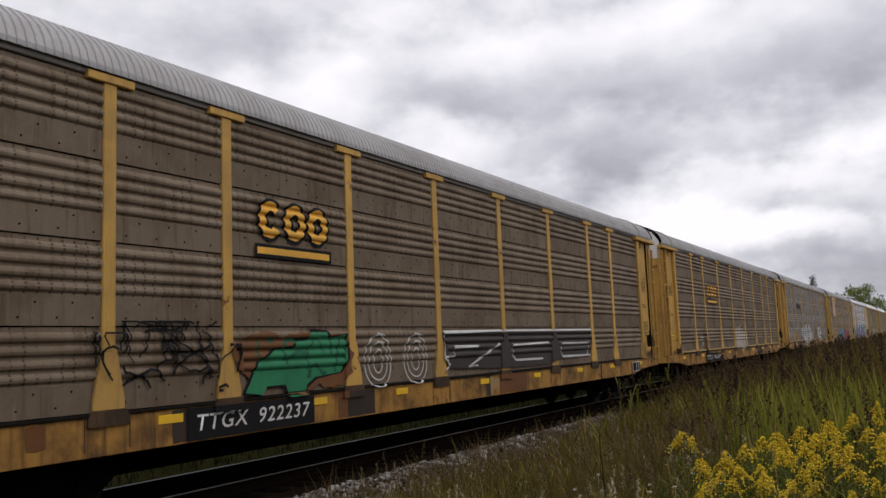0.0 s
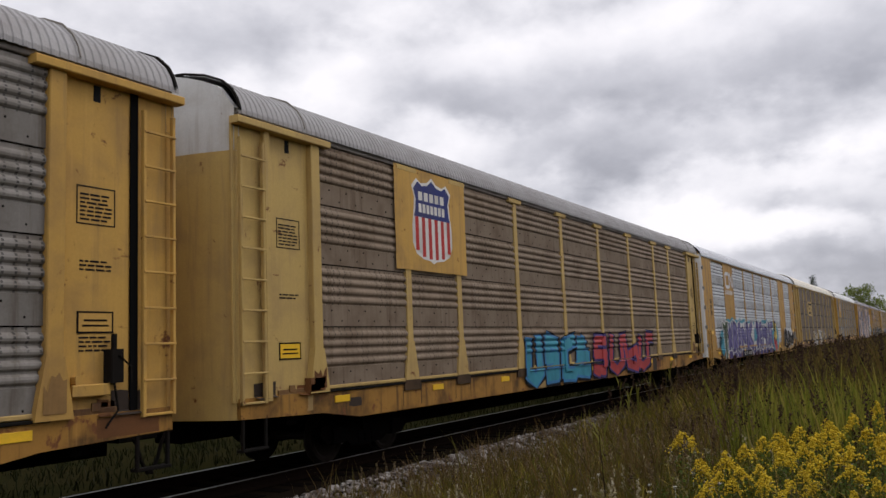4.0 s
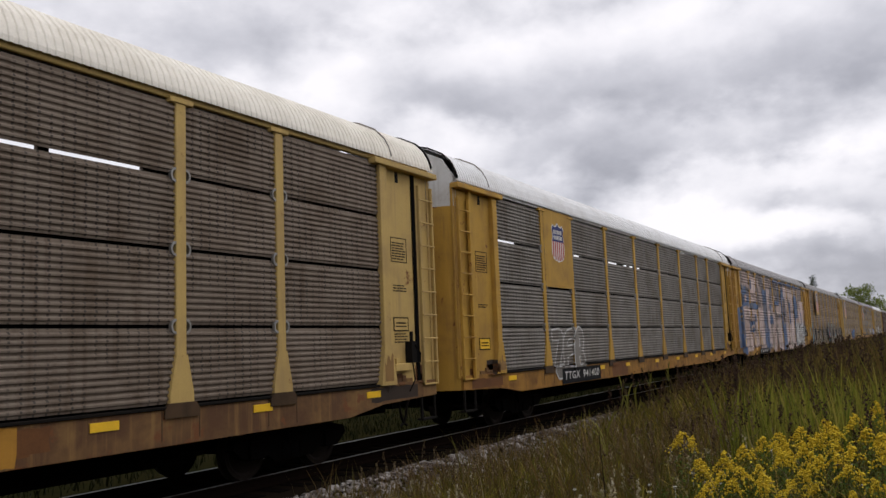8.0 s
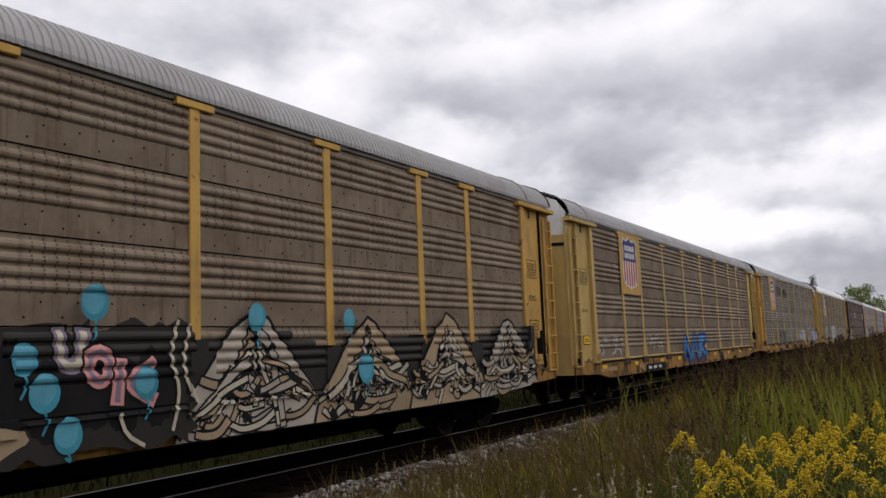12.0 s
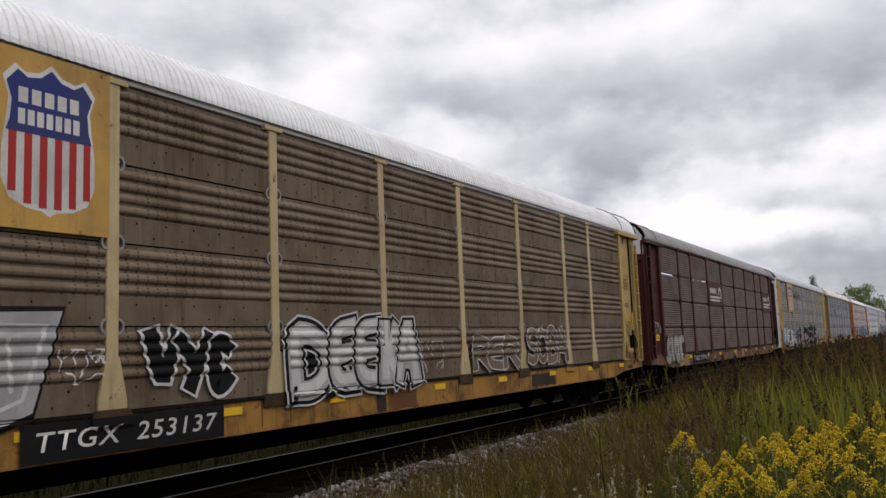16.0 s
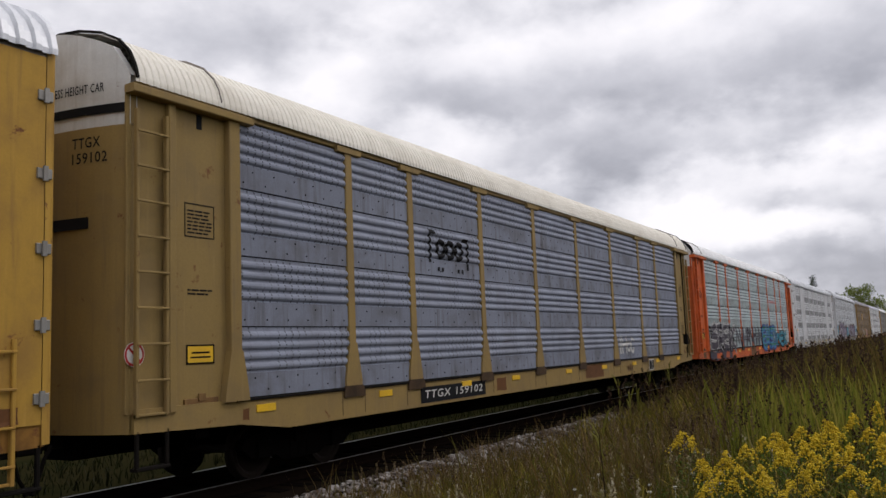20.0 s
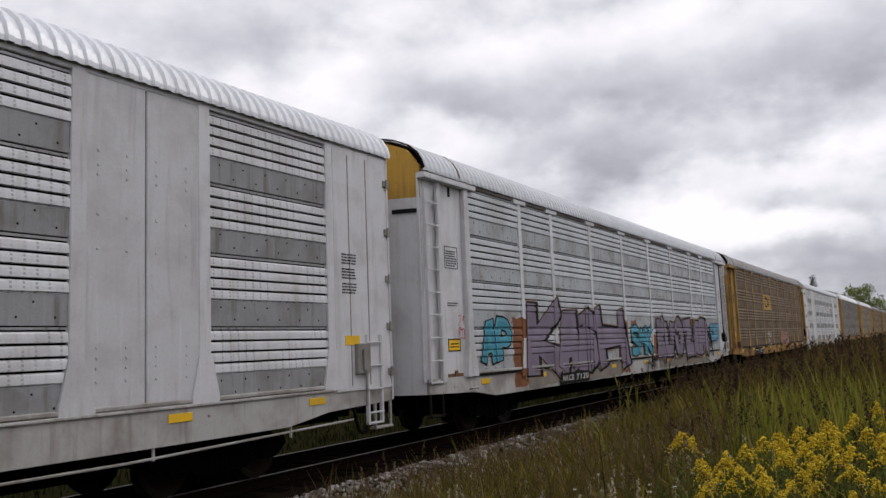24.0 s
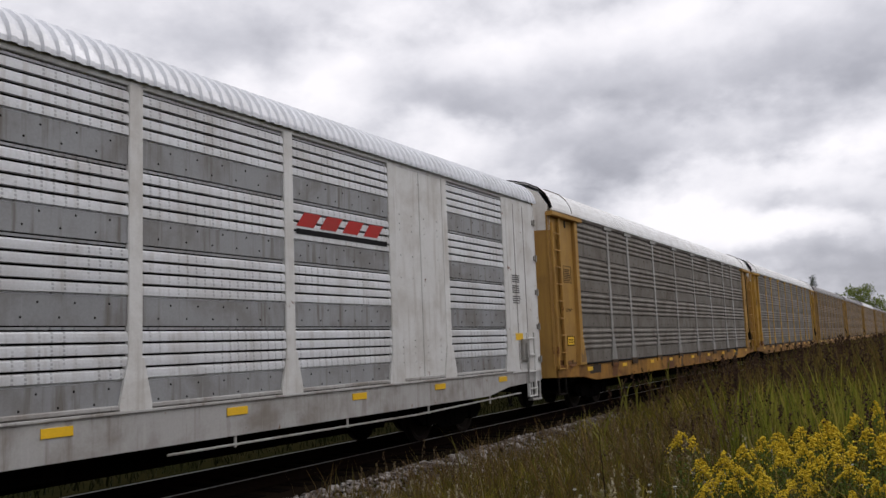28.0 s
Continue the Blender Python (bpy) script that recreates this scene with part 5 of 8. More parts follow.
def grown(poly, d):
    cx, cz = sum(p[0] for p in poly) / len(poly), sum(p[1] for p in poly) / len(poly)
    res = []
    for x, z in poly:
        k = math.hypot(x - cx, z - cz) or 1
        res.append((x + (x - cx) / k * d, z + (z - cz) / k * d))
    return res


GLYPHS = (
    [(0, 0), (0.02, 1), (0.62, 0.85), (0.66, 0.05)], [(0.05, 1), (0, 0.15), (0.35, 0), (0.7, 0.2), (0.62, 1)], [(0, 0), (0.36, 1), (0.74, 0.02)],
    [(0.7, 0.9), (0.15, 0.95), (0.1, 0.55), (0.66, 0.5), (0.6, 0.06), (0, 0.05)], [(0, 0), (0.03, 1), (0.66, 0.92), (0.08, 0.5), (0.74, 0)],
    [(0.7, 0.95), (0.05, 0.9), (0.04, 0.1), (0.7, 0.04)], [(0, 1), (0.05, 0.1), (0.7, 0.02), (0.66, 0.55), (0.2, 0.5)],
)


def wild(car, box, fill, edge, dark, count, seed, behind=None):
    """Interlocked sprayed strokes with an edge and a drop shadow, not legible."""
    x0, x1, z0, z1 = box
    z0 = max(0.79, z0)
    w, h = (x1 - x0) / count, z1 - z0
    r = random.Random(seed)
    if behind is not None:
        cloud = []
        for i in range(count * 2):
            cloud.append(oval(x0 + (x1 - x0) * (i + 0.5) / (count * 2), z1 - h * r.uniform(0.1, 0.5), w * 0.6, h * r.uniform(0.12, 0.24), 14))
        paint_on(car, cloud, behind, "graffiti", "sprayed background cloud")
    lines, thick = [], min(0.30 * w, 0.20 * h)
    m = thick * 0.75
    for i in range(count):
        g = r.choice(GLYPHS)
        lean = r.uniform(-0.12, 0.2)
        a, s = x0 + w * i, r.uniform(0.95, 1.2)
        lines.append([(a + w * s * (0.14 + 0.92 * (u + lean * (v - 0.5))) + r.uniform(-0.04, 0.04) * w, z0 + m + (h - 2 * m) * (v + r.uniform(-0.06, 0.06))) for u, v in g])
        if r.random() < 0.6:
            x, z = lines[-1][-1]
            lines.append([(x, z), (x + w * r.uniform(0.2, 0.5), z + h * r.uniform(-0.1, 0.35))])

    def strokes(grow, dx=0.0, dz=0.0):
        polys = []
        for line in lines:
            pts = [(x + dx, z + dz) for x, z in line]
            polys += ribbon(pts, thick + 2 * grow)
        return polys
    e = min(0.07, 0.3 * thick)
    paint_on(car, strokes(e * 1.9, 0.03, -0.03), dark, "graffiti", "dark sprayed shadow of the letters")
    if edge is not fill:
        paint_on(car, strokes(e), edge, "graffiti", "sprayed edge of the letters")
    paint_on(car, strokes(0.0), fill, "graffiti", "sprayed interlocked letters that cannot be read")


def blotch(car, box, mat, count, seed):
    """Uneven sprayed patches that run into one another."""
    x0, x1, z0, z1 = box
    r = random.Random(seed)
    polys = []
    for i in range(count):
        cx, cz = x0 + (x1 - x0) * (i + 0.5) / count, (z0 + z1) / 2 + (z1 - z0) * r.uniform(-0.08, 0.08)
        a, b = (x1 - x0) / count * r.uniform(0.55, 0.75), (z1 - z0) / 2 * r.uniform(0.8, 1.0)
        polys.append([(cx + a * q * (1 + 0.0) * math.cos(k * math.pi / 14), cz + b * q * math.sin(k * math.pi / 14)) for k in range(28) for q in (r.uniform(0.86, 1.1),)])
    paint_on(car, polys, mat, "graffiti", "uneven sprayed patch")


def stripes(car, box, count, seed):
    """Shaggy domes of arched sand-coloured strands with black lines, and light blue balloons."""
    x0, x1, z0, z1 = box
    z0 = 0.80
    h = z1 - z0
    r = random.Random(seed)
    n = max(2, round((x1 - x0) / 2.6))
    wide = (x1 - x0) / n
    ground = []
    for i in range(n * 5):
        a = x0 + (x1 - x0) * i / (n * 5)
        ground.append(rect(a, a + (x1 - x0) / (n * 5) + 0.001, z0, z1 - h * r.uniform(0.12, 0.34)))
    paint_on(car, ground, G_SOOT, "graffiti", "sooty black sprayed ground")

    for i in range(n):
        cx, tall = x0 + wide * (i + 0.5) + r.uniform(-0.12, 0.12), r.uniform(0.88, 1.0)
        crest = [(cx - wide * 0.54, z0), (cx + wide * 0.54, z0)]
        for q in range(13):
            u = 1 - 2 * q / 12
            crest.append((cx + wide * 0.52 * u + r.uniform(-0.05, 0.05), z0 + h * (0.16 + (tall - 0.16) * (1 - abs(u) ** 1.4)) + r.uniform(-0.05, 0.03)))
        paint_on(car, [grown(crest, 0.06)], BLACK, "graffiti", "black edge of the heap")
        paint_on(car, [crest], G_SAND if i % 3 else G_CREAM, "graffiti", "sand-coloured shaggy heap")
        # cloth-like folds hang from the crest and lie across one another near the foot
        folds = []
        for k in range(15):
            u = (k - 7) / 7 + r.uniform(-0.06, 0.06)
            top = z0 + h * (0.2 + (tall - 0.24) * (1 - abs(u * 0.55) ** 1.2)) * r.uniform(0.75, 1.0)
            foot = z0 + h * r.uniform(0.02, 0.3)
            ax, bx = cx + wide * 0.07 * u, cx + wide * 0.5 * u
            wave = wide * 0.07
            folds.append((softened([(ax, top), (ax + (bx - ax) * 0.3 + r.uniform(-wave, wave), top * 0.78 + foot * 0.22), (ax + (bx - ax) * 0.45 + r.uniform(-wave, wave), top * 0.5 + foot * 0.5), (ax + (bx - ax) * 0.8 + r.uniform(-wave, wave), top * 0.25 + foot * 0.75), (bx, foot)], 2), r.uniform(0.05, 0.12)))
        for k in range(18):
            ax, az, l = cx + wide * r.uniform(-0.5, 0.25), z0 + h * r.uniform(0.03, 0.45), wide * r.uniform(0.12, 0.36)
            folds.append((softened([(ax, az), (ax + l * 0.25, max(0.84, az - r.uniform(0.04, 0.14))), (ax + l * 0.7, max(0.84, az - r.uniform(0.0, 0.1))), (ax + l, az + r.uniform(-0.02, 0.16))], 2), r.uniform(0.06, 0.11)))
        r.shuffle(folds)
        for mat, grow, take in ((BLACK, 0.032, (0, 1, 2)), (G_BONE, 0.0, (0,)), (G_SAND, 0.0, (1,)), (G_CREAM, 0.0, (2,))):
            polys, order = [], []
            for k, (line, w) in enumerate(folds):
                if k % 3 in take:
                    quads = stroke(line, w + 2 * grow, -0.3)
                    polys += quads
                    order += [0.0005 * k + (0.00025 if mat is not BLACK else 0.0)] * len(quads)
            paint_on(car, polys, mat, "graffiti", "folded strands of the heap", order=order)
            LAYERS[car.name] -= 1
        LAYERS[car.name] += 9


def ragged(box, seed, rough=0.05):
    """An upright patch with flaked edges."""
    x0, x1, z0, z1 = box
    r = random.Random(seed)
    pts = []
    for (ax, az), (bx, bz) in (((x0, z0), (x1, z0)), ((x1, z0), (x1, z1)), ((x1, z1), (x0, z1)), ((x0, z1), (x0, z0))):
        n = max(2, round(math.hypot(bx - ax, bz - az) / 0.13))
        for k in range(n):
            pts.append((ax + (bx - ax) * k / n + r.uniform(-rough, rough), max(0.79, az + (bz - az) * k / n + r.uniform(-rough, rough))))
    return pts


def peeled(car, mat, rows, label):
    for k, row in enumerate(rows):
        paint_on(car, [ragged(row, 300 + k)], mat, "paint_patch", label)


def sill_patches(car, seed, count, mats):
    """Repainted and rusted stretches of the side sill."""
    r = random.Random(seed)
    for k, mat in enumerate(mats):
        polys = []
        for _ in range(count):
            x, w = r.uniform(-13.4, 13.0), r.choice((0.18, 0.3, 0.5, 0.9, 1.5))
            lo, hi = (0.80, 1.22) if r.random() < 0.5 else (r.uniform(0.8, 1.0), r.uniform(1.08, 1.22))
            if abs(x) > 11.0:
                lo = max(lo, 0.97)
            polys.append([(x, lo), (x + w + r.uniform(-0.06, 0.06), lo), (x + w, hi), (x + r.uniform(-0.05, 0.05), hi)])
        for n, poly in enumerate(polys):
            poly = ragged((poly[0][0], poly[1][0], poly[0][1], poly[2][1]), seed + n, 0.014)
            paint_on(car, [poly], mat, "sill_patch", "repainted patch of the sill")


PEEL_BLUE = panel_mat("peeled_blue_paint", (0.095, 0.150, 0.275), metal=0.0, second=(0.23, 0.20, 0.185), second_at=0.55, rough=0.6, dirt_amount=0.6, streaks=0.5, holes=0.45)
PEEL_PINK = panel_mat("peeled_pink_primer", (0.60, 0.475, 0.43), metal=0.0, second=(0.30, 0.24, 0.21), second_at=0.55, rough=0.6, dirt_amount=0.7, streaks=0.6, holes=0.6)
def upright_strip(car, x, z0, z1, w=0.1):
    """A vertical reflective strip stuck on a post or a corner."""
    paint_on(car, [rect(x - w / 2, x + w / 2, z0, z1)], REFLECT, "reflective_strip", "bright yellow reflective strip")


def flaked(car, seed, count):
    """Small scattered flakes of old paint."""
    r = random.Random(seed)
    for mat in (PEEL_PINK, PEEL_BLUE, PEEL_PINK, G_CREAM):
        for k in range(count):
            x, z = r.uniform(-11.9, 11.6), r.uniform(0.85, 4.6) if mat in (PEEL_PINK, PEEL_BLUE) else r.uniform(0.85, 2.4)
            w, t = r.uniform(0.12, 0.6), r.uniform(0.1, 0.5)
            paint_on(car, [ragged((x, x + w, z, z + t), seed + k, 0.025)], mat, "paint_patch", "small flake of old paint")
            LAYERS[car.name] -= 1
        LAYERS[car.name] += 1


def end_stains(car, seed):
    """Rust and soot at the foot of the corner plates and posts."""
    r = random.Random(seed)
    for s in (-1, 1):
        for mat, n in ((PATCH_RUST, 2), (PATCH_DARK, 1)):
            for k in range(n):
                x, w, t = s * r.uniform(12.1, 13.3), r.uniform(0.12, 0.5), r.uniform(0.06, 0.3)
                paint_on(car, [ragged((x - w / 2, x + w / 2, 1.24, 1.30 + t), seed + k, 0.016)], mat, "rust_stain", "rust stain with flaked edges")
                LAYERS[car.name] -= 1
    for q in POSTS:
        t = r.uniform(0.35, 0.75)
        tops = [1.36 + t * r.uniform(0.25, 0.75) for _ in range(7)]
        wide = [0.19 - 0.18 * max(0.0, z - 1.42) for z in (tops[0], tops[-1])]
        shape = [(q - wide[0], 1.32), (q + wide[1], 1.32)] + [(q + wide[1] - (wide[0] + wide[1]) * k / 6, tops[6 - k]) for k in range(7)]
        paint_on(car, [shape], PATCH_FOOT if r.random() < 0.65 else PATCH_RUST, "rust_stain", "brown stain at the foot of the post")
        LAYERS[car.name] -= 1


PATCH_FOOT = spray("brown_foot_stain", (0.27, 0.155, 0.058))
PATCH_DARK = spray("sooty_patch", (0.045, 0.032, 0.024))
PATCH_RUST = spray("rust_patch", (0.15, 0.065, 0.025))
PATCH_TAN = spray("tan_patch", (0.36, 0.24, 0.10))
PATCH_GOLD = spray("ochre_patch", (0.42, 0.21, 0.035))
PATCH_GREY = spray("grey_patch", (0.24, 0.21, 0.18))
for i in (0, 1, 2, 3, 5, 6, 7, 8, 9, 10, 11, 13, 18, 20, 21):
    end_stains(CARS[i], 700 + 20 * i)
for i, car in enumerate(CARS[:21]):
    if i in (4, 16, 17, 19):
        continue
    if i in (6, 10, 13, 14, 15):
        sill_patches(car, 900 + i, 3, (PATCH_RUST,))
    else:
        sill_patches(car, 900 + i, 4, (PATCH_RUST, PATCH_DARK, PATCH_GOLD) if i % 3 else (PATCH_TAN, PATCH_DARK, PATCH_RUST))



def end_word(car, y0, y1, z0, z1, text, mat):
    """Letters on the bowed leading end, read from the side of the eye."""
    me = text_shape(text, 0.01)
    px, py = [v.co.x for v in me.vertices], [v.co.y for v in me.vertices]
    bm = bmesh.new()
    bm.from_mesh(me)
    for v in bm.verts:
        y = y0 + (y1 - y0) * (v.co.x - min(px)) / (max(px) - min(px))
        z = z0 + (z1 - z0) * (v.co.y - min(py)) / (max(py) - min(py))
        v.co = (-(HALF - 0.05 + 0.26 * (1 - (y / 1.46) ** 2)) - 0.008, y, z)
    bm.normal_update()
    for f in bm.faces:
        if f.normal.x > 0:
            f.normal_flip()
    part("lettering", bm, mat, car, "stencilled letters on the end")


def end_strap(car, y0, y1, z0, z1):
    verts, faces = [], []
    for i in range(9):
        y = y0 + (y1 - y0) * i / 8
        x = -(HALF - 0.05 + 0.26 * (1 - (y / 1.46) ** 2)) - 0.02
        verts += [(x, y, z0), (x, y, z1)]
    faces = [(2 * i, 2 * i + 2, 2 * i + 3, 2 * i + 1) for i in range(8)]
    part("end_strap", mesh_of("end_strap", verts, faces), BLACK, car, "black rubber strap across the end")


end_word(CARS[14], -0.1, -1.1, 5.32, 5.44, "EXCESS HEIGHT CAR", BLACK)
end_word(CARS[14], -0.62, -1.05, 4.60, 4.74, "TTGX", BLACK)
end_word(CARS[14], -0.62, -1.15, 4.40, 4.54, "159102", BLACK)
end_strap(CARS[14], -0.3, -1.42, 5.02, 5.14)
end_strap(CARS[14], 0.5, -0.9, 3.55, 3.70)
end_word(CARS[1], -0.9, -1.35, 4.45, 4.62, "986349", BLACK)
end_word(CARS[4], -0.2, -1.0, 4.45, 4.60, "694217", BLACK)
for k in (9, 12, 17):
    end_strap(CARS[k], -0.9, -1.4, 4.55, 4.64)

# first car
stencil_plate(CARS[0], (-8.03, -5.44, 0.72, 1.22), "TTGX 922237")
block_emblem(CARS[0], (-6.67, -4.96, 3.37, 4.22))
scrawl(CARS[0], (-9.06, -7.49, 1.49, 2.35), BLACK, 26, 0.03, 11)
GREEN_BLOB = [(-6.95, 1.35), (-6.7, 1.75), (-6.3, 1.95), (-5.9, 1.95), (-5.85, 2.06), (-5.55, 2.08), (-5.5, 2.2), (-5.1, 2.2), (-5.05, 2.1), (-4.6, 2.16), (-4.56, 1.75), (-4.75, 1.55), (-5.4, 1.5), (-5.6, 1.4), (-5.65, 1.22), (-6.0, 1.22), (-6.1, 1.42), (-6.5, 1.42), (-6.6, 1.3)]
blotch(CARS[0], (-7.0, -4.5, 1.3, 2.25), PATCH_RUST, 3, 2)
paint_on(CARS[0], [grown(GREEN_BLOB, 0.06)], BLACK, "graffiti", "black edge of a green sprayed shape")
paint_on(CARS[0], [GREEN_BLOB], G_GREEN, "graffiti", "green sprayed shape")
scrawl(CARS[0], (-6.7, -4.7, 1.45, 2.1), G_DKGREEN, 9, 0.05, 3)
for cx in (-3.66, -2.42):
    lines_on(CARS[0], [softened([(cx + a * u, 1.68 + b * v) for u, v in ((0, 1), (0.9, 0.7), (1, -0.5), (0.2, -1), (-0.9, -0.6), (-1, 0.5), (0, 1), (0.6, 0.9))], 2) for a, b in ((0.42, 0.5), (0.3, 0.36), (0.14, 0.22))], 0.026, G_WHITE, "white double-lined sprayed oval")
paint_on(CARS[0], [[(-1.33, 2.16), (7.13, 2.18), (6.9, 1.49), (4.79, 1.5), (3.92, 1.35), (1.54, 1.36), (-1.05, 1.45), (-1.3, 1.71)]], G_CHAR, "graffiti", "faded black sprayed band")
lines_on(CARS[0], [[(-1.35, 1.69), (-1.34, 2.18), (1.2, 2.21), (7.13, 2.22), (6.64, 1.5), (6.9, 1.51)], [(-1.35, 1.69), (-0.93, 1.69), (-0.91, 1.88), (0.11, 1.88)], [(1.19, 1.92), (-0.32, 1.46), (0.08, 1.47)], [(-1.34, 1.66), (-1.11, 1.53), (-1.32, 1.44)], [(3.94, 1.9), (1.86, 1.87), (1.83, 1.63), (2.0, 1.52), (3.56, 1.51)], [(6.75, 1.85), (4.81, 1.86), (4.76, 1.67), (4.86, 1.52), (6.9, 1.51)]], 0.045, G_WHITE, "white outlines of angular letters")
scrawl(CARS[0], (-7.49, -7.06, 1.42, 2.04), BLACK, 5, 0.03, 12)
scrawl(CARS[0], (-9.46, -9.06, 1.48, 2.21), BLACK, 6, 0.03, 13)
placard(CARS[0], (10.68, 11.45, 0.86, 1.17))
# second car
stencil_plate(CARS[1], (-7.84, -4.87, 0.67, 1.16), "TTGX 986349")
block_emblem(CARS[1], (-6.67, -4.95, 3.39, 4.23))
scrawl(CARS[1], (-8.05, -7.4, 1.16, 1.99), BLACK, 9, 0.05, 14)
scrawl(CARS[1], (-8.56, -8.01, 1.34, 1.87), G_WHITE, 10, 0.02, 15)
blotch(CARS[1], (-1.27, 1.29, 1.14, 2.3), G_CREAM, 4, 5)
stencil_plate(CARS[1], (7.7, 8.39, 0.81, 1.08), "")
bar_mark(CARS[1], (5.1, 6.18, 0.83, 1.04), BLACK)
# third car
stencil_plate(CARS[2], (-7.39, -4.86, 0.79, 1.18), "TTGX 992379")
bar_mark(CARS[2], (-7.03, -4.63, 3.62, 4.04), BLACK)
puffs(CARS[2], (-4.95, -4.05, 1.4, 2.25), G_WHITE, 2, 6)
puffs(CARS[2], (-0.5, 0.66, 1.38, 2.25), G_WHITE, 2, 7)
puffs(CARS[2], (-4.1, -0.3, 1.2, 2.4), G_WHITE, 5, 8)
piece(CARS[2], [("O", -4.1, -3.0, 1.3, 2.25), ("B", -3.1, -2.15, 1.02, 2.36), ("V", -2.45, -1.3, 1.2, 2.25), ("S", -1.45, -0.35, 1.02, 2.42)], 0.29, [(0.15, G_WHITE), (0.06, BLACK, -0.06, 0.0), (0.055, BLACK), (0.0, G_WHITE)], 2, 3)
piece(CARS[2], spread("OBVS", -0.35, 0.4, 1.85, 2.02) + spread("IOO", -0.3, 0.2, 1.58, 1.75), 0.028, [(0.0, BLACK)], 1, 4)
piece(CARS[2], spread("IT", -4.75, -4.3, 1.75, 2.05), 0.04, [(0.0, BLACK)], 1, 5)
paint_on(CARS[2], [ragged((4.5, 7.02, 1.22, 2.28), 12, 0.05)], G_WHITE, "graffiti", "white sprayed ground of the letters")
piece(CARS[2], [("B", 4.62, 5.42, 1.28, 2.2), ("A", 5.36, 5.8, 1.32, 2.18), ("L", 5.8, 6.17, 1.36, 2.16), ("L", 6.17, 6.56, 1.38, 2.16), ("Z", 6.52, 6.98, 1.42, 2.2)], 0.15, [(0.075, BLACK, 0.05, 0.0), (0.0, G_WHITE)], 1, 6)
piece(CARS[2], spread("HIUDEAS", 1.6, 3.15, 1.46, 1.86), 0.035, [(0.0, BLACK)], 1, 7, label="thin black sprayed tag")
piece(CARS[2], spread("MHWIVN", 2.8, 3.95, 1.72, 2.38), 0.03, [(0.0, BLACK)], 1, 8, label="thin black sprayed tag")
bar_mark(CARS[2], (4.83, 6.03, 0.9, 1.1), BLACK)
placard(CARS[2], (7.27, 7.78, 0.84, 1.13))
# fourth car
shield_sign(CARS[3], (-9.69, -6.96, 3.37, 5.37))
wild(CARS[3], (-4.17, 0.26, 0.76, 2.17), G_TEAL, G_BLUE, BLACK, 4, 8)
wild(CARS[3], (0.29, 6.11, 0.77, 2.16), G_RED, G_PURPLE, BLACK, 4, 9)
# ochre car
ring_emblem(CARS[4], (-9.09, -7.33, 4.17, 4.98), G_WHITE)
bar_mark(CARS[4], (-9.12, -7.33, 3.87, 4.12), G_WHITE)
blotch(CARS[4], (-9.6, 4.1, 1.9, 2.75), G_TEAL, 14, 19)
paint_on(CARS[4], [ragged((-9.5, 3.9, 0.98, 2.5), 20, 0.09)], G_WHITE, "graffiti", "white sprayed ground of the letters")
for i in range(13):
    a = -9.3 + 1.03 * i
    paint_on(CARS[4], [[(a, 0.80), (a + 0.85, 0.80), (a + 0.95, 1.1), (a + 0.8, 1.32), (a + 0.1, 1.28)]], G_PURPLE, "graffiti", "purple feet of the letters")
    LAYERS[CARS[4].name] -= 1
LAYERS[CARS[4].name] += 1
PURPLE_PIECE = [(0.13, G_WHITE), (0.05, BLACK), (0.03, G_PURPLE), (-0.12, G_SHEEN, -0.05, 0.03)]
piece(CARS[4], [("K", -9.35, -8.1, 1.12, 2.55), ("R", -8.3, -7.0, 1.05, 2.5), ("A", -7.1, -5.8, 1.1, 2.56), ("N", -6.1, -4.6, 1.12, 2.55), ("K", -4.7, -2.85, 1.1, 2.6)], 0.44, PURPLE_PIECE, 1, 9, 0.35)
piece(CARS[4], [("R", -1.95, -0.75, 1.1, 2.6), ("E", -0.9, 0.02, 1.15, 2.6), ("M", -0.1, 1.45, 1.15, 2.6), ("I", 1.35, 2.0, 1.2, 2.6), ("S", 1.95, 2.85, 1.2, 2.65), ("E", 2.85, 3.8, 1.2, 2.65)], 0.37, PURPLE_PIECE, 1, 10, 0.35)
paint_on(CARS[4], [[(-2.7, 1.5), (-2.2, 1.55), (-1.7, 1.8), (-2.3, 2.35), (-2.6, 2.1)]], G_TEAL, "graffiti", "teal patch between the words")
blotch(CARS[4], (3.5, 5.5, 0.82, 2.45), G_TEAL, 2, 18)
blotch(CARS[4], (4.0, 4.9, 0.85, 2.1), G_RED, 1, 17)

blotch(CARS[4], (-11.0, -9.6, 0.82, 2.2), G_TEAL, 2, 24)
paint_on(CARS[4], [[(-10.3, 0.8), (-9.75, 0.8), (-9.6, 1.6), (-9.3, 2.3), (-9.35, 2.6), (-9.75, 2.62), (-10.0, 2.45), (-10.5, 2.62), (-10.6, 2.4), (-10.3, 2.15), (-10.45, 1.9), (-10.3, 1.5)]], G_WHITE, "graffiti", "white edge of an olive sprayed shape")
paint_on(CARS[4], [[(-10.2, 0.8), (-9.85, 0.8), (-9.68, 1.6), (-9.38, 2.3), (-9.42, 2.54), (-9.75, 2.55), (-10.0, 2.38), (-10.45, 2.54), (-10.5, 2.4), (-10.2, 2.15), (-10.35, 1.9), (-10.2, 1.5)]], G_OLIVE, "graffiti", "olive sprayed shape")
scrawl(CARS[4], (-10.3, -9.5, 1.6, 2.4), BLACK, 7, 0.03, 29)
wild(CARS[4], (4.0, 5.0, 1.5, 2.65), G_YELLOW, G_YELLOW, BLACK, 2, 22)
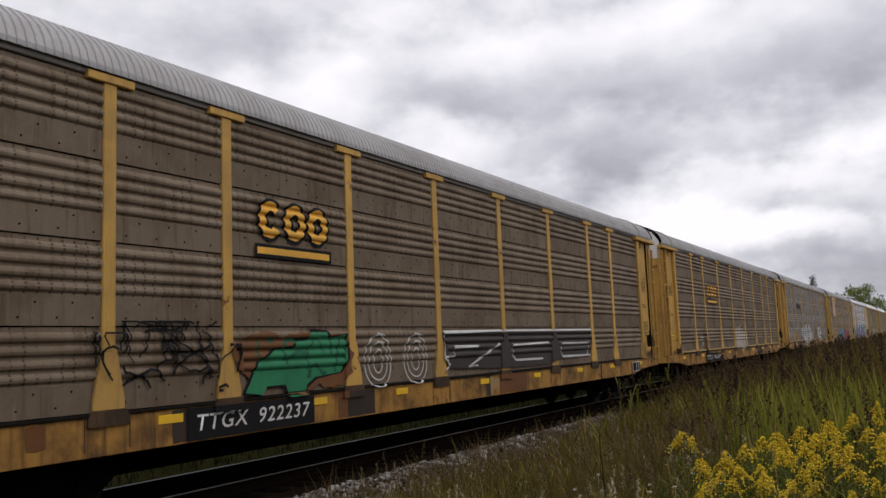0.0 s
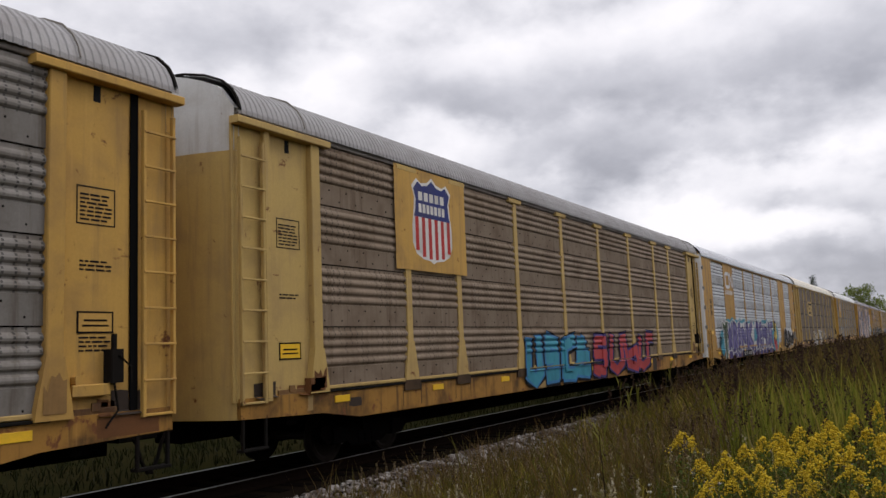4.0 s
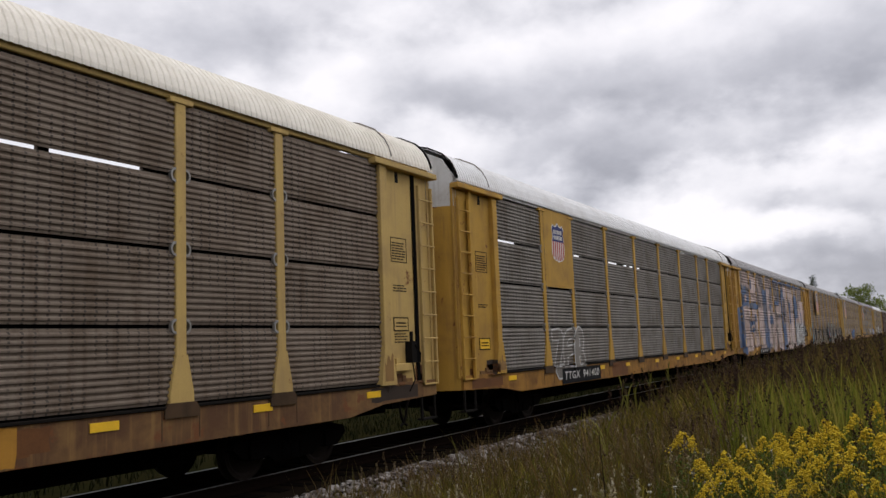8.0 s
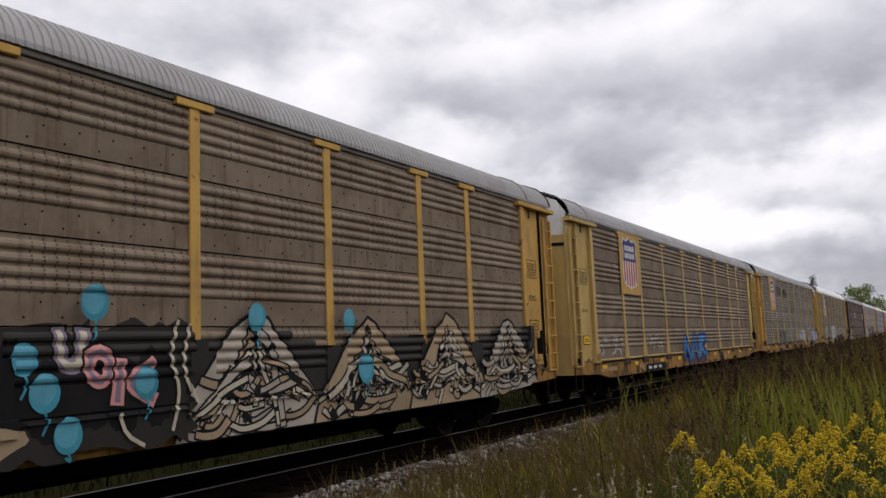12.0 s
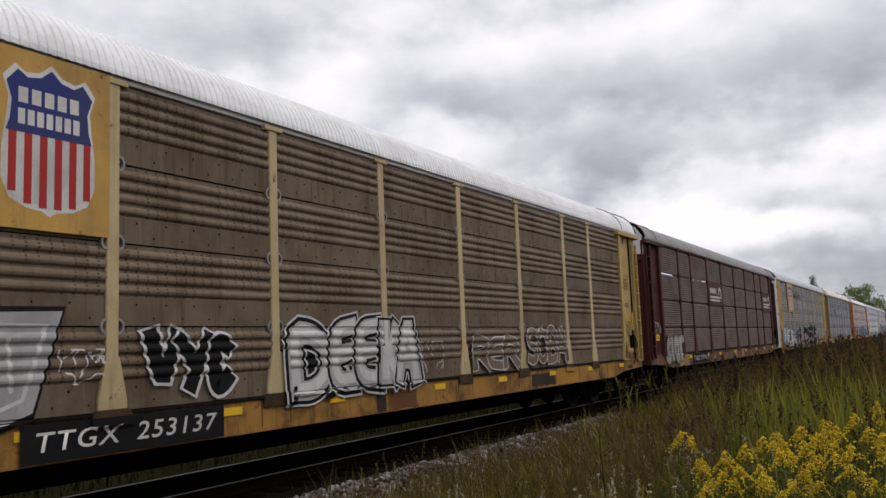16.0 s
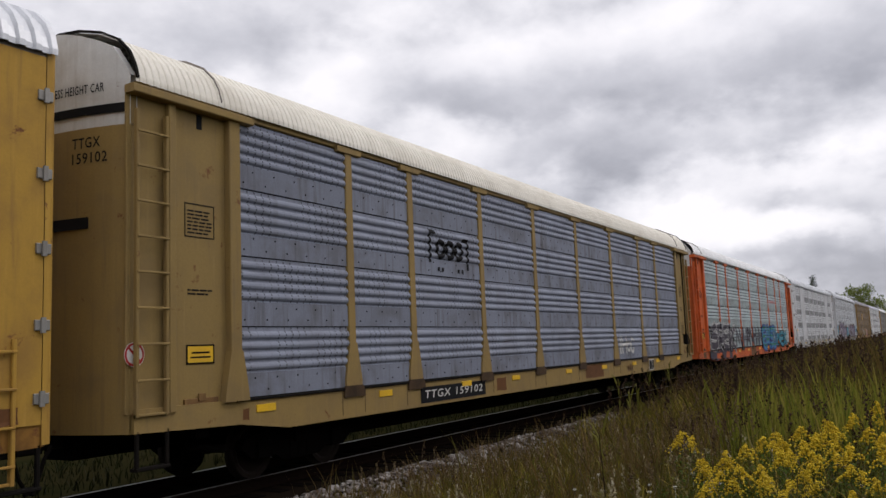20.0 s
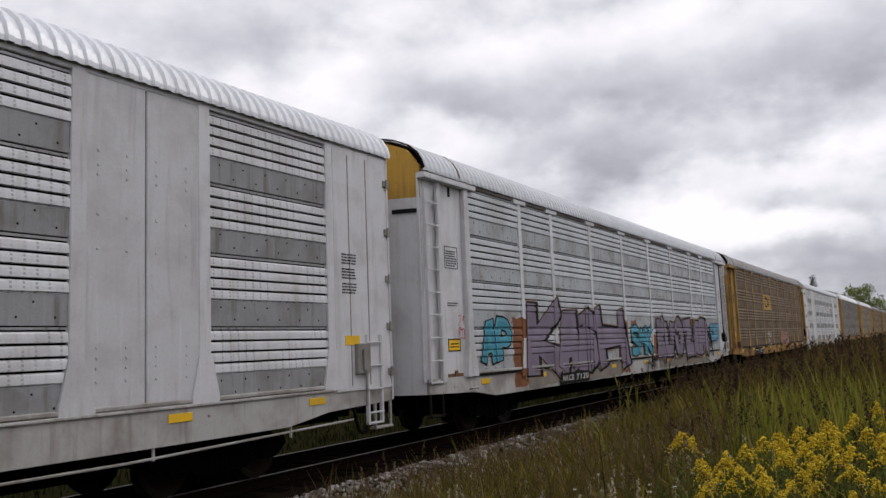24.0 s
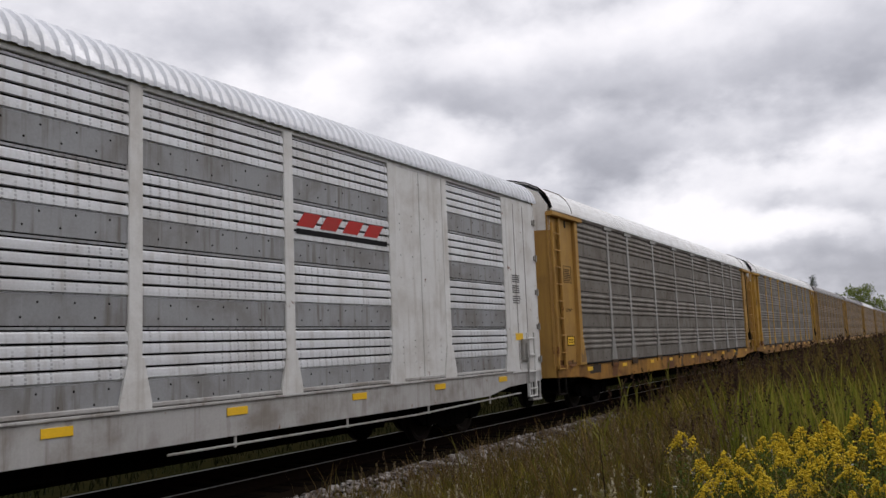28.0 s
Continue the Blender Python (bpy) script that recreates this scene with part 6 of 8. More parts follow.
piece(CARS[4], [("F", 7.85, 8.9, 1.0, 2.2), ("L", 8.7, 9.6, 1.03, 2.12), ("O", 9.45, 10.5, 1.06, 2.0), ("W", 10.35, 12.0, 1.05, 1.95)], 0.40, [(0.10, G_WHITE), (0.055, BLACK)], 1, 11)
piece(CARS[4], [("F", 8.05, 8.8, 1.2, 2.05), ("L", 8.85, 9.5, 1.2, 1.95), ("O", 9.65, 10.35, 1.2, 1.85), ("W", 10.55, 11.8, 1.2, 1.8)], 0.02, [(0.0, G_CREAM)], 1, 11)
scrawl(CARS[4], (-11.36, -10.71, 1.47, 1.84), BLACK, 8, 0.05, 23)
stencil_plate(CARS[4], (-6.02, -3.69, 0.74, 1.1), "CTTX 694217")
# slatted-end car
square_emblem(CARS[5], (-7.15, -4.55, 3.21, 4.35))
paint_on(CARS[5], [ragged((-4.9, -2.0, 0.80, 1.2), 83, 0.05)], PATCH_PALE, "graffiti", "pale sprayed feet of the letters")
piece(CARS[5], [("C", -5.14, -4.29, 1.2, 2.0), ("S", -4.5, -3.9, 1.3, 2.1), ("A", -4.1, -3.3, 1.25, 2.05), ("K", -3.45, -2.7, 1.25, 1.9), ("E", -2.75, -1.8, 1.28, 1.8)], 0.15, [(0.055, BLACK, 0.02, -0.02), (0.0, G_BONE)], 1, 24, 0.5)
piece(CARS[5], [("P", -1.3, -0.5, 1.2, 2.12), ("H", -0.6, 0.1, 1.22, 2.12), ("I", 0.05, 0.4, 1.25, 2.1), ("C", 0.35, 1.15, 1.2, 2.1)], 0.20, [(0.045, BLACK, 0.03, -0.03), (0.0, G_WHITE)], 1, 25)
paint_on(CARS[5], [ragged((-0.7, 1.0, 0.82, 1.2), 84, 0.06)], G_CREAM, "graffiti", "dripping pale feet of the letters")
piece(CARS[5], spread("HEMMS", 1.62, 3.96, 1.25, 2.15), 0.13, [(0.0, G_CREAM), (-0.045, P_RUST)], 1, 26)
scrawl(CARS[5], (-13.22, -12.55, 1.46, 1.71), BLACK, 8, 0.025, 27)
# mustard-posted car
shield_sign(CARS[6], (-9.16, -7.3, 3.33, 5.38), "small")
word(CARS[6], (-9.15, -7.59, 3.62, 3.79), "BUILDING AMERICA", BLACK)
piece(CARS[6], spread("ZEB", -8.87, -6.67, 0.95, 2.28), 0.3, [(0.03, G_WHITE), (-0.01, P_DARK)], 2, 12)
stencil_plate(CARS[6], (-8.42, -5.5, 0.79, 1.2), "TTGX 941400")
# peeling car
peeled(CARS[7], PEEL_PINK, [(-11.42, -9.4, 1.0, 3.46), (-8.97, -7.37, 3.71, 5.1), (-9.2, -7.47, 1.25, 3.3), (-7.15, -5.4, 0.82, 3.43), (-4.0, -2.9, 1.1, 4.6), (-2.6, -1.5, 0.82, 3.2), (-0.61, 1.24, 3.12, 3.71), (-0.58, 1.16, 0.85, 2.9), (2.75, 4.2, 0.82, 5.0), (4.3, 6.9, 0.82, 3.3), (5.0, 6.9, 3.5, 4.9), (7.4, 9.1, 1.9, 3.0), (9.4, 11.9, 2.5, 4.2)], "pinkish flaked primer patch")
peeled(CARS[7], PEEL_BLUE, [(-13.15, -12.18, 1.25, 3.3), (-12.15, -11.4, 0.98, 3.38), (-11.94, -9.72, 3.43, 4.48), (-12.5, -11.2, 0.83, 1.2), (-10.0, -8.4, 2.03, 2.65), (-9.6, -7.3, 3.3, 3.6), (-5.45, -4.2, 0.85, 4.5), (-3.4, -2.2, 2.5, 3.0), (0.19, 0.42, 3.72, 5.1), (-1.4, 0.2, 3.7, 3.95), (1.29, 1.5, 0.85, 4.48), (1.51, 2.6, 4.06, 4.8), (1.47, 2.9, 0.80, 2.73), (2.6, 2.95, 2.7, 4.3), (4.72, 5.3, 2.55, 4.0), (7.0, 7.3, 1.05, 4.18), (7.1, 8.9, 2.93, 4.5), (10.1, 10.6, 2.4, 3.4), (-1.6, 11.8, 5.12, 5.24)], "blue flaked paint patch")
stencil_plate(CARS[7], (-7.72, -4.78, 0.64, 1.1), "TTGX 985018")
puffs(CARS[7], (7.2, 11.4, 1.05, 2.5), G_WHITE, 6, 30)
piece(CARS[7], [("O", 7.2, 8.35, 1.12, 2.5), ("U", 8.2, 9.2, 1.02, 2.5), ("T", 9.1, 10.2, 1.12, 2.5), ("E", 10.05, 11.1, 1.15, 2.25)], 0.30, [(0.17, G_WHITE), (0.07, BLACK), (0.0, G_WHITE)], 1, 31)
paint_on(CARS[7], [oval(11.55, 2.05, 0.58, 0.5)], BLACK, "graffiti", "black edge of a sprayed badge")
paint_on(CARS[7], [oval(11.55, 2.05, 0.52, 0.44)], PATCH_PALE, "graffiti", "pale sprayed badge")
piece(CARS[7], spread("EXS", 11.2, 11.95, 1.8, 2.3), 0.06, [(0.0, BLACK)], 1, 32)
placard(CARS[7], (7.75, 8.23, 0.79, 1.13))
flaked(CARS[7], 610, 9)
upright_strip(CARS[7], -12.16, 1.30, 1.70, 0.12)
upright_strip(CARS[7], -9.18, 1.30, 1.73, 0.12)
upright_strip(CARS[7], -7.22, 1.30, 1.74, 0.12)
# camouflage car
stripes(CARS[8], (-11.75, -4.72, 1.11, 2.45), 40, 31)
for x, z, a in ((-12.75, 2.1, 0.17), (-12.45, 1.75, 0.15), (-12.0, 1.5, 0.2), (-11.9, 1.15, 0.2), (-11.55, 2.45, 0.16)):
    paint_on(CARS[8], [oval(x, z, a, a * 1.25, 14)], G_AQUA, "graffiti", "light blue sprayed balloon")
stripes(CARS[8], (-4.7, -1.3, 0.87, 2.5), 40, 32)
stripes(CARS[8], (1.1, 12.1, 0.87, 2.54), 40, 33)
paint_on(CARS[8], [ragged((-1.9, 1.25, 0.82, 2.3), 70, 0.12)], G_SOOT, "graffiti", "sooty black sprayed ground")
blotch(CARS[8], (-1.5, 0.9, 0.95, 2.1), BLACK, 5, 78)
blotch(CARS[8], (-1.95, -1.2, 0.85, 1.35), G_SAND, 1, 71)
piece(CARS[8], [("U", -0.76, -0.28, 1.74, 2.3)], 0.17, [(0.03, BLACK), (0.0, G_LILAC), (-0.05, G_BONE)], 2, 73)
piece(CARS[8], [("O", -0.38, 0.06, 1.56, 2.08), ("K", 0.0, 0.66, 1.32, 1.93)], 0.16, [(0.03, BLACK), (0.0, G_PINK), (-0.05, G_LILAC)], 2, 74)
for x, z, a in ((-0.23, 2.56, 0.19), (-0.85, 1.56, 0.19), (0.51, 1.6, 0.18), (-0.57, 1.08, 0.18), (-1.1, 1.93, 0.16), (2.46, 2.42, 0.18), (4.65, 2.4, 0.16), (5.1, 1.58, 0.22)):
    paint_on(CARS[8], [oval(x, z, a, a * 1.15, 16)], G_TEAL, "graffiti", "blue sprayed balloon")
    paint_on(CARS[8], [oval(x - 0.02, z + 0.03, a * 0.8, a * 0.9, 16)], G_AQUA, "graffiti", "light face of the balloon")
    lines_on(CARS[8], [softened([(x, z - a), (x + 0.04, z - a - 0.12), (x - 0.03, max(0.84, z - a - 0.25))], 1)], 0.03, G_TEAL, "string of the balloon")
    LAYERS[CARS[8].name] -= 2
lines_on(CARS[8], [softened([(1.0, 2.35), (0.85, 1.9), (1.05, 1.5), (0.9, 1.0)], 2), softened([(1.2, 2.3), (1.05, 1.8), (1.3, 1.3)], 2), softened([(0.1, 1.25), (0.2, 1.0), (0.45, 0.86)], 1)], 0.05, G_BONE, "pale wavering lines")
shield_sign(CARS[8], (-9.12, -7.38, 3.35, 5.37))
stencil_plate(CARS[8], (-7.75, -5.15, 0.71, 1.08), "TTGX 985200")
# shield car
shield_sign(CARS[9], (-9.46, -7.37, 3.36, 5.41))
scrawl(CARS[9], (-11.93, -9.53, 1.37, 1.99), G_WHITE, 18, 0.03, 34)
scrawl(CARS[9], (-7.06, -5.14, 1.37, 1.99), G_WHITE, 14, 0.03, 35)
wild(CARS[9], (-2.43, 1.54, 0.94, 2.07), G_BLUE, G_BLUE, NAVY, 3, 36)
stencil_plate(CARS[9], (-7.31, -4.88, 0.74, 1.04), "")
# slogan car
shield_sign(CARS[10], (-9.07, -7.37, 3.35, 5.45))
word(CARS[10], (-6.48, -4.59, 4.38, 4.92), "BUILDING", BLACK)
word(CARS[10], (-4.12, -2.33, 4.4, 4.87), "AMERICA", BLACK)
piece(CARS[10], spread("SHAKE", -6.83, -4.03, 1.15, 2.05), 0.18, [(0.03, BLACK), (-0.005, P_SLATE)], 2, 37)
stencil_plate(CARS[10], (-7.32, -4.74, 0.51, 0.91), "TTGX 700554")
piece(CARS[10], [("S", 2.2, 2.9, 1.5, 1.95), ("W", 2.5, 4.3, 1.2, 2.1), ("H", 4.2, 5.2, 1.2, 2.2), ("O", 5.1, 5.9, 1.17, 1.85)], 0.30, [(0.0, PATCH_PALE)], 2, 38)
scrawl(CARS[10], (2.5, 5.8, 1.25, 2.05), G_WHITE, 40, 0.03, 67)
piece(CARS[10], [("R", 7.44, 8.5, 1.16, 2.24), ("P", 8.4, 9.5, 1.3, 2.33)], 0.24, [(0.022, G_WHITE), (-0.015, P_SLATE)], 2, 39)
paint_on(CARS[10], [ragged((9.5, 12.25, 1.08, 2.02), 40, 0.05)], G_PALEBLUE, "graffiti", "pale blue sprayed ground")
paint_on(CARS[10], [ragged((9.3, 12.5, 0.84, 1.2), 41, 0.05)], PATCH_GREY, "graffiti", "grey sprayed feet of the letters")
piece(CARS[10], [("A", 9.45, 10.15, 1.12, 2.08), ("G", 10.05, 10.95, 1.16, 2.08), ("U", 10.9, 11.8, 1.16, 2.06), ("C", 11.7, 12.4, 1.2, 2.0)], 0.22, [(0.05, NAVY), (0.015, G_PALEBLUE), (-0.07, G_WHITE, 0.0, 0.03)], 1, 42)
bar_mark(CARS[10], (4.01, 5.12, 0.58, 0.86), BLACK)
scrawl(CARS[10], (0.76, 1.14, 1.32, 2.16), G_WHITE, 12, 0.02, 41)
# white-roofed brown car
shield_sign(CARS[11], (-8.94, -7.35, 3.35, 5.37))
stencil_plate(CARS[11], (-8.44, -5.47, 0.77, 1.23), "TTGX 253137")
SLANTED = [(-8.75, 2.44), (-7.95, 2.46), (-8.3, 1.35), (-8.75, 1.2)]
paint_on(CARS[11], [grown(SLANTED, 0.07)], BLACK, "graffiti", "black edge of a slanted block")
paint_on(CARS[11], [SLANTED], PATCH_PALE, "graffiti", "pale slanted sprayed block")
lines_on(CARS[11], [[(-8.7, 2.3), (-8.15, 2.3), (-8.42, 1.5), (-8.7, 1.4)], [(-8.6, 2.15), (-8.55, 1.6)]], 0.05, G_WHITE, "white lines on the block")
piece(CARS[11], [("V", -6.8, -6.2, 1.4, 2.28), ("Y", -6.35, -5.65, 1.4, 2.26), ("C", -5.75, -5.28, 1.38, 2.2)], 0.22, [(0.045, G_WHITE), (0.0, BLACK)], 2, 43)
puffs(CARS[11], (-4.05, -0.45, 1.2, 2.4), BLACK, 6, 44)
piece(CARS[11], [("D", -4.12, -3.0, 1.15, 2.35), ("E", -3.13, -2.31, 1.25, 2.42), ("E", -2.45, -1.61, 1.27, 2.43), ("K", -1.7, -1.05, 1.26, 2.42), ("A", -1.2, -0.36, 1.2, 2.42)], 0.27, [(0.12, G_WHITE), (0.085, BLACK), (0.025, PATCH_PALE), (-0.05, G_WHITE, 0.0, 0.04)], 2, 45)
scrawl(CARS[11], (-0.39, 0.5, 1.35, 2.0), G_WHITE, 9, 0.02, 43)
piece(CARS[11], spread("RER", 1.77, 4.01, 1.34, 2.1), 0.2, [(0.018, G_WHITE), (-0.008, P_BROWN)], 2, 46)
piece(CARS[11], spread("SOBA", 4.5, 7.01, 1.36, 2.3), 0.18, [(0.018, G_WHITE), (-0.008, P_BROWN)], 2, 47)
scrawl(CARS[11], (-8.05, -7.44, 1.63, 2.02), G_WHITE, 10, 0.022, 46)
upright_strip(CARS[11], 12.96, 1.82, 2.78)
# maroon car
wheel_emblem(CARS[12], (-4.4, -1.56, 3.28, 4.33))
wheel_emblem(CARS[12], (9.26, 11.91, 3.24, 4.34))
piece(CARS[12], spread("CIOT", -11.9, -9.4, 0.95, 1.98), 0.3, [(0.05, BLACK), (0.02, G_CREAM), (-0.06, PATCH_PALE)], 1, 47)
scrawl(CARS[12], (-13.15, -12.29, 2.06, 2.45), G_WHITE, 10, 0.03, 48)
stencil_plate(CARS[12], (-8.05, -5.48, 0.84, 1.22), "TTGX 979161")
# light grey car
word(CARS[13], (-6.4, -4.54, 4.41, 4.94), "BUILDING", BLACK)
word(CARS[13], (-4.19, -2.35, 4.42, 4.88), "AMERICA", BLACK)
paint_on(CARS[13], [[(-3.7, 1.62), (-1.6, 2.15), (-1.2, 1.2), (-1.8, 0.82), (-2.6, 0.82), (-2.4, 1.2), (-3.0, 1.45)]], G_PINK, "graffiti", "pink sprayed wedge")
blotch(CARS[13], (-12.9, -6.0, 1.3, 2.2), G_BLUE, 6, 48)
paint_on(CARS[13], [ragged((-12.1, -6.6, 0.84, 1.22), 49)], PATCH_GREY, "graffiti", "grey sprayed feet of the letters")
piece(CARS[13], [("P", -12.2, -11.0, 1.05, 2.28), ("E", -10.95, -9.25, 1.0, 2.26), ("S", -9.2, -7.8, 1.0, 2.22), ("U", -7.9, -6.5, 1.06, 2.2)], 0.40, [(0.085, BLACK, 0.04, -0.03), (0.05, BLACK), (0.0, PATCH_PALE), (-0.13, G_WHITE, -0.02, 0.06)], 1, 50, 0.4)
OUTLINED = [(0.11, BLACK), (0.065, G_WHITE), (0.02, BLACK)]
piece(CARS[13], [("G", -5.35, -4.62, 1.18, 2.08)], 0.2, [(0.05, BLACK), (0.0, PATCH_PALE)], 1, 51)
piece(CARS[13], [("O", -6.0, -5.28, 1.22, 2.14), ("P", -4.9, -3.76, 1.05, 2.28)], 0.30, OUTLINED, 2, 52)
piece(CARS[13], [("D", -2.65, 0.5, 0.84, 2.32), ("E", 0.3, 2.1, 0.9, 2.46), ("R", 1.75, 3.8, 0.9, 2.5), ("S", 3.6, 5.7, 0.95, 2.52)], 0.46, OUTLINED, 1, 53, 0.5)
lines_on(CARS[13], [softened([(-1.9, 1.3), (-1.4, 1.0), (-0.6, 1.1), (-0.2, 1.35)], 2), softened([(0.7, 1.3), (1.3, 1.5), (1.6, 1.2)], 2), softened([(2.4, 1.5), (2.8, 1.1), (3.3, 1.4)], 2), softened([(4.2, 1.7), (4.9, 1.5), (5.3, 1.9)], 2)], 0.09, G_PINK, "pink and white glints on the letters")
shield_sign(CARS[13], (-9.41, -6.89, 3.35, 5.39))
stencil_plate(CARS[13], (-6.22, -3.69, 0.71, 1.13), "TTGX 716384")
# blue-grey car
bracket_emblem(CARS[14], (-6.62, -4.97, 3.41, 4.24))
stencil_plate(CARS[14], (-7.13, -4.47, 0.84, 1.14), "TTGX 159102")
piece(CARS[14], [("I", 4.7, 4.95, 1.45, 2.05), ("H", 4.95, 5.45, 1.45, 2.0), ("O", 5.45, 5.85, 1.5, 1.85), ("C", 5.85, 6.2, 1.45, 1.98)], 0.09, [(0.0, G_WHITE)], 1, 54)
placard(CARS[14], (7.71, 8.25, 0.81, 1.19))
bar_mark(CARS[14], (5.36, 5.92, 0.89, 1.12), SILL_RUST)
no_sign(CARS[14], (-13.89, -13.56, 1.79, 2.1))
# orange car
paint_on(CARS[15], [ragged((-12.0, -6.4, 1.25, 2.3), 59, 0.08)], BLACK, "graffiti", "black sprayed ground of the letters")
piece(CARS[15], [("I", -12.05, -11.3, 1.25, 2.2), ("S", -11.3, -9.9, 1.3, 2.45), ("P", -9.95, -8.8, 1.12, 2.45), ("E", -8.9, -7.7, 1.2, 2.45), ("K", -7.75, -6.1, 1.15, 2.42)], 0.27, [(0.10, G_WHITE), (0.07, BLACK), (0.045, G_WHITE), (0.0, G_DKPURPLE)], 0, 55, 0.2)
piece(CARS[15], spread("NVMANHWM", -6.0, 1.3, 1.3, 2.34), 0.2, [(0.0, G_DKPURPLE)], 0, 56, 0.5)
piece(CARS[15], spread("EASD", 1.4, 6.2, 1.05, 2.4), 0.34, [(0.09, NAVY), (0.0, G_BLUE), (-0.11, G_GREEN, 0.0, 0.04)], 1, 57)
piece(CARS[15], spread("NEK", 6.6, 10.3, 1.1, 2.08), 0.26, [(0.06, BLACK), (0.0, G_TEAL)], 1, 58)
paint_on(CARS[15], [ragged((-11.9, -7.3, 0.83, 1.21), 56)], G_DKPURPLE, "graffiti", "plum sprayed feet of the letters")
paint_on(CARS[15], [ragged((-10.6, -9.6, 0.9, 1.12), 57), ragged((-8.7, -8.0, 0.86, 1.15), 58)], ORANGE, "graffiti", "bare orange patch of the sill")
bar_mark(CARS[15], (4.43, 7.02, 3.75, 3.93), RED)
scrawl(CARS[15], (-12.99, -12.48, 1.86, 2.21), BLACK, 10, 0.03, 57)
# purple-lettered silver car
peeled(CARS[17], G_BROWN, [(-9.9, -9.0, 0.9, 2.5), (-2.3, -1.3, 0.85, 2.5), (-0.9, -0.3, 2.2, 2.5), (1.4, 2.2, 1.3, 2.0), (5.0, 7.4, 2.3, 2.65)], "rust-brown sprayed ground")
peeled(CARS[17], PATCH_GREY, [(-9.2, -2.2, 0.82, 1.25), (2.0, 9.3, 0.82, 1.25)], "grey sprayed feet of the letters")
LILAC_PIECE = [(0.125, G_SAND, 0.07, 0.0), (0.095, BLACK, 0.09, 0.0), (0.055, BLACK), (0.02, G_LILAC)]
AQUA_PIECE = [(0.055, BLACK), (0.01, G_AQUA), (-0.05, G_TEAL, 0.0, -0.02)]
piece(CARS[17], [("A", -11.5, -10.75, 1.5, 2.45), ("P", -10.85, -9.98, 1.5, 2.48)], 0.22, AQUA_PIECE, 1, 61)
piece(CARS[17], [("K", -9.3, -6.95, 1.1, 2.95), ("A", -7.15, -5.7, 1.12, 2.85), ("S", -5.85, -4.25, 1.08, 2.85), ("H", -4.45, -1.6, 1.0, 2.9)], 0.56, LILAC_PIECE, 0, 62, 0.4)
lines_on(CARS[17], [[(-5.15, 1.05), (-5.1, 2.9)], [(-4.9, 1.05), (-4.86, 2.9)]], 0.05, BLACK, "black bars through a letter")
piece(CARS[17], spread("SMK", -0.95, 1.2, 1.35, 2.38), 0.22, AQUA_PIECE, 1, 63)
piece(CARS[17], [("K", 1.9, 2.95, 1.15, 2.6), ("U", 2.76, 4.13, 1.19, 2.56), ("O", 4.1, 5.5, 1.2, 2.68), ("Z", 5.45, 7.15, 1.2, 2.6), ("E", 7.05, 8.05, 1.2, 2.58), ("R", 7.95, 9.6, 1.15, 2.6)], 0.44, LILAC_PIECE, 1, 64, 0.2)
lines_on(CARS[17], [softened([(9.5, 1.9), (9.9, 2.1), (10.2, 1.7), (10.3, 1.1)], 2)], 0.2, BLACK, "black sprayed tail")
piece(CARS[17], spread("CST", 10.2, 11.8, 1.72, 2.46), 0.2, [(0.05, NAVY), (0.0, G_AQUA)], 2, 65)
piece(CARS[17], spread("MAX", 0.5, 1.5, 0.84, 1.2), 0.04, [(0.0, BLACK)], 0, 66)
stencil_plate(CARS[17], (-7.25, -5.17, 0.72, 1.09), "NKCR 7120")
scrawl(CARS[17], (0.6, 1.3, 0.9, 1.2), BLACK, 7, 0.03, 61)
scrawl(CARS[17], (-12.54, -12.29, 2.04, 2.52), RED, 7, 0.02, 62)
placard(CARS[17], (-12.32, -11.86, 0.79, 1.03))
# brown car with yellow sign
wide_sign(CARS[18], (-4.27, -1.61, 3.33, 4.22))
scrawl(CARS[18], (-3.67, -2.22, 1.2, 2.01), G_WHITE, 20, 0.03, 63)
piece(CARS[18], spread("ERNES", 1.53, 4.11, 1.25, 2.0), 0.09, [(0.03, G_PINK), (0.0, G_CREAM), (-0.03, G_RED)], 1, 67)
stencil_plate(CARS[18], (-8.14, -5.67, 0.77, 1.18), "TTGX 978023")
placard(CARS[18], (10.59, 11.21, 0.83, 1.13))
# white car
bar_mark(CARS[19], (-6.2, -5.34, 0.68, 1.12), BLACK)
word(CARS[19], (-5.26, -4.06, 0.85, 1.12), "301700", BLACK)
slant_emblem(CARS[19], (4.54, 7.08, 3.75, 4.11))


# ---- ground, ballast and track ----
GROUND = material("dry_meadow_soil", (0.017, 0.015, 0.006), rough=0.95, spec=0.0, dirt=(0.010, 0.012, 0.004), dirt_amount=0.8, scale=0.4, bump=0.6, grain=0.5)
# ballast painted near black: the deep shade under the train is in its colour
BALLAST = material("shade_dark_ballast_bed", (0.009, 0.0065, 0.0045), rough=0.95, spec=0.0, dirt=(0.013, 0.010, 0.007), dirt_amount=0.6, grain=0.7, bump=1.0)
STONE = material("ballast_stone", (0.34, 0.315, 0.29), rough=0.95, spec=0.1, dirt=(0.07, 0.05, 0.04), dirt_amount=0.9, grain=0.6, scale=3.0, second=(0.10, 0.08, 0.068), second_at=0.50)
# rail sides darkened in colour for the train's shade, besides the rust
RAIL = material("shade_dark_rusty_rail", (0.008, 0.005, 0.004), rough=0.9, metal=0.0, spec=0.0, dirt=(0.008, 0.006, 0.004), dirt_amount=0.5)
RAIL_TOP = material("polished_rail_head", (0.15, 0.145, 0.14), rough=0.5, metal=0.8, dirt_amount=0.1)
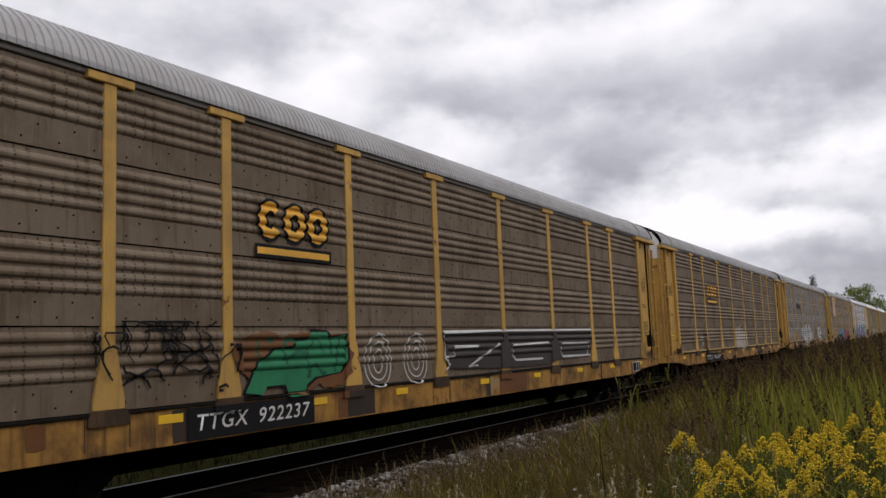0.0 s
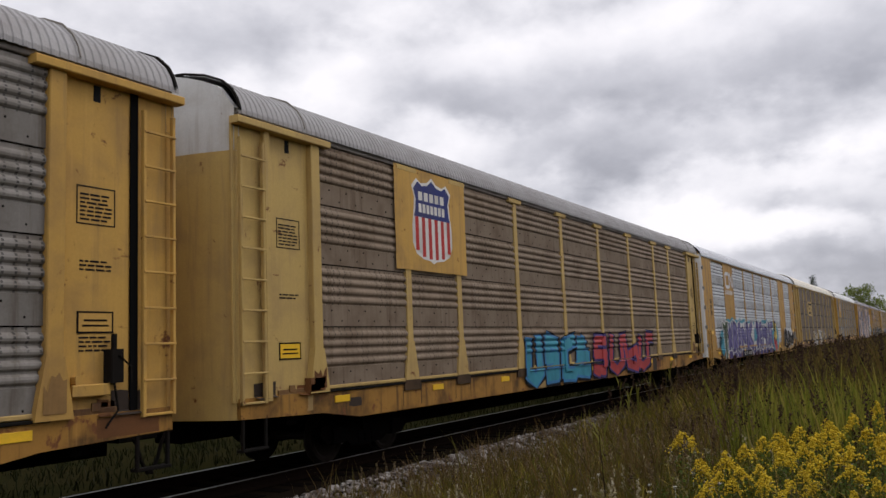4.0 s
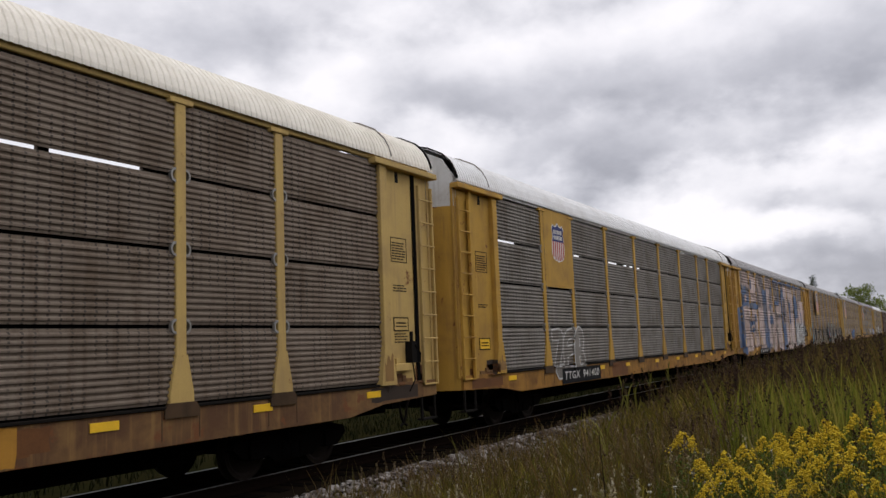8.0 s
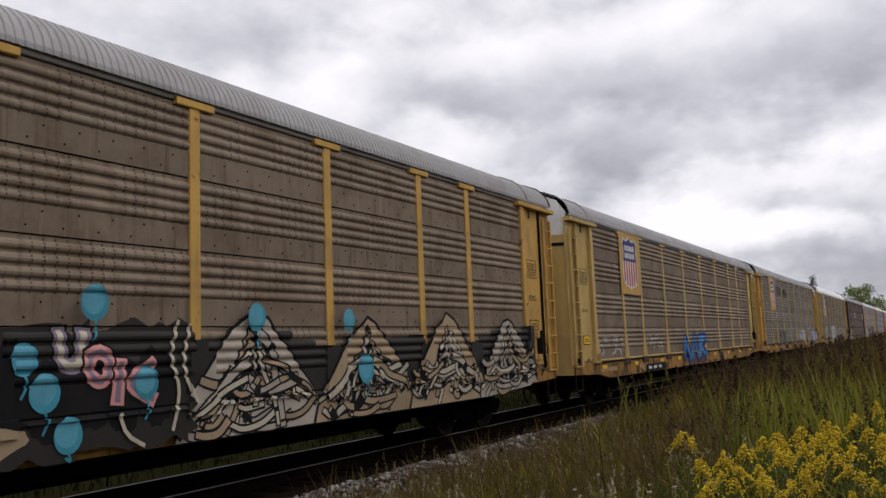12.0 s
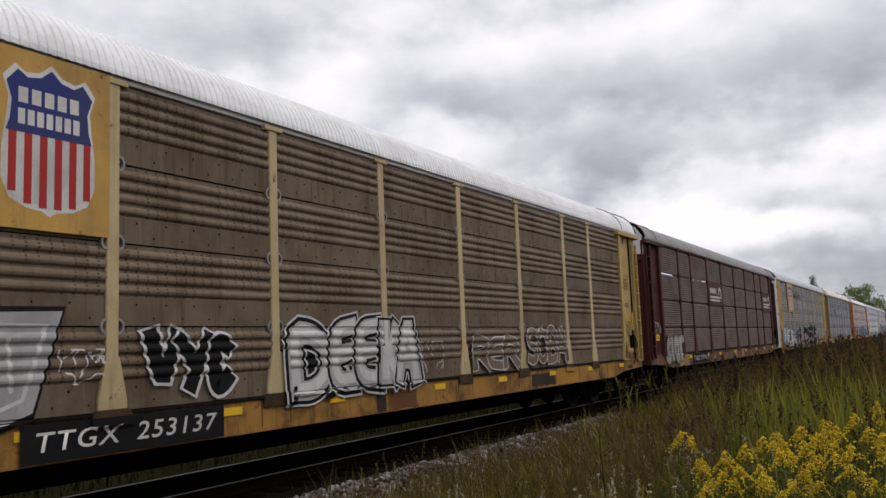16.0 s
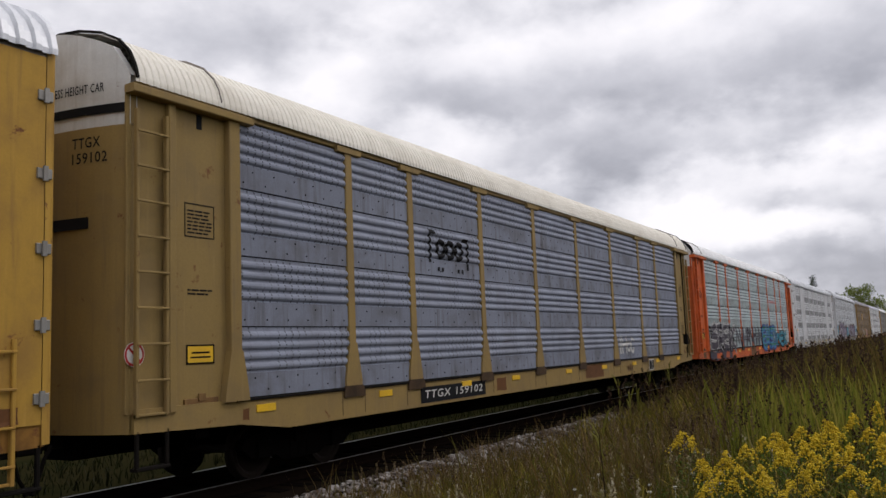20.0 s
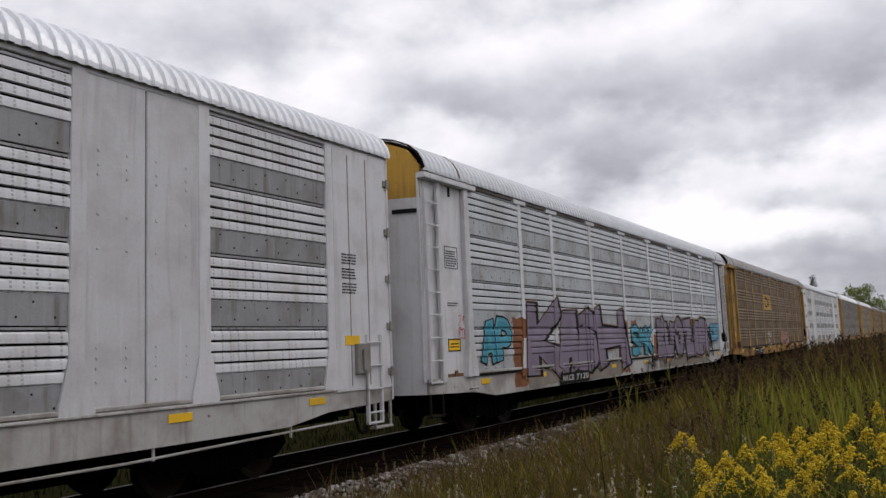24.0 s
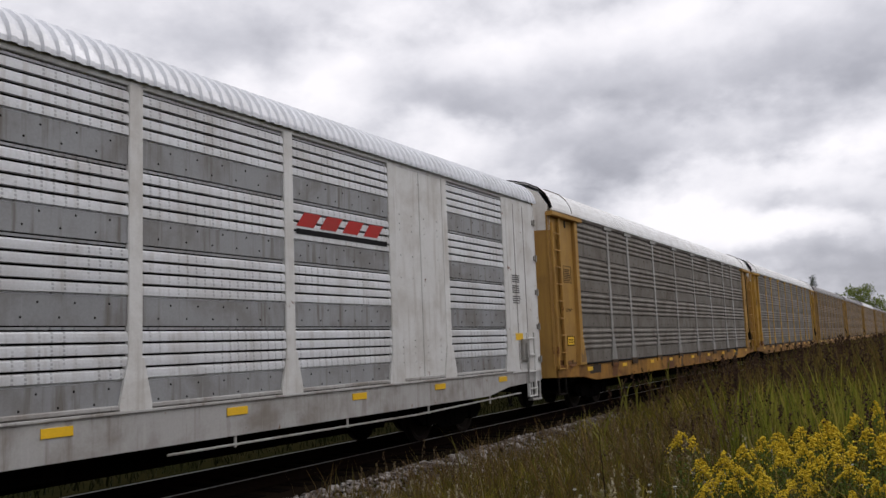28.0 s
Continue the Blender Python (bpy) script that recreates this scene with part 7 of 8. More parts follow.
# tie colour takes in the shade below the cars as well as creosote
TIE = material("shade_dark_creosoted_tie", (0.005, 0.004, 0.0035), rough=0.95, spec=0.0, dirt=(0.008, 0.006, 0.005), dirt_amount=0.4, grain=0.5)


def ground_height(y, x=0.0):
    """Ditch beside the ballast, rising to the bank where the eye stands."""
    pts = [(-2500, 0.5), (-30, 0.35), (-3, 0.25), (1.5, 0.10), (4.0, -0.25), (6.2, -0.55), (7.0, -0.52), (13.2, -0.52), (15, -0.6), (22, -0.5), (2500, 0.5)]
    for (a, za), (b, zb) in zip(pts, pts[1:]):
        if a <= y <= b:
            f = (y - a) / (b - a)
            f = f * f * (3 - 2 * f)
            return za + (zb - za) * f
    return 0.0


def make_ground():
    ys = [-2500, -600, -150, -60, -30, -15, -8, -5, -3, -2, -1, 0, 0.75, 1.5, 2.2, 3, 4, 4.7, 5.4, 6.2, 7, 8.5, 11.5, 13.2, 14, 15, 18, 22, 40, 90, 300, 900, 2500]
    xs = [-2500, -1200, -700, -400, -200, -80, -30, -10] + [i * 1.0 for i in range(0, 40)] + [45, 55, 70, 90, 130, 200, 350, 600, 1000, 1600, 2500]
    verts, faces = [], []
    for x in xs:
        for y in ys:
            z = ground_height(y, x)
            if -10 < y < 8 and 0 <= x < 60:
                z += 0.05 * noise.noise(Vector((x * 0.6, y * 0.6, 3.0)))
            verts.append((x, y, z))
    n = len(ys)
    for i in range(len(xs) - 1):
        for j in range(n - 1):
            a = i * n + j
            faces.append((a, a + n, a + n + 1, a + 1))
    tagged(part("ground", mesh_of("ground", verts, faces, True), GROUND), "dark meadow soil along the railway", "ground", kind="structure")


make_ground()


def make_track():
    bed = [(6.75, -0.62), (7.9, -0.22), (8.4, -0.19), (11.6, -0.19), (12.1, -0.22), (13.3, -0.62)]
    xs = [-900, -300, -60, -10] + [i * 2.0 for i in range(0, 40)] + [100, 160, 300, 900, 2400]
    verts, faces = [], []
    for x in xs:
        for y, z in bed:
            w = 0.10 * noise.noise(Vector((x * 0.7, y, 0.0))) if 0 < x < 80 else 0.0
            verts.append((x, y + w, z))
    n = len(bed)
    for i in range(len(xs) - 1):
        for j in range(n - 1):
            a = i * n + j
            faces.append((a, a + n, a + n + 1, a + 1))
    ballast = tagged(part("ballast", mesh_of("ballast", verts, faces), BALLAST), "crushed-stone ballast bed, near black with the train's shade in its colour", "ballast", kind="structure")
    rock = []
    for k in range(6):
        r = random.Random(k)
        bm = bmesh.new()
        bmesh.ops.create_icosphere(bm, subdivisions=1, radius=1.0)
        for v in bm.verts:
            v.co *= 0.65 + 0.6 * r.random()
        rock.append(([tuple(v.co) for v in bm.verts], [tuple(v.index for v in f.verts) for f in bm.faces]))
        bm.free()
    r = np.random.RandomState(4)
    verts, faces = [], []
    for i in range(7000):
        x = 4.5 + 19 * r.rand() ** 1.3
        y = 6.5 + 1.75 * r.rand()
        z = np.interp(y, [6.75, 7.9, 8.4, 9.3], [-0.60, -0.22, -0.19, -0.19])
        s = 0.022 + 0.038 * r.rand() ** 2
        v, f = rock[i % 6]
        c, q = math.cos(i * 1.7), math.sin(i * 1.7)
        n = len(verts)
        verts += [(x + s * (a * c - b * q), y + s * (a * q + b * c), z + s * 0.75 * h + s * 0.3) for a, b, h in v]
        faces += [tuple(k + n for k in face) for face in f]
    tagged(part("ballast_stones", mesh_of("ballast_stones", verts, faces), STONE), "loose grey ballast stones beside the rails", "stones", kind="stuff")
    track = tagged(new("railway_track"), "single railway track of rusty rails on dark ties", "track", kind="structure")
    for y in (TRACK_Y - 0.7525, TRACK_Y + 0.7525):
        side = [(-0.07, -0.175), (0.07, -0.175), (0.07, -0.16), (0.012, -0.13), (0.012, -0.045), (0.036, -0.035), (0.036, -0.004), (-0.036, -0.004), (-0.036, -0.035), (-0.012, -0.045), (-0.012, -0.13), (-0.07, -0.16)]
        verts, faces = [], []
        for x in (-900, 2400):
            verts += [(x, y + a, z) for a, z in side]
        m = len(side)
        faces = [(i, (i + 1) % m, (i + 1) % m + m, i + m) for i in range(m)] + [tuple(range(m - 1, -1, -1)), tuple(range(m, 2 * m))]
        rail = part("rail", mesh_of("rail", verts, faces), RAIL, track, "rusty steel rail with the train's shade in its near-black colour")
        part("rail_head", mesh_of("rail_head", *boxes([(-900, 2400, y - 0.026, y + 0.026, -0.006, 0.0)])), RAIL_TOP, rail, "shiny worn running surface")
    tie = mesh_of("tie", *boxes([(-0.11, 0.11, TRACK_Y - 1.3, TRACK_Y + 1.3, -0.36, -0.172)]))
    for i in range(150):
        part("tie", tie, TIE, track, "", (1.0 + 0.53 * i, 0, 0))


make_track()

# ---- grass, weeds, goldenrod and trees ----


def leaf_material(name, colours, rough=0.7, through=0.25, tone=0.72):
    """Foliage whose pieces differ from one another."""
    mat = bpy.data.materials.new(name)
    mat.use_nodes = True
    tree = mat.node_tree
    add, link, m, step, mix, noise_tex, scaled = node_tools(tree)
    bsdf = tree.nodes["Principled BSDF"]
    island = add("ShaderNodeNewGeometry").outputs["Random Per Island"]
    ramp = add("ShaderNodeValToRGB")
    ramp.color_ramp.interpolation = "LINEAR"
    ramp.color_ramp.elements[0].color = (*colours[0], 1)
    ramp.color_ramp.elements[1].color = (*colours[-1], 1)
    for i, c in enumerate(colours[1:-1]):
        ramp.color_ramp.elements.new((i + 1) / (len(colours) - 1)).color = (*c, 1)
    link(island, ramp.inputs[0])
    coord = add("ShaderNodeTexCoord").outputs["Object"]
    shade = m("ADD", tone - 0.35, m("MULTIPLY", noise_tex(coord, 0.9, 3, 0.6), 0.7))
    tint = add("ShaderNodeCombineColor")
    for i in range(3):
        link(shade, tint.inputs[i])
    col = mix(1.0, ramp.outputs[0], tint.outputs[0], "MULTIPLY")
    link(col, bsdf.inputs["Base Color"])
    bsdf.inputs["Roughness"].default_value = rough
    bsdf.inputs["Specular IOR Level"].default_value = 0.06
    if through:
        glow = add("ShaderNodeBsdfTranslucent")
        link(col, glow.inputs["Color"])
        both = add("ShaderNodeMixShader")
        both.inputs[0].default_value = through
        link(bsdf.outputs[0], both.inputs[1])
        link(glow.outputs[0], both.inputs[2])
        link(both.outputs[0], tree.nodes["Material Output"].inputs["Surface"])
    return mat


GRASS = leaf_material("meadow_grass", [(0.060, 0.062, 0.007), (0.20, 0.165, 0.022), (0.095, 0.074, 0.013), (0.31, 0.235, 0.045), (0.018, 0.018, 0.004), (0.16, 0.16, 0.02)], tone=1.02)
GRASS_DRY = leaf_material("dry_brown_grass", [(0.135, 0.086, 0.030), (0.21, 0.135, 0.048), (0.075, 0.046, 0.018), (0.11, 0.10, 0.020), (0.16, 0.11, 0.036)], tone=0.82)
GRASS_FRESH = leaf_material("fresh_reed_grass", [(0.17, 0.195, 0.022), (0.26, 0.25, 0.038), (0.08, 0.095, 0.014), (0.33, 0.27, 0.055), (0.11, 0.15, 0.018)], tone=0.95)
LOW_GREEN = leaf_material("short_green_grass", [(0.075, 0.10, 0.014), (0.12, 0.135, 0.022), (0.05, 0.07, 0.010), (0.15, 0.13, 0.03)], tone=1.15)
# darker copy of the grass colours, standing in for shade beyond the train
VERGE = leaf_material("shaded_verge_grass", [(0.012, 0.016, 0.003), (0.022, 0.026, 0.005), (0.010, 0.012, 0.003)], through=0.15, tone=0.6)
STRAW = leaf_material("dead_straw", [(0.26, 0.21, 0.11), (0.18, 0.14, 0.07), (0.33, 0.28, 0.17)])
SEED = leaf_material("seed_heads", [(0.13, 0.082, 0.045), (0.20, 0.135, 0.07), (0.28, 0.21, 0.11), (0.08, 0.048, 0.03)])
SEED_DARK = leaf_material("dark_seed_heads", [(0.050, 0.028, 0.018), (0.085, 0.048, 0.032), (0.035, 0.020, 0.014), (0.12, 0.08, 0.05)])
PALE_SEED = leaf_material("pale_seed_heads", [(0.46, 0.40, 0.25), (0.32, 0.27, 0.15), (0.55, 0.49, 0.35)], tone=0.8)
BLOOM = leaf_material("goldenrod_bloom", [(0.78, 0.54, 0.03), (0.88, 0.68, 0.06), (0.66, 0.43, 0.02), (0.42, 0.33, 0.03), (0.76, 0.50, 0.03)], through=0.15, tone=0.85)
STALK = leaf_material("weed_stalk", [(0.07, 0.075, 0.025), (0.10, 0.09, 0.035)], through=0.0)
LEAF = leaf_material("weed_leaf", [(0.045, 0.080, 0.012), (0.08, 0.12, 0.02), (0.055, 0.07, 0.015)], tone=1.0)
CROWN = leaf_material("tree_leaves", [(0.11, 0.16, 0.025), (0.16, 0.20, 0.03), (0.06, 0.09, 0.015), (0.20, 0.22, 0.05)], tone=0.9)
CONIFER = leaf_material("conifer_needles", [(0.025, 0.04, 0.018), (0.035, 0.055, 0.02)])
BARK = material("grey_bark", (0.12, 0.10, 0.085), rough=0.95, grain=0.6, bump=0.8)


def blades(name, label, mat, count, seed, region, height, width, lean=0.35, far_power=1.0, keep=None):
    """A field of bent tapering blades in one mesh. region: x0, x1, y0, y1."""
    r = np.random.RandomState(seed)
    x0, x1, y0, y1 = region
    x = x0 + (x1 - x0) * r.rand(count) ** far_power
    y = y0 + (y1 - y0) * r.rand(count)
    if keep is not None:
        ok = keep(x, y, r)
        x, y = x[ok], y[ok]
    n = len(x)
    clump = np.array([noise.noise(Vector((a * 0.8, b * 0.8, seed))) for a, b in zip(x, y)])
    z = np.array([ground_height(b) for b in y]) - 0.03
    h = (height[0] + (height[1] - height[0]) * r.rand(n)) * (1.0 + 0.45 * clump)
    w = width[0] + (width[1] - width[0]) * r.rand(n)
    face = 2 * np.pi * r.rand(n)
    to = 2 * np.pi * r.rand(n)
    bend = lean * h * (0.25 + r.rand(n))
    pts = np.zeros((n, 7, 3))
    for k, (f, s) in enumerate(((0.0, 1.0), (0.4, 0.85), (0.75, 0.5))):
        cx, cy = x + bend * f ** 2 * np.cos(to), y + bend * f ** 2 * np.sin(to)
        for j, sign in enumerate((-1, 1)):
            pts[:, 2 * k + j, 0] = cx + sign * w * s / 2 * np.cos(face)
            pts[:, 2 * k + j, 1] = cy + sign * w * s / 2 * np.sin(face)
            pts[:, 2 * k + j, 2] = z + h * f
    pts[:, 6] = np.stack([x + bend * np.cos(to), y + bend * np.sin(to), z + h * (1 - 0.12 * lean)], 1)
    base = (np.arange(n) * 7)[:, None]
    quads = np.concatenate([base + np.array([[0, 1, 3, 2]]), base + np.array([[2, 3, 5, 4]])])
    tris = base + np.array([[4, 5, 6]])
    me = bpy.data.meshes.new(name)
    me.from_pydata(pts.reshape(-1, 3).tolist(), [], quads.tolist() + tris.tolist())
    me.polygons.foreach_set("use_smooth", [True] * len(me.polygons))
    return tagged(part(name, me, mat), label, "grass", kind="stuff")


def near_edge(x, y, r):
    return y < 6.9 - 0.5 * r.rand(len(x))


def tufted(x, y, r):
    """Only where the grass stands in tufts."""
    return wedge(x, y, r) & (np.array([noise.noise(Vector((a * 1.1, b * 1.6, 7.7))) for a, b in zip(x, y)]) > 0.12)


def low_green(x, y, r):
    return wedge(x, y, r) & (np.array([noise.noise(Vector((a * 0.9, b * 0.9, 2.2))) for a, b in zip(x, y)]) > 0.02)


def wedge(x, y, r):
    return (y < 6.9 - 0.7 * r.rand(len(x))) & (y > 0.012 * x - 0.6)


blades("meadow_grass", "olive meadow grass on the bank beside the railway", GRASS, 15000, 1, (5.0, 17.0, -0.4, 6.8), (0.30, 0.75), (0.008, 0.026), 0.6, 1.0, wedge)
blades("meadow_grass", "olive meadow grass further along the railway", GRASS, 15000, 2, (16.0, 50.0, -0.4, 6.6), (0.55, 1.15), (0.018, 0.045), 0.5, 1.3, wedge)
blades("meadow_grass", "distant meadow grass along the railway", GRASS, 12000, 3, (48.0, 190.0, 0.0, 6.6), (0.9, 1.6), (0.04, 0.10), 0.4, 1.4)
blades("dry_grass", "reddish-brown dry grass beside the ballast", GRASS_DRY, 12000, 4, (8.0, 48.0, 2.4, 6.9), (0.45, 1.1), (0.008, 0.022), 0.4, 1.3, near_edge)
blades("dry_grass", "tall brown grass along the ditch", GRASS_DRY, 7000, 9, (18.0, 70.0, 0.6, 5.5), (1.1, 1.7), (0.014, 0.035), 0.3, 1.3)
blades("reed_grass", "fresh green reed tufts on the bank", GRASS_FRESH, 3000, 5, (10.5, 30.0, 0.0, 2.7), (0.65, 1.3), (0.018, 0.044), 0.22, 1.2, tufted)
blades("reed_grass", "fresh green reed grass behind the goldenrod", GRASS_FRESH, 700, 8, (10.0, 15.0, 0.1, 2.2), (0.75, 1.25), (0.014, 0.034), 0.22, 1.0)
blades("reed_grass", "scattered green reed blades before the ballast", GRASS_FRESH, 500, 11, (9.0, 24.0, 2.2, 5.2), (0.4, 0.85), (0.012, 0.026), 0.4, 1.0, low_green)
blades("low_grass", "short green grass in patches on the bank", LOW_GREEN, 11000, 13, (5.5, 20.0, 0.6, 6.6), (0.18, 0.5), (0.010, 0.026), 0.8, 1.0, low_green)
blades("straw", "pale dead straw among the grass", STRAW, 2200, 12, (6.0, 26.0, 0.0, 6.7), (0.35, 0.9), (0.006, 0.014), 0.7, 1.2)
blades("verge_grass", "low green grass beyond the far rail, shade put in its colour", VERGE, 9000, 6, (3.0, 70.0, 14.0, 19.0), (0.12, 0.32), (0.02, 0.04), 0.5, 1.2)
blades("verge_grass", "low weeds rooted in the ballast slope", GRASS_DRY, 6500, 7, (9.5, 48.0, 6.3, 8.1), (0.12, 0.58), (0.008, 0.018), 0.6, 1.4)


def octa(c, s, r):
    x, y, z = c
    a, b = s * r.uniform(0.7, 1.3), s * r.uniform(0.7, 1.3)
    v = [(x + a, y, z), (x - a, y, z), (x, y + b, z), (x, y - b, z), (x, y, z + a), (x, y, z - b)]
    return v, [(0, 2, 4), (2, 1, 4), (1, 3, 4), (3, 0, 4), (2, 0, 5), (1, 2, 5), (3, 1, 5), (0, 3, 5)]


def seed_stalks(name, label, mat, count, seed, region, height, size, keep=None):
    r = random.Random(seed)
    verts, faces = [], []
    for _ in range(count):
        x, y = region[0] + (region[1] - region[0]) * r.random() ** 1.3, r.uniform(region[2], region[3])
        z, h = ground_height(y), r.uniform(*height)
        lx, ly = r.uniform(-0.2, 0.2) * h, r.uniform(-0.2, 0.2) * h
        pieces = [tube([(x, y, z), (x + lx * 0.3, y + ly * 0.3, z + h * 0.55), (x + lx, y + ly, z + h)], 0.004, 0.002, 3)]
        for k in range(9):
            f = 0.80 + 0.22 * k / 9
            pieces.append(octa((x + lx * f + r.uniform(-1, 1) * size, y + ly * f + r.uniform(-1, 1) * size, z + h * f), size * r.uniform(0.5, 0.9), r))
        v, q = joined(*pieces)
        n = len(verts)
        verts += v
        faces += [tuple(i + n for i in f) for f in q]
    tagged(part(name, mesh_of(name, verts, faces), mat), label, "weeds", kind="stuff")


seed_stalks("seed_stalks", "brown seed heads of tall meadow weeds", SEED, 620, 21, (8.0, 40.0, 2.0, 6.6), (0.6, 1.1), 0.02)
seed_stalks("seed_stalks", "dark reddish-brown seed heads along the ditch", SEED_DARK, 900, 23, (17.0, 75.0, 0.8, 6.0), (1.0, 1.75), 0.035)
seed_stalks("seed_stalks", "dark brown weed heads among the reeds", SEED_DARK, 160, 24, (9.5, 20.0, 0.3, 3.2), (0.7, 1.25), 0.02)
seed_stalks("pale_seed_stalks", "pale seed heads standing in the grass", PALE_SEED, 170, 22, (6.5, 15.0, 1.8, 6.4), (0.4, 0.75), 0.018)


def leafy_weeds(name, label, mat, count, seed, region, height):
    """Upright weeds with narrow spreading leaves."""
    r = random.Random(seed)
    verts, faces = [], []
    for _ in range(count):
        x, y = region[0] + (region[1] - region[0]) * r.random() ** 1.2, r.uniform(region[2], region[3])
        z, h = ground_height(y), r.uniform(*height)
        lx, ly = r.uniform(-0.15, 0.15) * h, r.uniform(-0.15, 0.15) * h
        v, q = tube([(x, y, z), (x + lx, y + ly, z + h)], 0.005, 0.002, 3)
        n = len(verts)
        verts += v
        faces += [tuple(i + n for i in f) for f in q]
        for k in range(22):
            f = 0.15 + 0.85 * k / 22
            a, s = k * 2.4 + r.random(), r.uniform(0.05, 0.13) * (1.15 - 0.6 * f)
            c = Vector((x + lx * f, y + ly * f, z + h * f))
            d = Vector((math.cos(a), math.sin(a), r.uniform(-0.2, 0.6))).normalized()
            w = Vector((-d.y, d.x, 0)) * s * r.uniform(0.14, 0.26)
            mid, tip = c + d * s * 0.5, c + d * s - Vector((0, 0, s * 0.25))
            n = len(verts)
            verts += [tuple(c), tuple(mid - w), tuple(tip), tuple(mid + w)]
            faces.append((n, n + 1, n + 2, n + 3))
    tagged(part(name, mesh_of(name, verts, faces), mat), label, "weeds", kind="stuff")


WEED = leaf_material("olive_weed_leaves", [(0.07, 0.072, 0.014), (0.15, 0.135, 0.03), (0.04, 0.036, 0.010), (0.12, 0.085, 0.035), (0.18, 0.17, 0.045)], tone=0.9)
leafy_weeds("leafy_weeds", "olive leafy weeds among the grass", WEED, 620, 31, (6.0, 22.0, 0.3, 6.5), (0.35, 0.85))
leafy_weeds("leafy_weeds", "green leafy weeds round the goldenrod", LEAF, 320, 32, (6.2, 11.0, 0.2, 2.4), (0.3, 0.62))
leafy_weeds("leafy_weeds", "brown-tinged weeds further along", WEED, 420, 33, (20.0, 45.0, 0.8, 6.3), (0.7, 1.3))


def goldenrod(seed, height):
    """One plant: stem, lance leaves and an arching plume of small yellow heads."""
    r = random.Random(seed)
    plant = tagged(new("goldenrod"), "goldenrod plant with an arching bright yellow plume", "wild flower", "goldenrod clump on the bank")
    lx, ly = r.uniform(-0.08, 0.08), r.uniform(-0.08, 0.08)

    def spine(f):
        return Vector((lx * f * f, ly * f * f, height * f))
    part("stem", mesh_of("stem", *tube([tuple(spine(i / 6)) for i in range(7)], 0.006, 0.003)), STALK, plant)
    leaves = []
    for i in range(34):
        f = 0.12 + 0.74 * i / 34
        a, s = i * 2.4 + r.random(), 0.13 * (1.1 - 0.5 * f)
        c = spine(f)
        d = Vector((math.cos(a), math.sin(a), 0))
        w = Vector((-d.y, d.x, 0)) * 0.013
        mid, tip = c + d * s * 0.5 + Vector((0, 0, 0.02)), c + d * s - Vector((0, 0, 0.025))
        leaves.append(([tuple(c), tuple(mid - w), tuple(tip), tuple(mid + w)], [(0, 1, 2, 3)]))
    part("leaves", mesh_of("leaves", *joined(*leaves)), LEAF, plant, "narrow green leaves")
    heads = []
    side = r.uniform(0, 6.28)
    for i in range(14):
        f = 0.83 + 0.17 * i / 14
        a = side + r.uniform(-1.3, 1.3) + (3.1 if i % 4 == 0 else 0.0)
        reach = 0.155 * (1.08 - 0.85 * i / 14) * r.uniform(0.55, 1.2)
        c = spine(f)
        d = Vector((math.cos(a), math.sin(a), 0))
        for k in range(8):
            g = (k + 1) / 8
            q = c + d * reach * g + Vector((0, 0, 0.13 * g - 0.17 * g * g)) + Vector((r.uniform(-1, 1), r.uniform(-1, 1), r.uniform(-0.6, 1))) * 0.010
            heads.append(octa(tuple(q), 0.0125 * r.uniform(0.7, 1.15), r))
    part("plume", mesh_of("plume", *joined(*heads)), BLOOM, plant, "bright yellow flower plume")
    return plant


GOLDENROD = [
    (7.61, 1.87, 0.81), (7.96, 1.7, 0.84), (8.23, 1.55, 0.87), (8.94, 1.43, 0.92), (9.22, 1.23, 0.94), (9.0, 1.02, 0.92),
    (10.09, 0.88, 0.99), (11.25, 0.69, 1.04), (10.33, 0.52, 1.0), (9.2, 0.66, 0.93), (8.15, 0.83, 0.84), (7.71, 0.71, 0.79),
    (7.95, 0.99, 0.83), (8.06, 1.23, 0.84), (7.33, 1.35, 0.76), (7.13, 1.53, 0.74), (6.89, 1.66, 0.71), (7.23, 1.08, 0.73),
    (7.27, 0.92, 0.73), (7.11, 0.67, 0.69), (8.22, 0.52, 0.84), (7.47, 0.45, 0.74), (8.63, 1.51, 0.9), (7.51, 1.51, 0.79),
    (7.29, 1.68, 0.77), (8.6, 0.91, 0.89), (8.4, 0.66, 0.87), (8.94, 0.48, 0.91), (6.89, 1.12, 0.68), (9.67, 1.06, 0.96),
    (8.8, 2.37, 0.92), (8.43, 1.16, 0.88),
]
REEDS = [ (30.42, 8.38, 0.95), (18.9, 6.15, 0.75), (26.69, 7.94, 0.9), (17.83, 4.27, 0.8), (19.38, 6.12, 0.85), (29.97, 5.77, 1.0), (22.71, 1.87, 1.15), (27.64, 1.57, 1.3), (22.74, 7.66, 0.8), (10.12, 3.64, 0.9) ]

SWAYING = []
KINDS = [goldenrod(40 + k, 0.85) for k in range(6)]
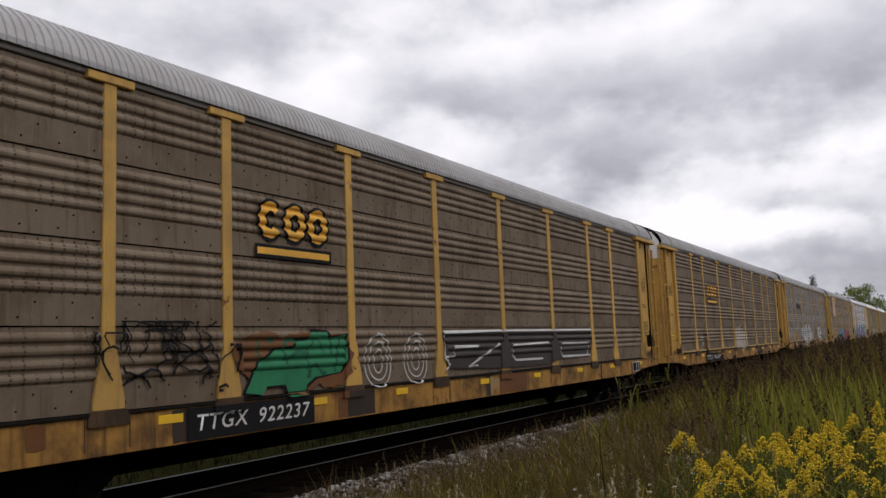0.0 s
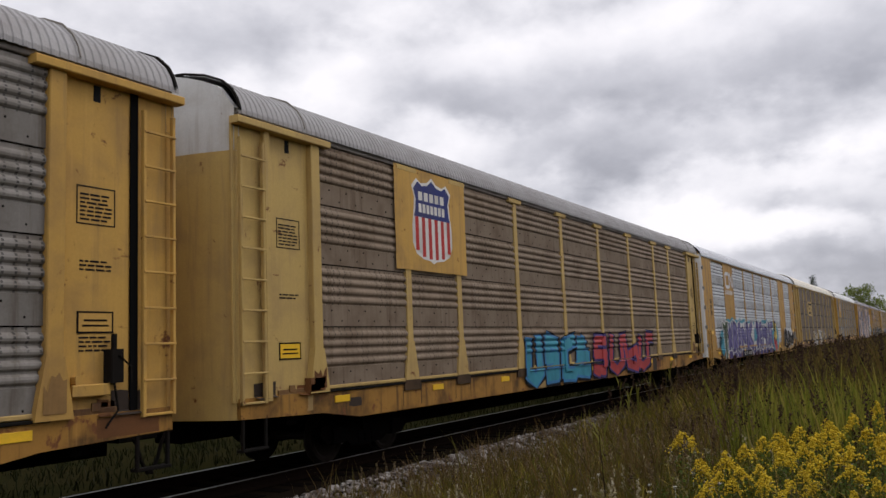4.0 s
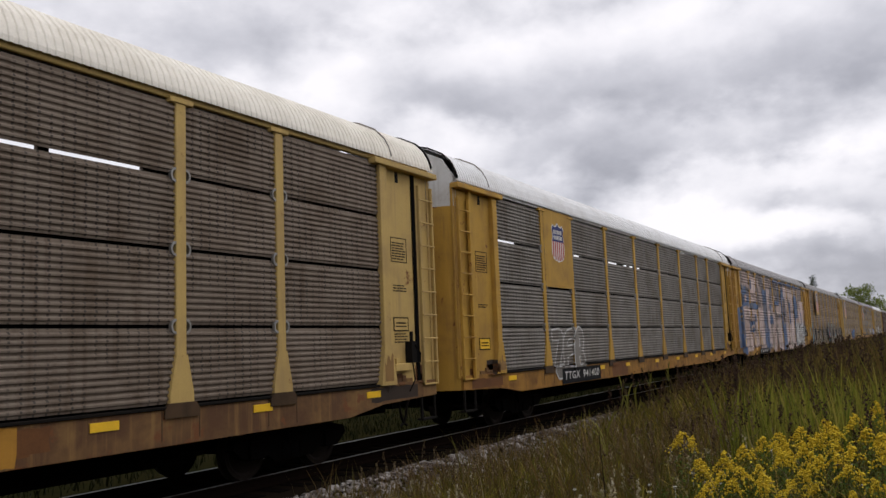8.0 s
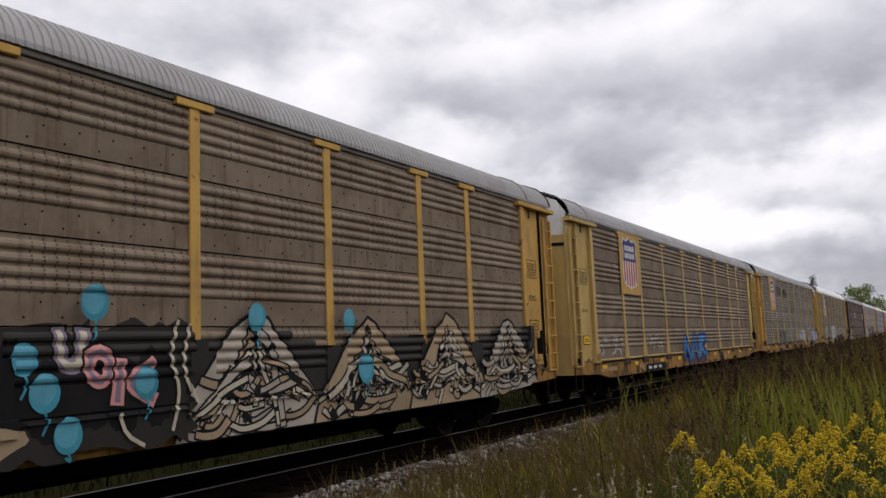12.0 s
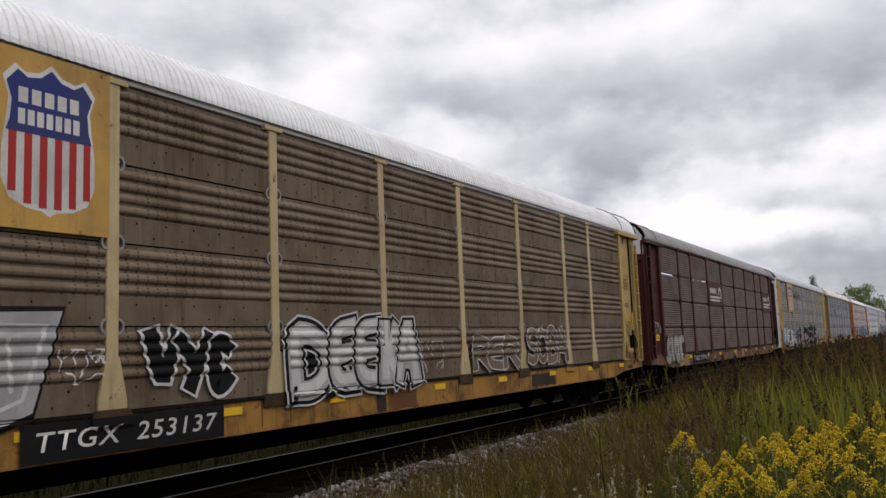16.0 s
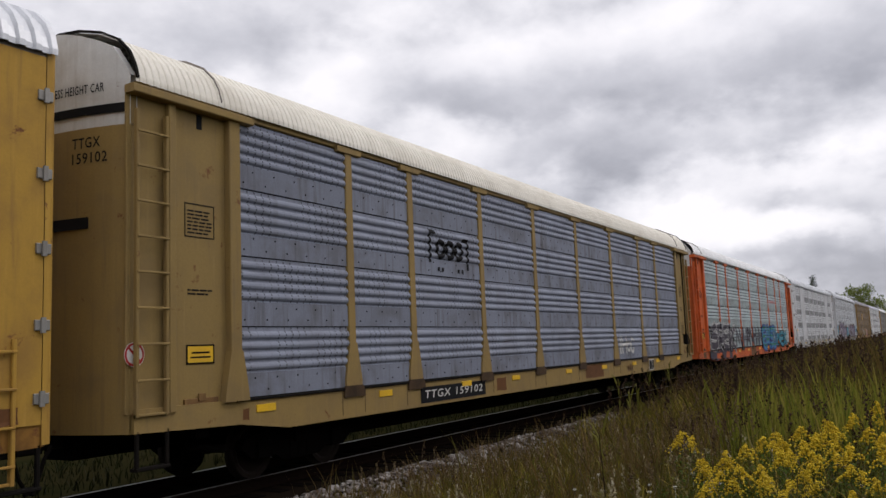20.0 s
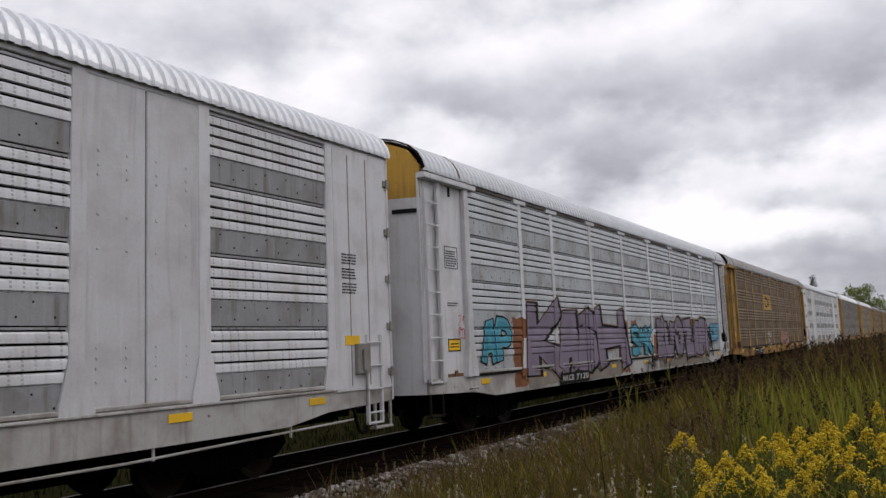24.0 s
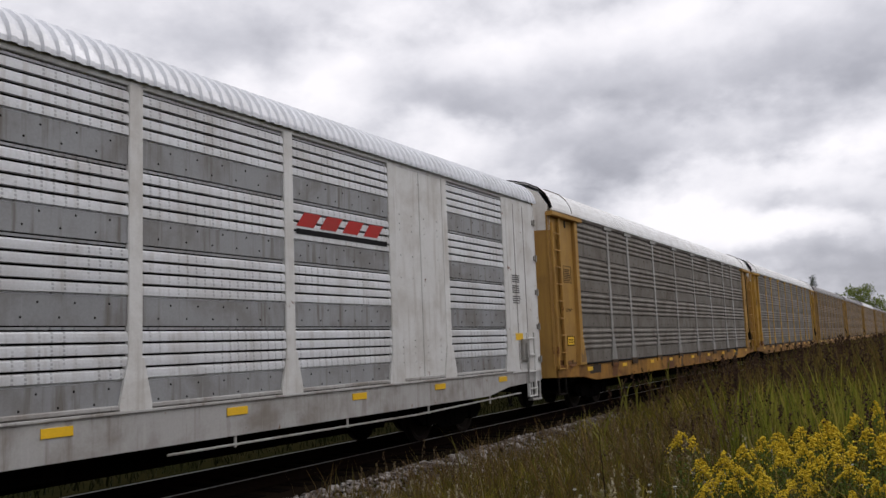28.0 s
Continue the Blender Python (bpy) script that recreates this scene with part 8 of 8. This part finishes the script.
for i, (x, y, top) in enumerate(GOLDENROD):
    for j in range(2):
        q = random.Random(500 + 7 * i + j)
        dx, dy = (0, 0) if j == 0 else (q.uniform(-0.35, 0.35), q.uniform(-0.2, 0.2))
        tall = max(0.42, top - ground_height(y) - 0.01 - 0.07 * j)
        source = KINDS[(i + 3 * j) % 6]
        plant = source if (i < 6 and j == 0) else copy_thing(source, pose(0, 0, 0))
        s = tall / 0.85
        plant.scale = (s * 1.05, s * 1.05, s)
        place = pose(x + dx, y + dy, ground_height(y + dy), 0, 0, q.uniform(0, 360))
        plant.matrix_basis = place @ Matrix.Diagonal((s * 1.05, s * 1.05, s, 1))
        SWAYING.append((plant, place, q.uniform(0, 6.28), 1.2))


def reed(seed, height):
    r = random.Random(seed)
    plant = tagged(new("reed_stalk"), "tall pale green reed stalk with narrow leaves", "reed", "reed stalks beside the ballast")
    part("stem", mesh_of("stem", *tube([(0, 0, 0), (0.01, 0.01, height * 0.5), (0.07, 0.02, height)], 0.013, 0.005)), GRASS_FRESH, plant)
    for k in range(5):
        a, z = r.uniform(0, 6.28), height * (0.25 + 0.14 * k)
        d = Vector((math.cos(a), math.sin(a), 0))
        w = Vector((-d.y, d.x, 0)) * 0.022
        c = Vector((0.01, 0.01, z))
        pts = [c, c + d * 0.05 + Vector((0, 0, 0.18)), c + d * 0.13 + Vector((0, 0, 0.33)), c + d * 0.25 + Vector((0, 0, 0.40))]
        verts = [tuple(pts[0]), tuple(pts[1] - w), tuple(pts[1] + w), tuple(pts[2] - w * 0.8), tuple(pts[2] + w * 0.8), tuple(pts[3])]
        part("leaf", mesh_of("leaf", verts, [(0, 1, 2), (1, 3, 4, 2), (3, 5, 4)]), GRASS_FRESH, plant)
    head = [octa((0.05 + r.uniform(-0.012, 0.012), 0.02 + r.uniform(-0.012, 0.012), height * (0.93 + 0.09 * k / 9)), 0.012, r) for k in range(9)]
    part("seed_head", mesh_of("seed_head", *joined(*head)), SEED, plant)
    return plant


for i, (x, y, top) in enumerate(REEDS):
    g = ground_height(y)
    place = pose(x, y, g, 0, 0, 40 * i)
    plant = reed(70 + i, top - g)
    plant.matrix_basis = place
    SWAYING.append((plant, place, i * 1.3, 3.5))


def dead_stalk(x, y, height):
    """A dry blackened weed with a few broken side twigs."""
    plant = tagged(new("dead_stalk"), "dry blackened weed stalk standing in the grass", "weed")
    plant.location = (x, y, ground_height(y))
    part("stem", mesh_of("stem", *tube([(0, 0, -0.05), (0.01, -0.005, height * 0.5), (-0.02, 0.01, height)], 0.010, 0.003)), DEAD, plant)
    for k, (f, dx, dz) in enumerate(((0.45, 0.06, 0.10), (0.6, -0.05, 0.08), (0.75, 0.04, 0.07))):
        part("twig", mesh_of("twig", *tube([(0, 0, height * f), (dx, 0.01 * k, height * f + dz)], 0.004, 0.002, 4)), DEAD, plant)


DEAD = material("blackened_stalk", (0.018, 0.012, 0.009), rough=0.9, spec=0.0)
dead_stalk(7.5, 2.73, 1.12)


def blossoms(name, label, mat, count, seed, region, height):
    """Small round flower heads on thin stems."""
    r = random.Random(seed)
    pieces = []
    for _ in range(count):
        x, y = r.uniform(region[0], region[1]), r.uniform(region[2], region[3])
        z, h = ground_height(y), r.uniform(*height)
        pieces.append(tube([(x, y, z), (x + 0.02, y, z + h)], 0.003, 0.002, 3))
        for k in range(6):
            a = k * math.pi / 3
            pieces.append(octa((x + 0.02 + 0.014 * math.cos(a), y + 0.014 * math.sin(a), z + h), 0.012, r))
    tagged(part(name, mesh_of(name, *joined(*pieces)), mat), label, "wild flowers", kind="stuff")


PETAL = leaf_material("white_petals", [(0.62, 0.60, 0.52), (0.70, 0.68, 0.60), (0.45, 0.42, 0.33)], through=0.1)
blossoms("white_blossoms", "small white flower heads scattered in the grass", PETAL, 60, 81, (5.6, 10.0, 0.6, 4.6), (0.3, 0.62))


def tree(name, label, x, y, height, crown_w, seed, conifer=False):
    r = random.Random(seed)
    base = ground_height(min(y, 22))
    thing = tagged(new(name), label, "tree")
    thing.location = (x, y, base)
    part("trunk", mesh_of("trunk", *tube([(0, 0, -0.2), (0.05, 0, height * 0.3), (0.1, 0.05, height * 0.6), (0, 0, height * 0.95)], 0.22, 0.04, 8)), BARK, thing)
    clusters = []
    limbs = []
    for k in range(34):
        f = 0.30 + 0.68 * k / 34
        a = k * 2.4 + r.random()
        if conifer:
            reach = crown_w / 2 * (1.05 - f) * 1.3 + 0.15
        else:
            reach = crown_w / 2 * math.sqrt(max(0.05, 1 - ((f - 0.60) / 0.44) ** 2)) * r.uniform(0.65, 1.1)
        tip = (reach * math.cos(a), reach * math.sin(a), height * f + (0.0 if conifer else reach * 0.25))
        limbs.append(tube([(0, 0, height * f * 0.9), (tip[0] * 0.5, tip[1] * 0.5, (height * f * 0.9 + tip[2]) / 2 + 0.1), tip], 0.06, 0.015, 4))
        clusters += [tuple(c * g if i < 2 else height * f * 0.9 + (tip[2] - height * f * 0.9) * g for i, c in enumerate(tip)) for g in (0.55, 0.8, 1.0)]
    part("limbs", mesh_of("limbs", *joined(*limbs)), BARK, thing)
    verts, faces = [], []
    for cx, cy, cz in clusters:
        for _ in range(34):
            s = r.uniform(0.10, 0.2) * (crown_w / 7)
            q = Vector((cx, cy, cz)) + Vector((r.gauss(0, 1), r.gauss(0, 1), r.gauss(0, 0.8))) * crown_w * 0.06
            u = Vector((r.uniform(-1, 1), r.uniform(-1, 1), r.uniform(-1, 1))).normalized()
            v = u.orthogonal().normalized() * s
            u = u * s * 1.5
            n = len(verts)
            verts += [tuple(q - u), tuple(q - v * 0.6), tuple(q + u), tuple(q + v * 0.6)]
            faces.append((n, n + 1, n + 2, n + 3))
    part("crown", mesh_of("crown", verts, faces), CONIFER if conifer else CROWN, thing)
    return thing


def tree_belt():
    """Unseen dense trees and shrubs on the near side, added to dim low sky."""
    r = np.random.RandomState(64)
    n = 24000
    x = -55 + 150 * r.rand(n)
    top = 6.2 + np.array([2.0 * noise.noise(Vector((a * 0.16, 0.0, 5.0))) + 0.9 * noise.noise(Vector((a * 0.6, 3.0, 5.0))) for a in x])
    c = np.stack([x, -13.5 - 3.0 * r.rand(n), 0.2 + top * r.rand(n)], 1)
    u, v = r.normal(size=(n, 3)), r.normal(size=(n, 3))
    u *= (0.34 / np.linalg.norm(u, axis=1))[:, None]
    v *= (0.2 / np.linalg.norm(v, axis=1))[:, None]
    pts = np.stack([c - u, c - v, c + u, c + v], 1).reshape(-1, 3)
    quads = np.arange(4 * n).reshape(-1, 4)
    me = bpy.data.meshes.new("tree_belt")
    me.from_pydata(pts.tolist(), [], quads.tolist())
    tagged(part("tree_belt", me, BELT), "unseen dark green tree belt, added to dim low light on the cars", "trees", kind="stuff")


BELT = leaf_material("belt_leaves", [(0.035, 0.055, 0.015), (0.06, 0.08, 0.02), (0.02, 0.035, 0.01)], through=0.1)
tree_belt()
tree("birch_tree", "leafy green tree far beyond the train", 259.5, 16.6, 14.6, 9.5, 1)
tree("birch_tree", "small leafy tree far beyond the train", 258.0, 12.9, 10.5, 7.0, 5)
tree("conifer_tree", "dark narrow tree top far beyond the train", 298.0, 32.7, 21.5, 5.5, 2, True)
tree("conifer_tree", "small dark tree far beyond the train", 330.0, 29.0, 16.5, 6.0, 3, True)



def motions():
    """The train runs past at a steady speed; its wheels roll."""
    for car, lead in zip(CARS, LEAD):
        x = lead + HALF
        walk(car, [(t, pose(x - SPEED * t, TRACK_Y, 0)) for t in (0.0, 7.0, 14.0, 21.0, 28.0)])
    turn = SPEED / WHEEL_R
    rolled = {}
    for a, wheel in WHEELS:
        if a not in rolled:
            walk(wheel, [(k / FPS, pose(a, 0, WHEEL_R, 0, -math.degrees(turn * k / FPS), 0)) for k in range(28 * FPS + 1)])
            rolled[a] = wheel.animation_data
        else:
            wheel.rotation_mode = "QUATERNION"
            keys = wheel.animation_data_create()
            keys.action, keys.action_slot = rolled[a].action, rolled[a].action_slot
    for plant, place, phase, amount in SWAYING:
        rows = []
        for k in range(29):
            t = float(k)
            gust = amount * (0.6 + 0.4 * math.sin(0.41 * t + phase))
            rows.append((t, place @ pose(0, 0, 0, gust * math.sin(1.9 * t + phase), gust * math.cos(1.3 * t + 2 * phase), 0)))
        walk(plant, rows)



motions()
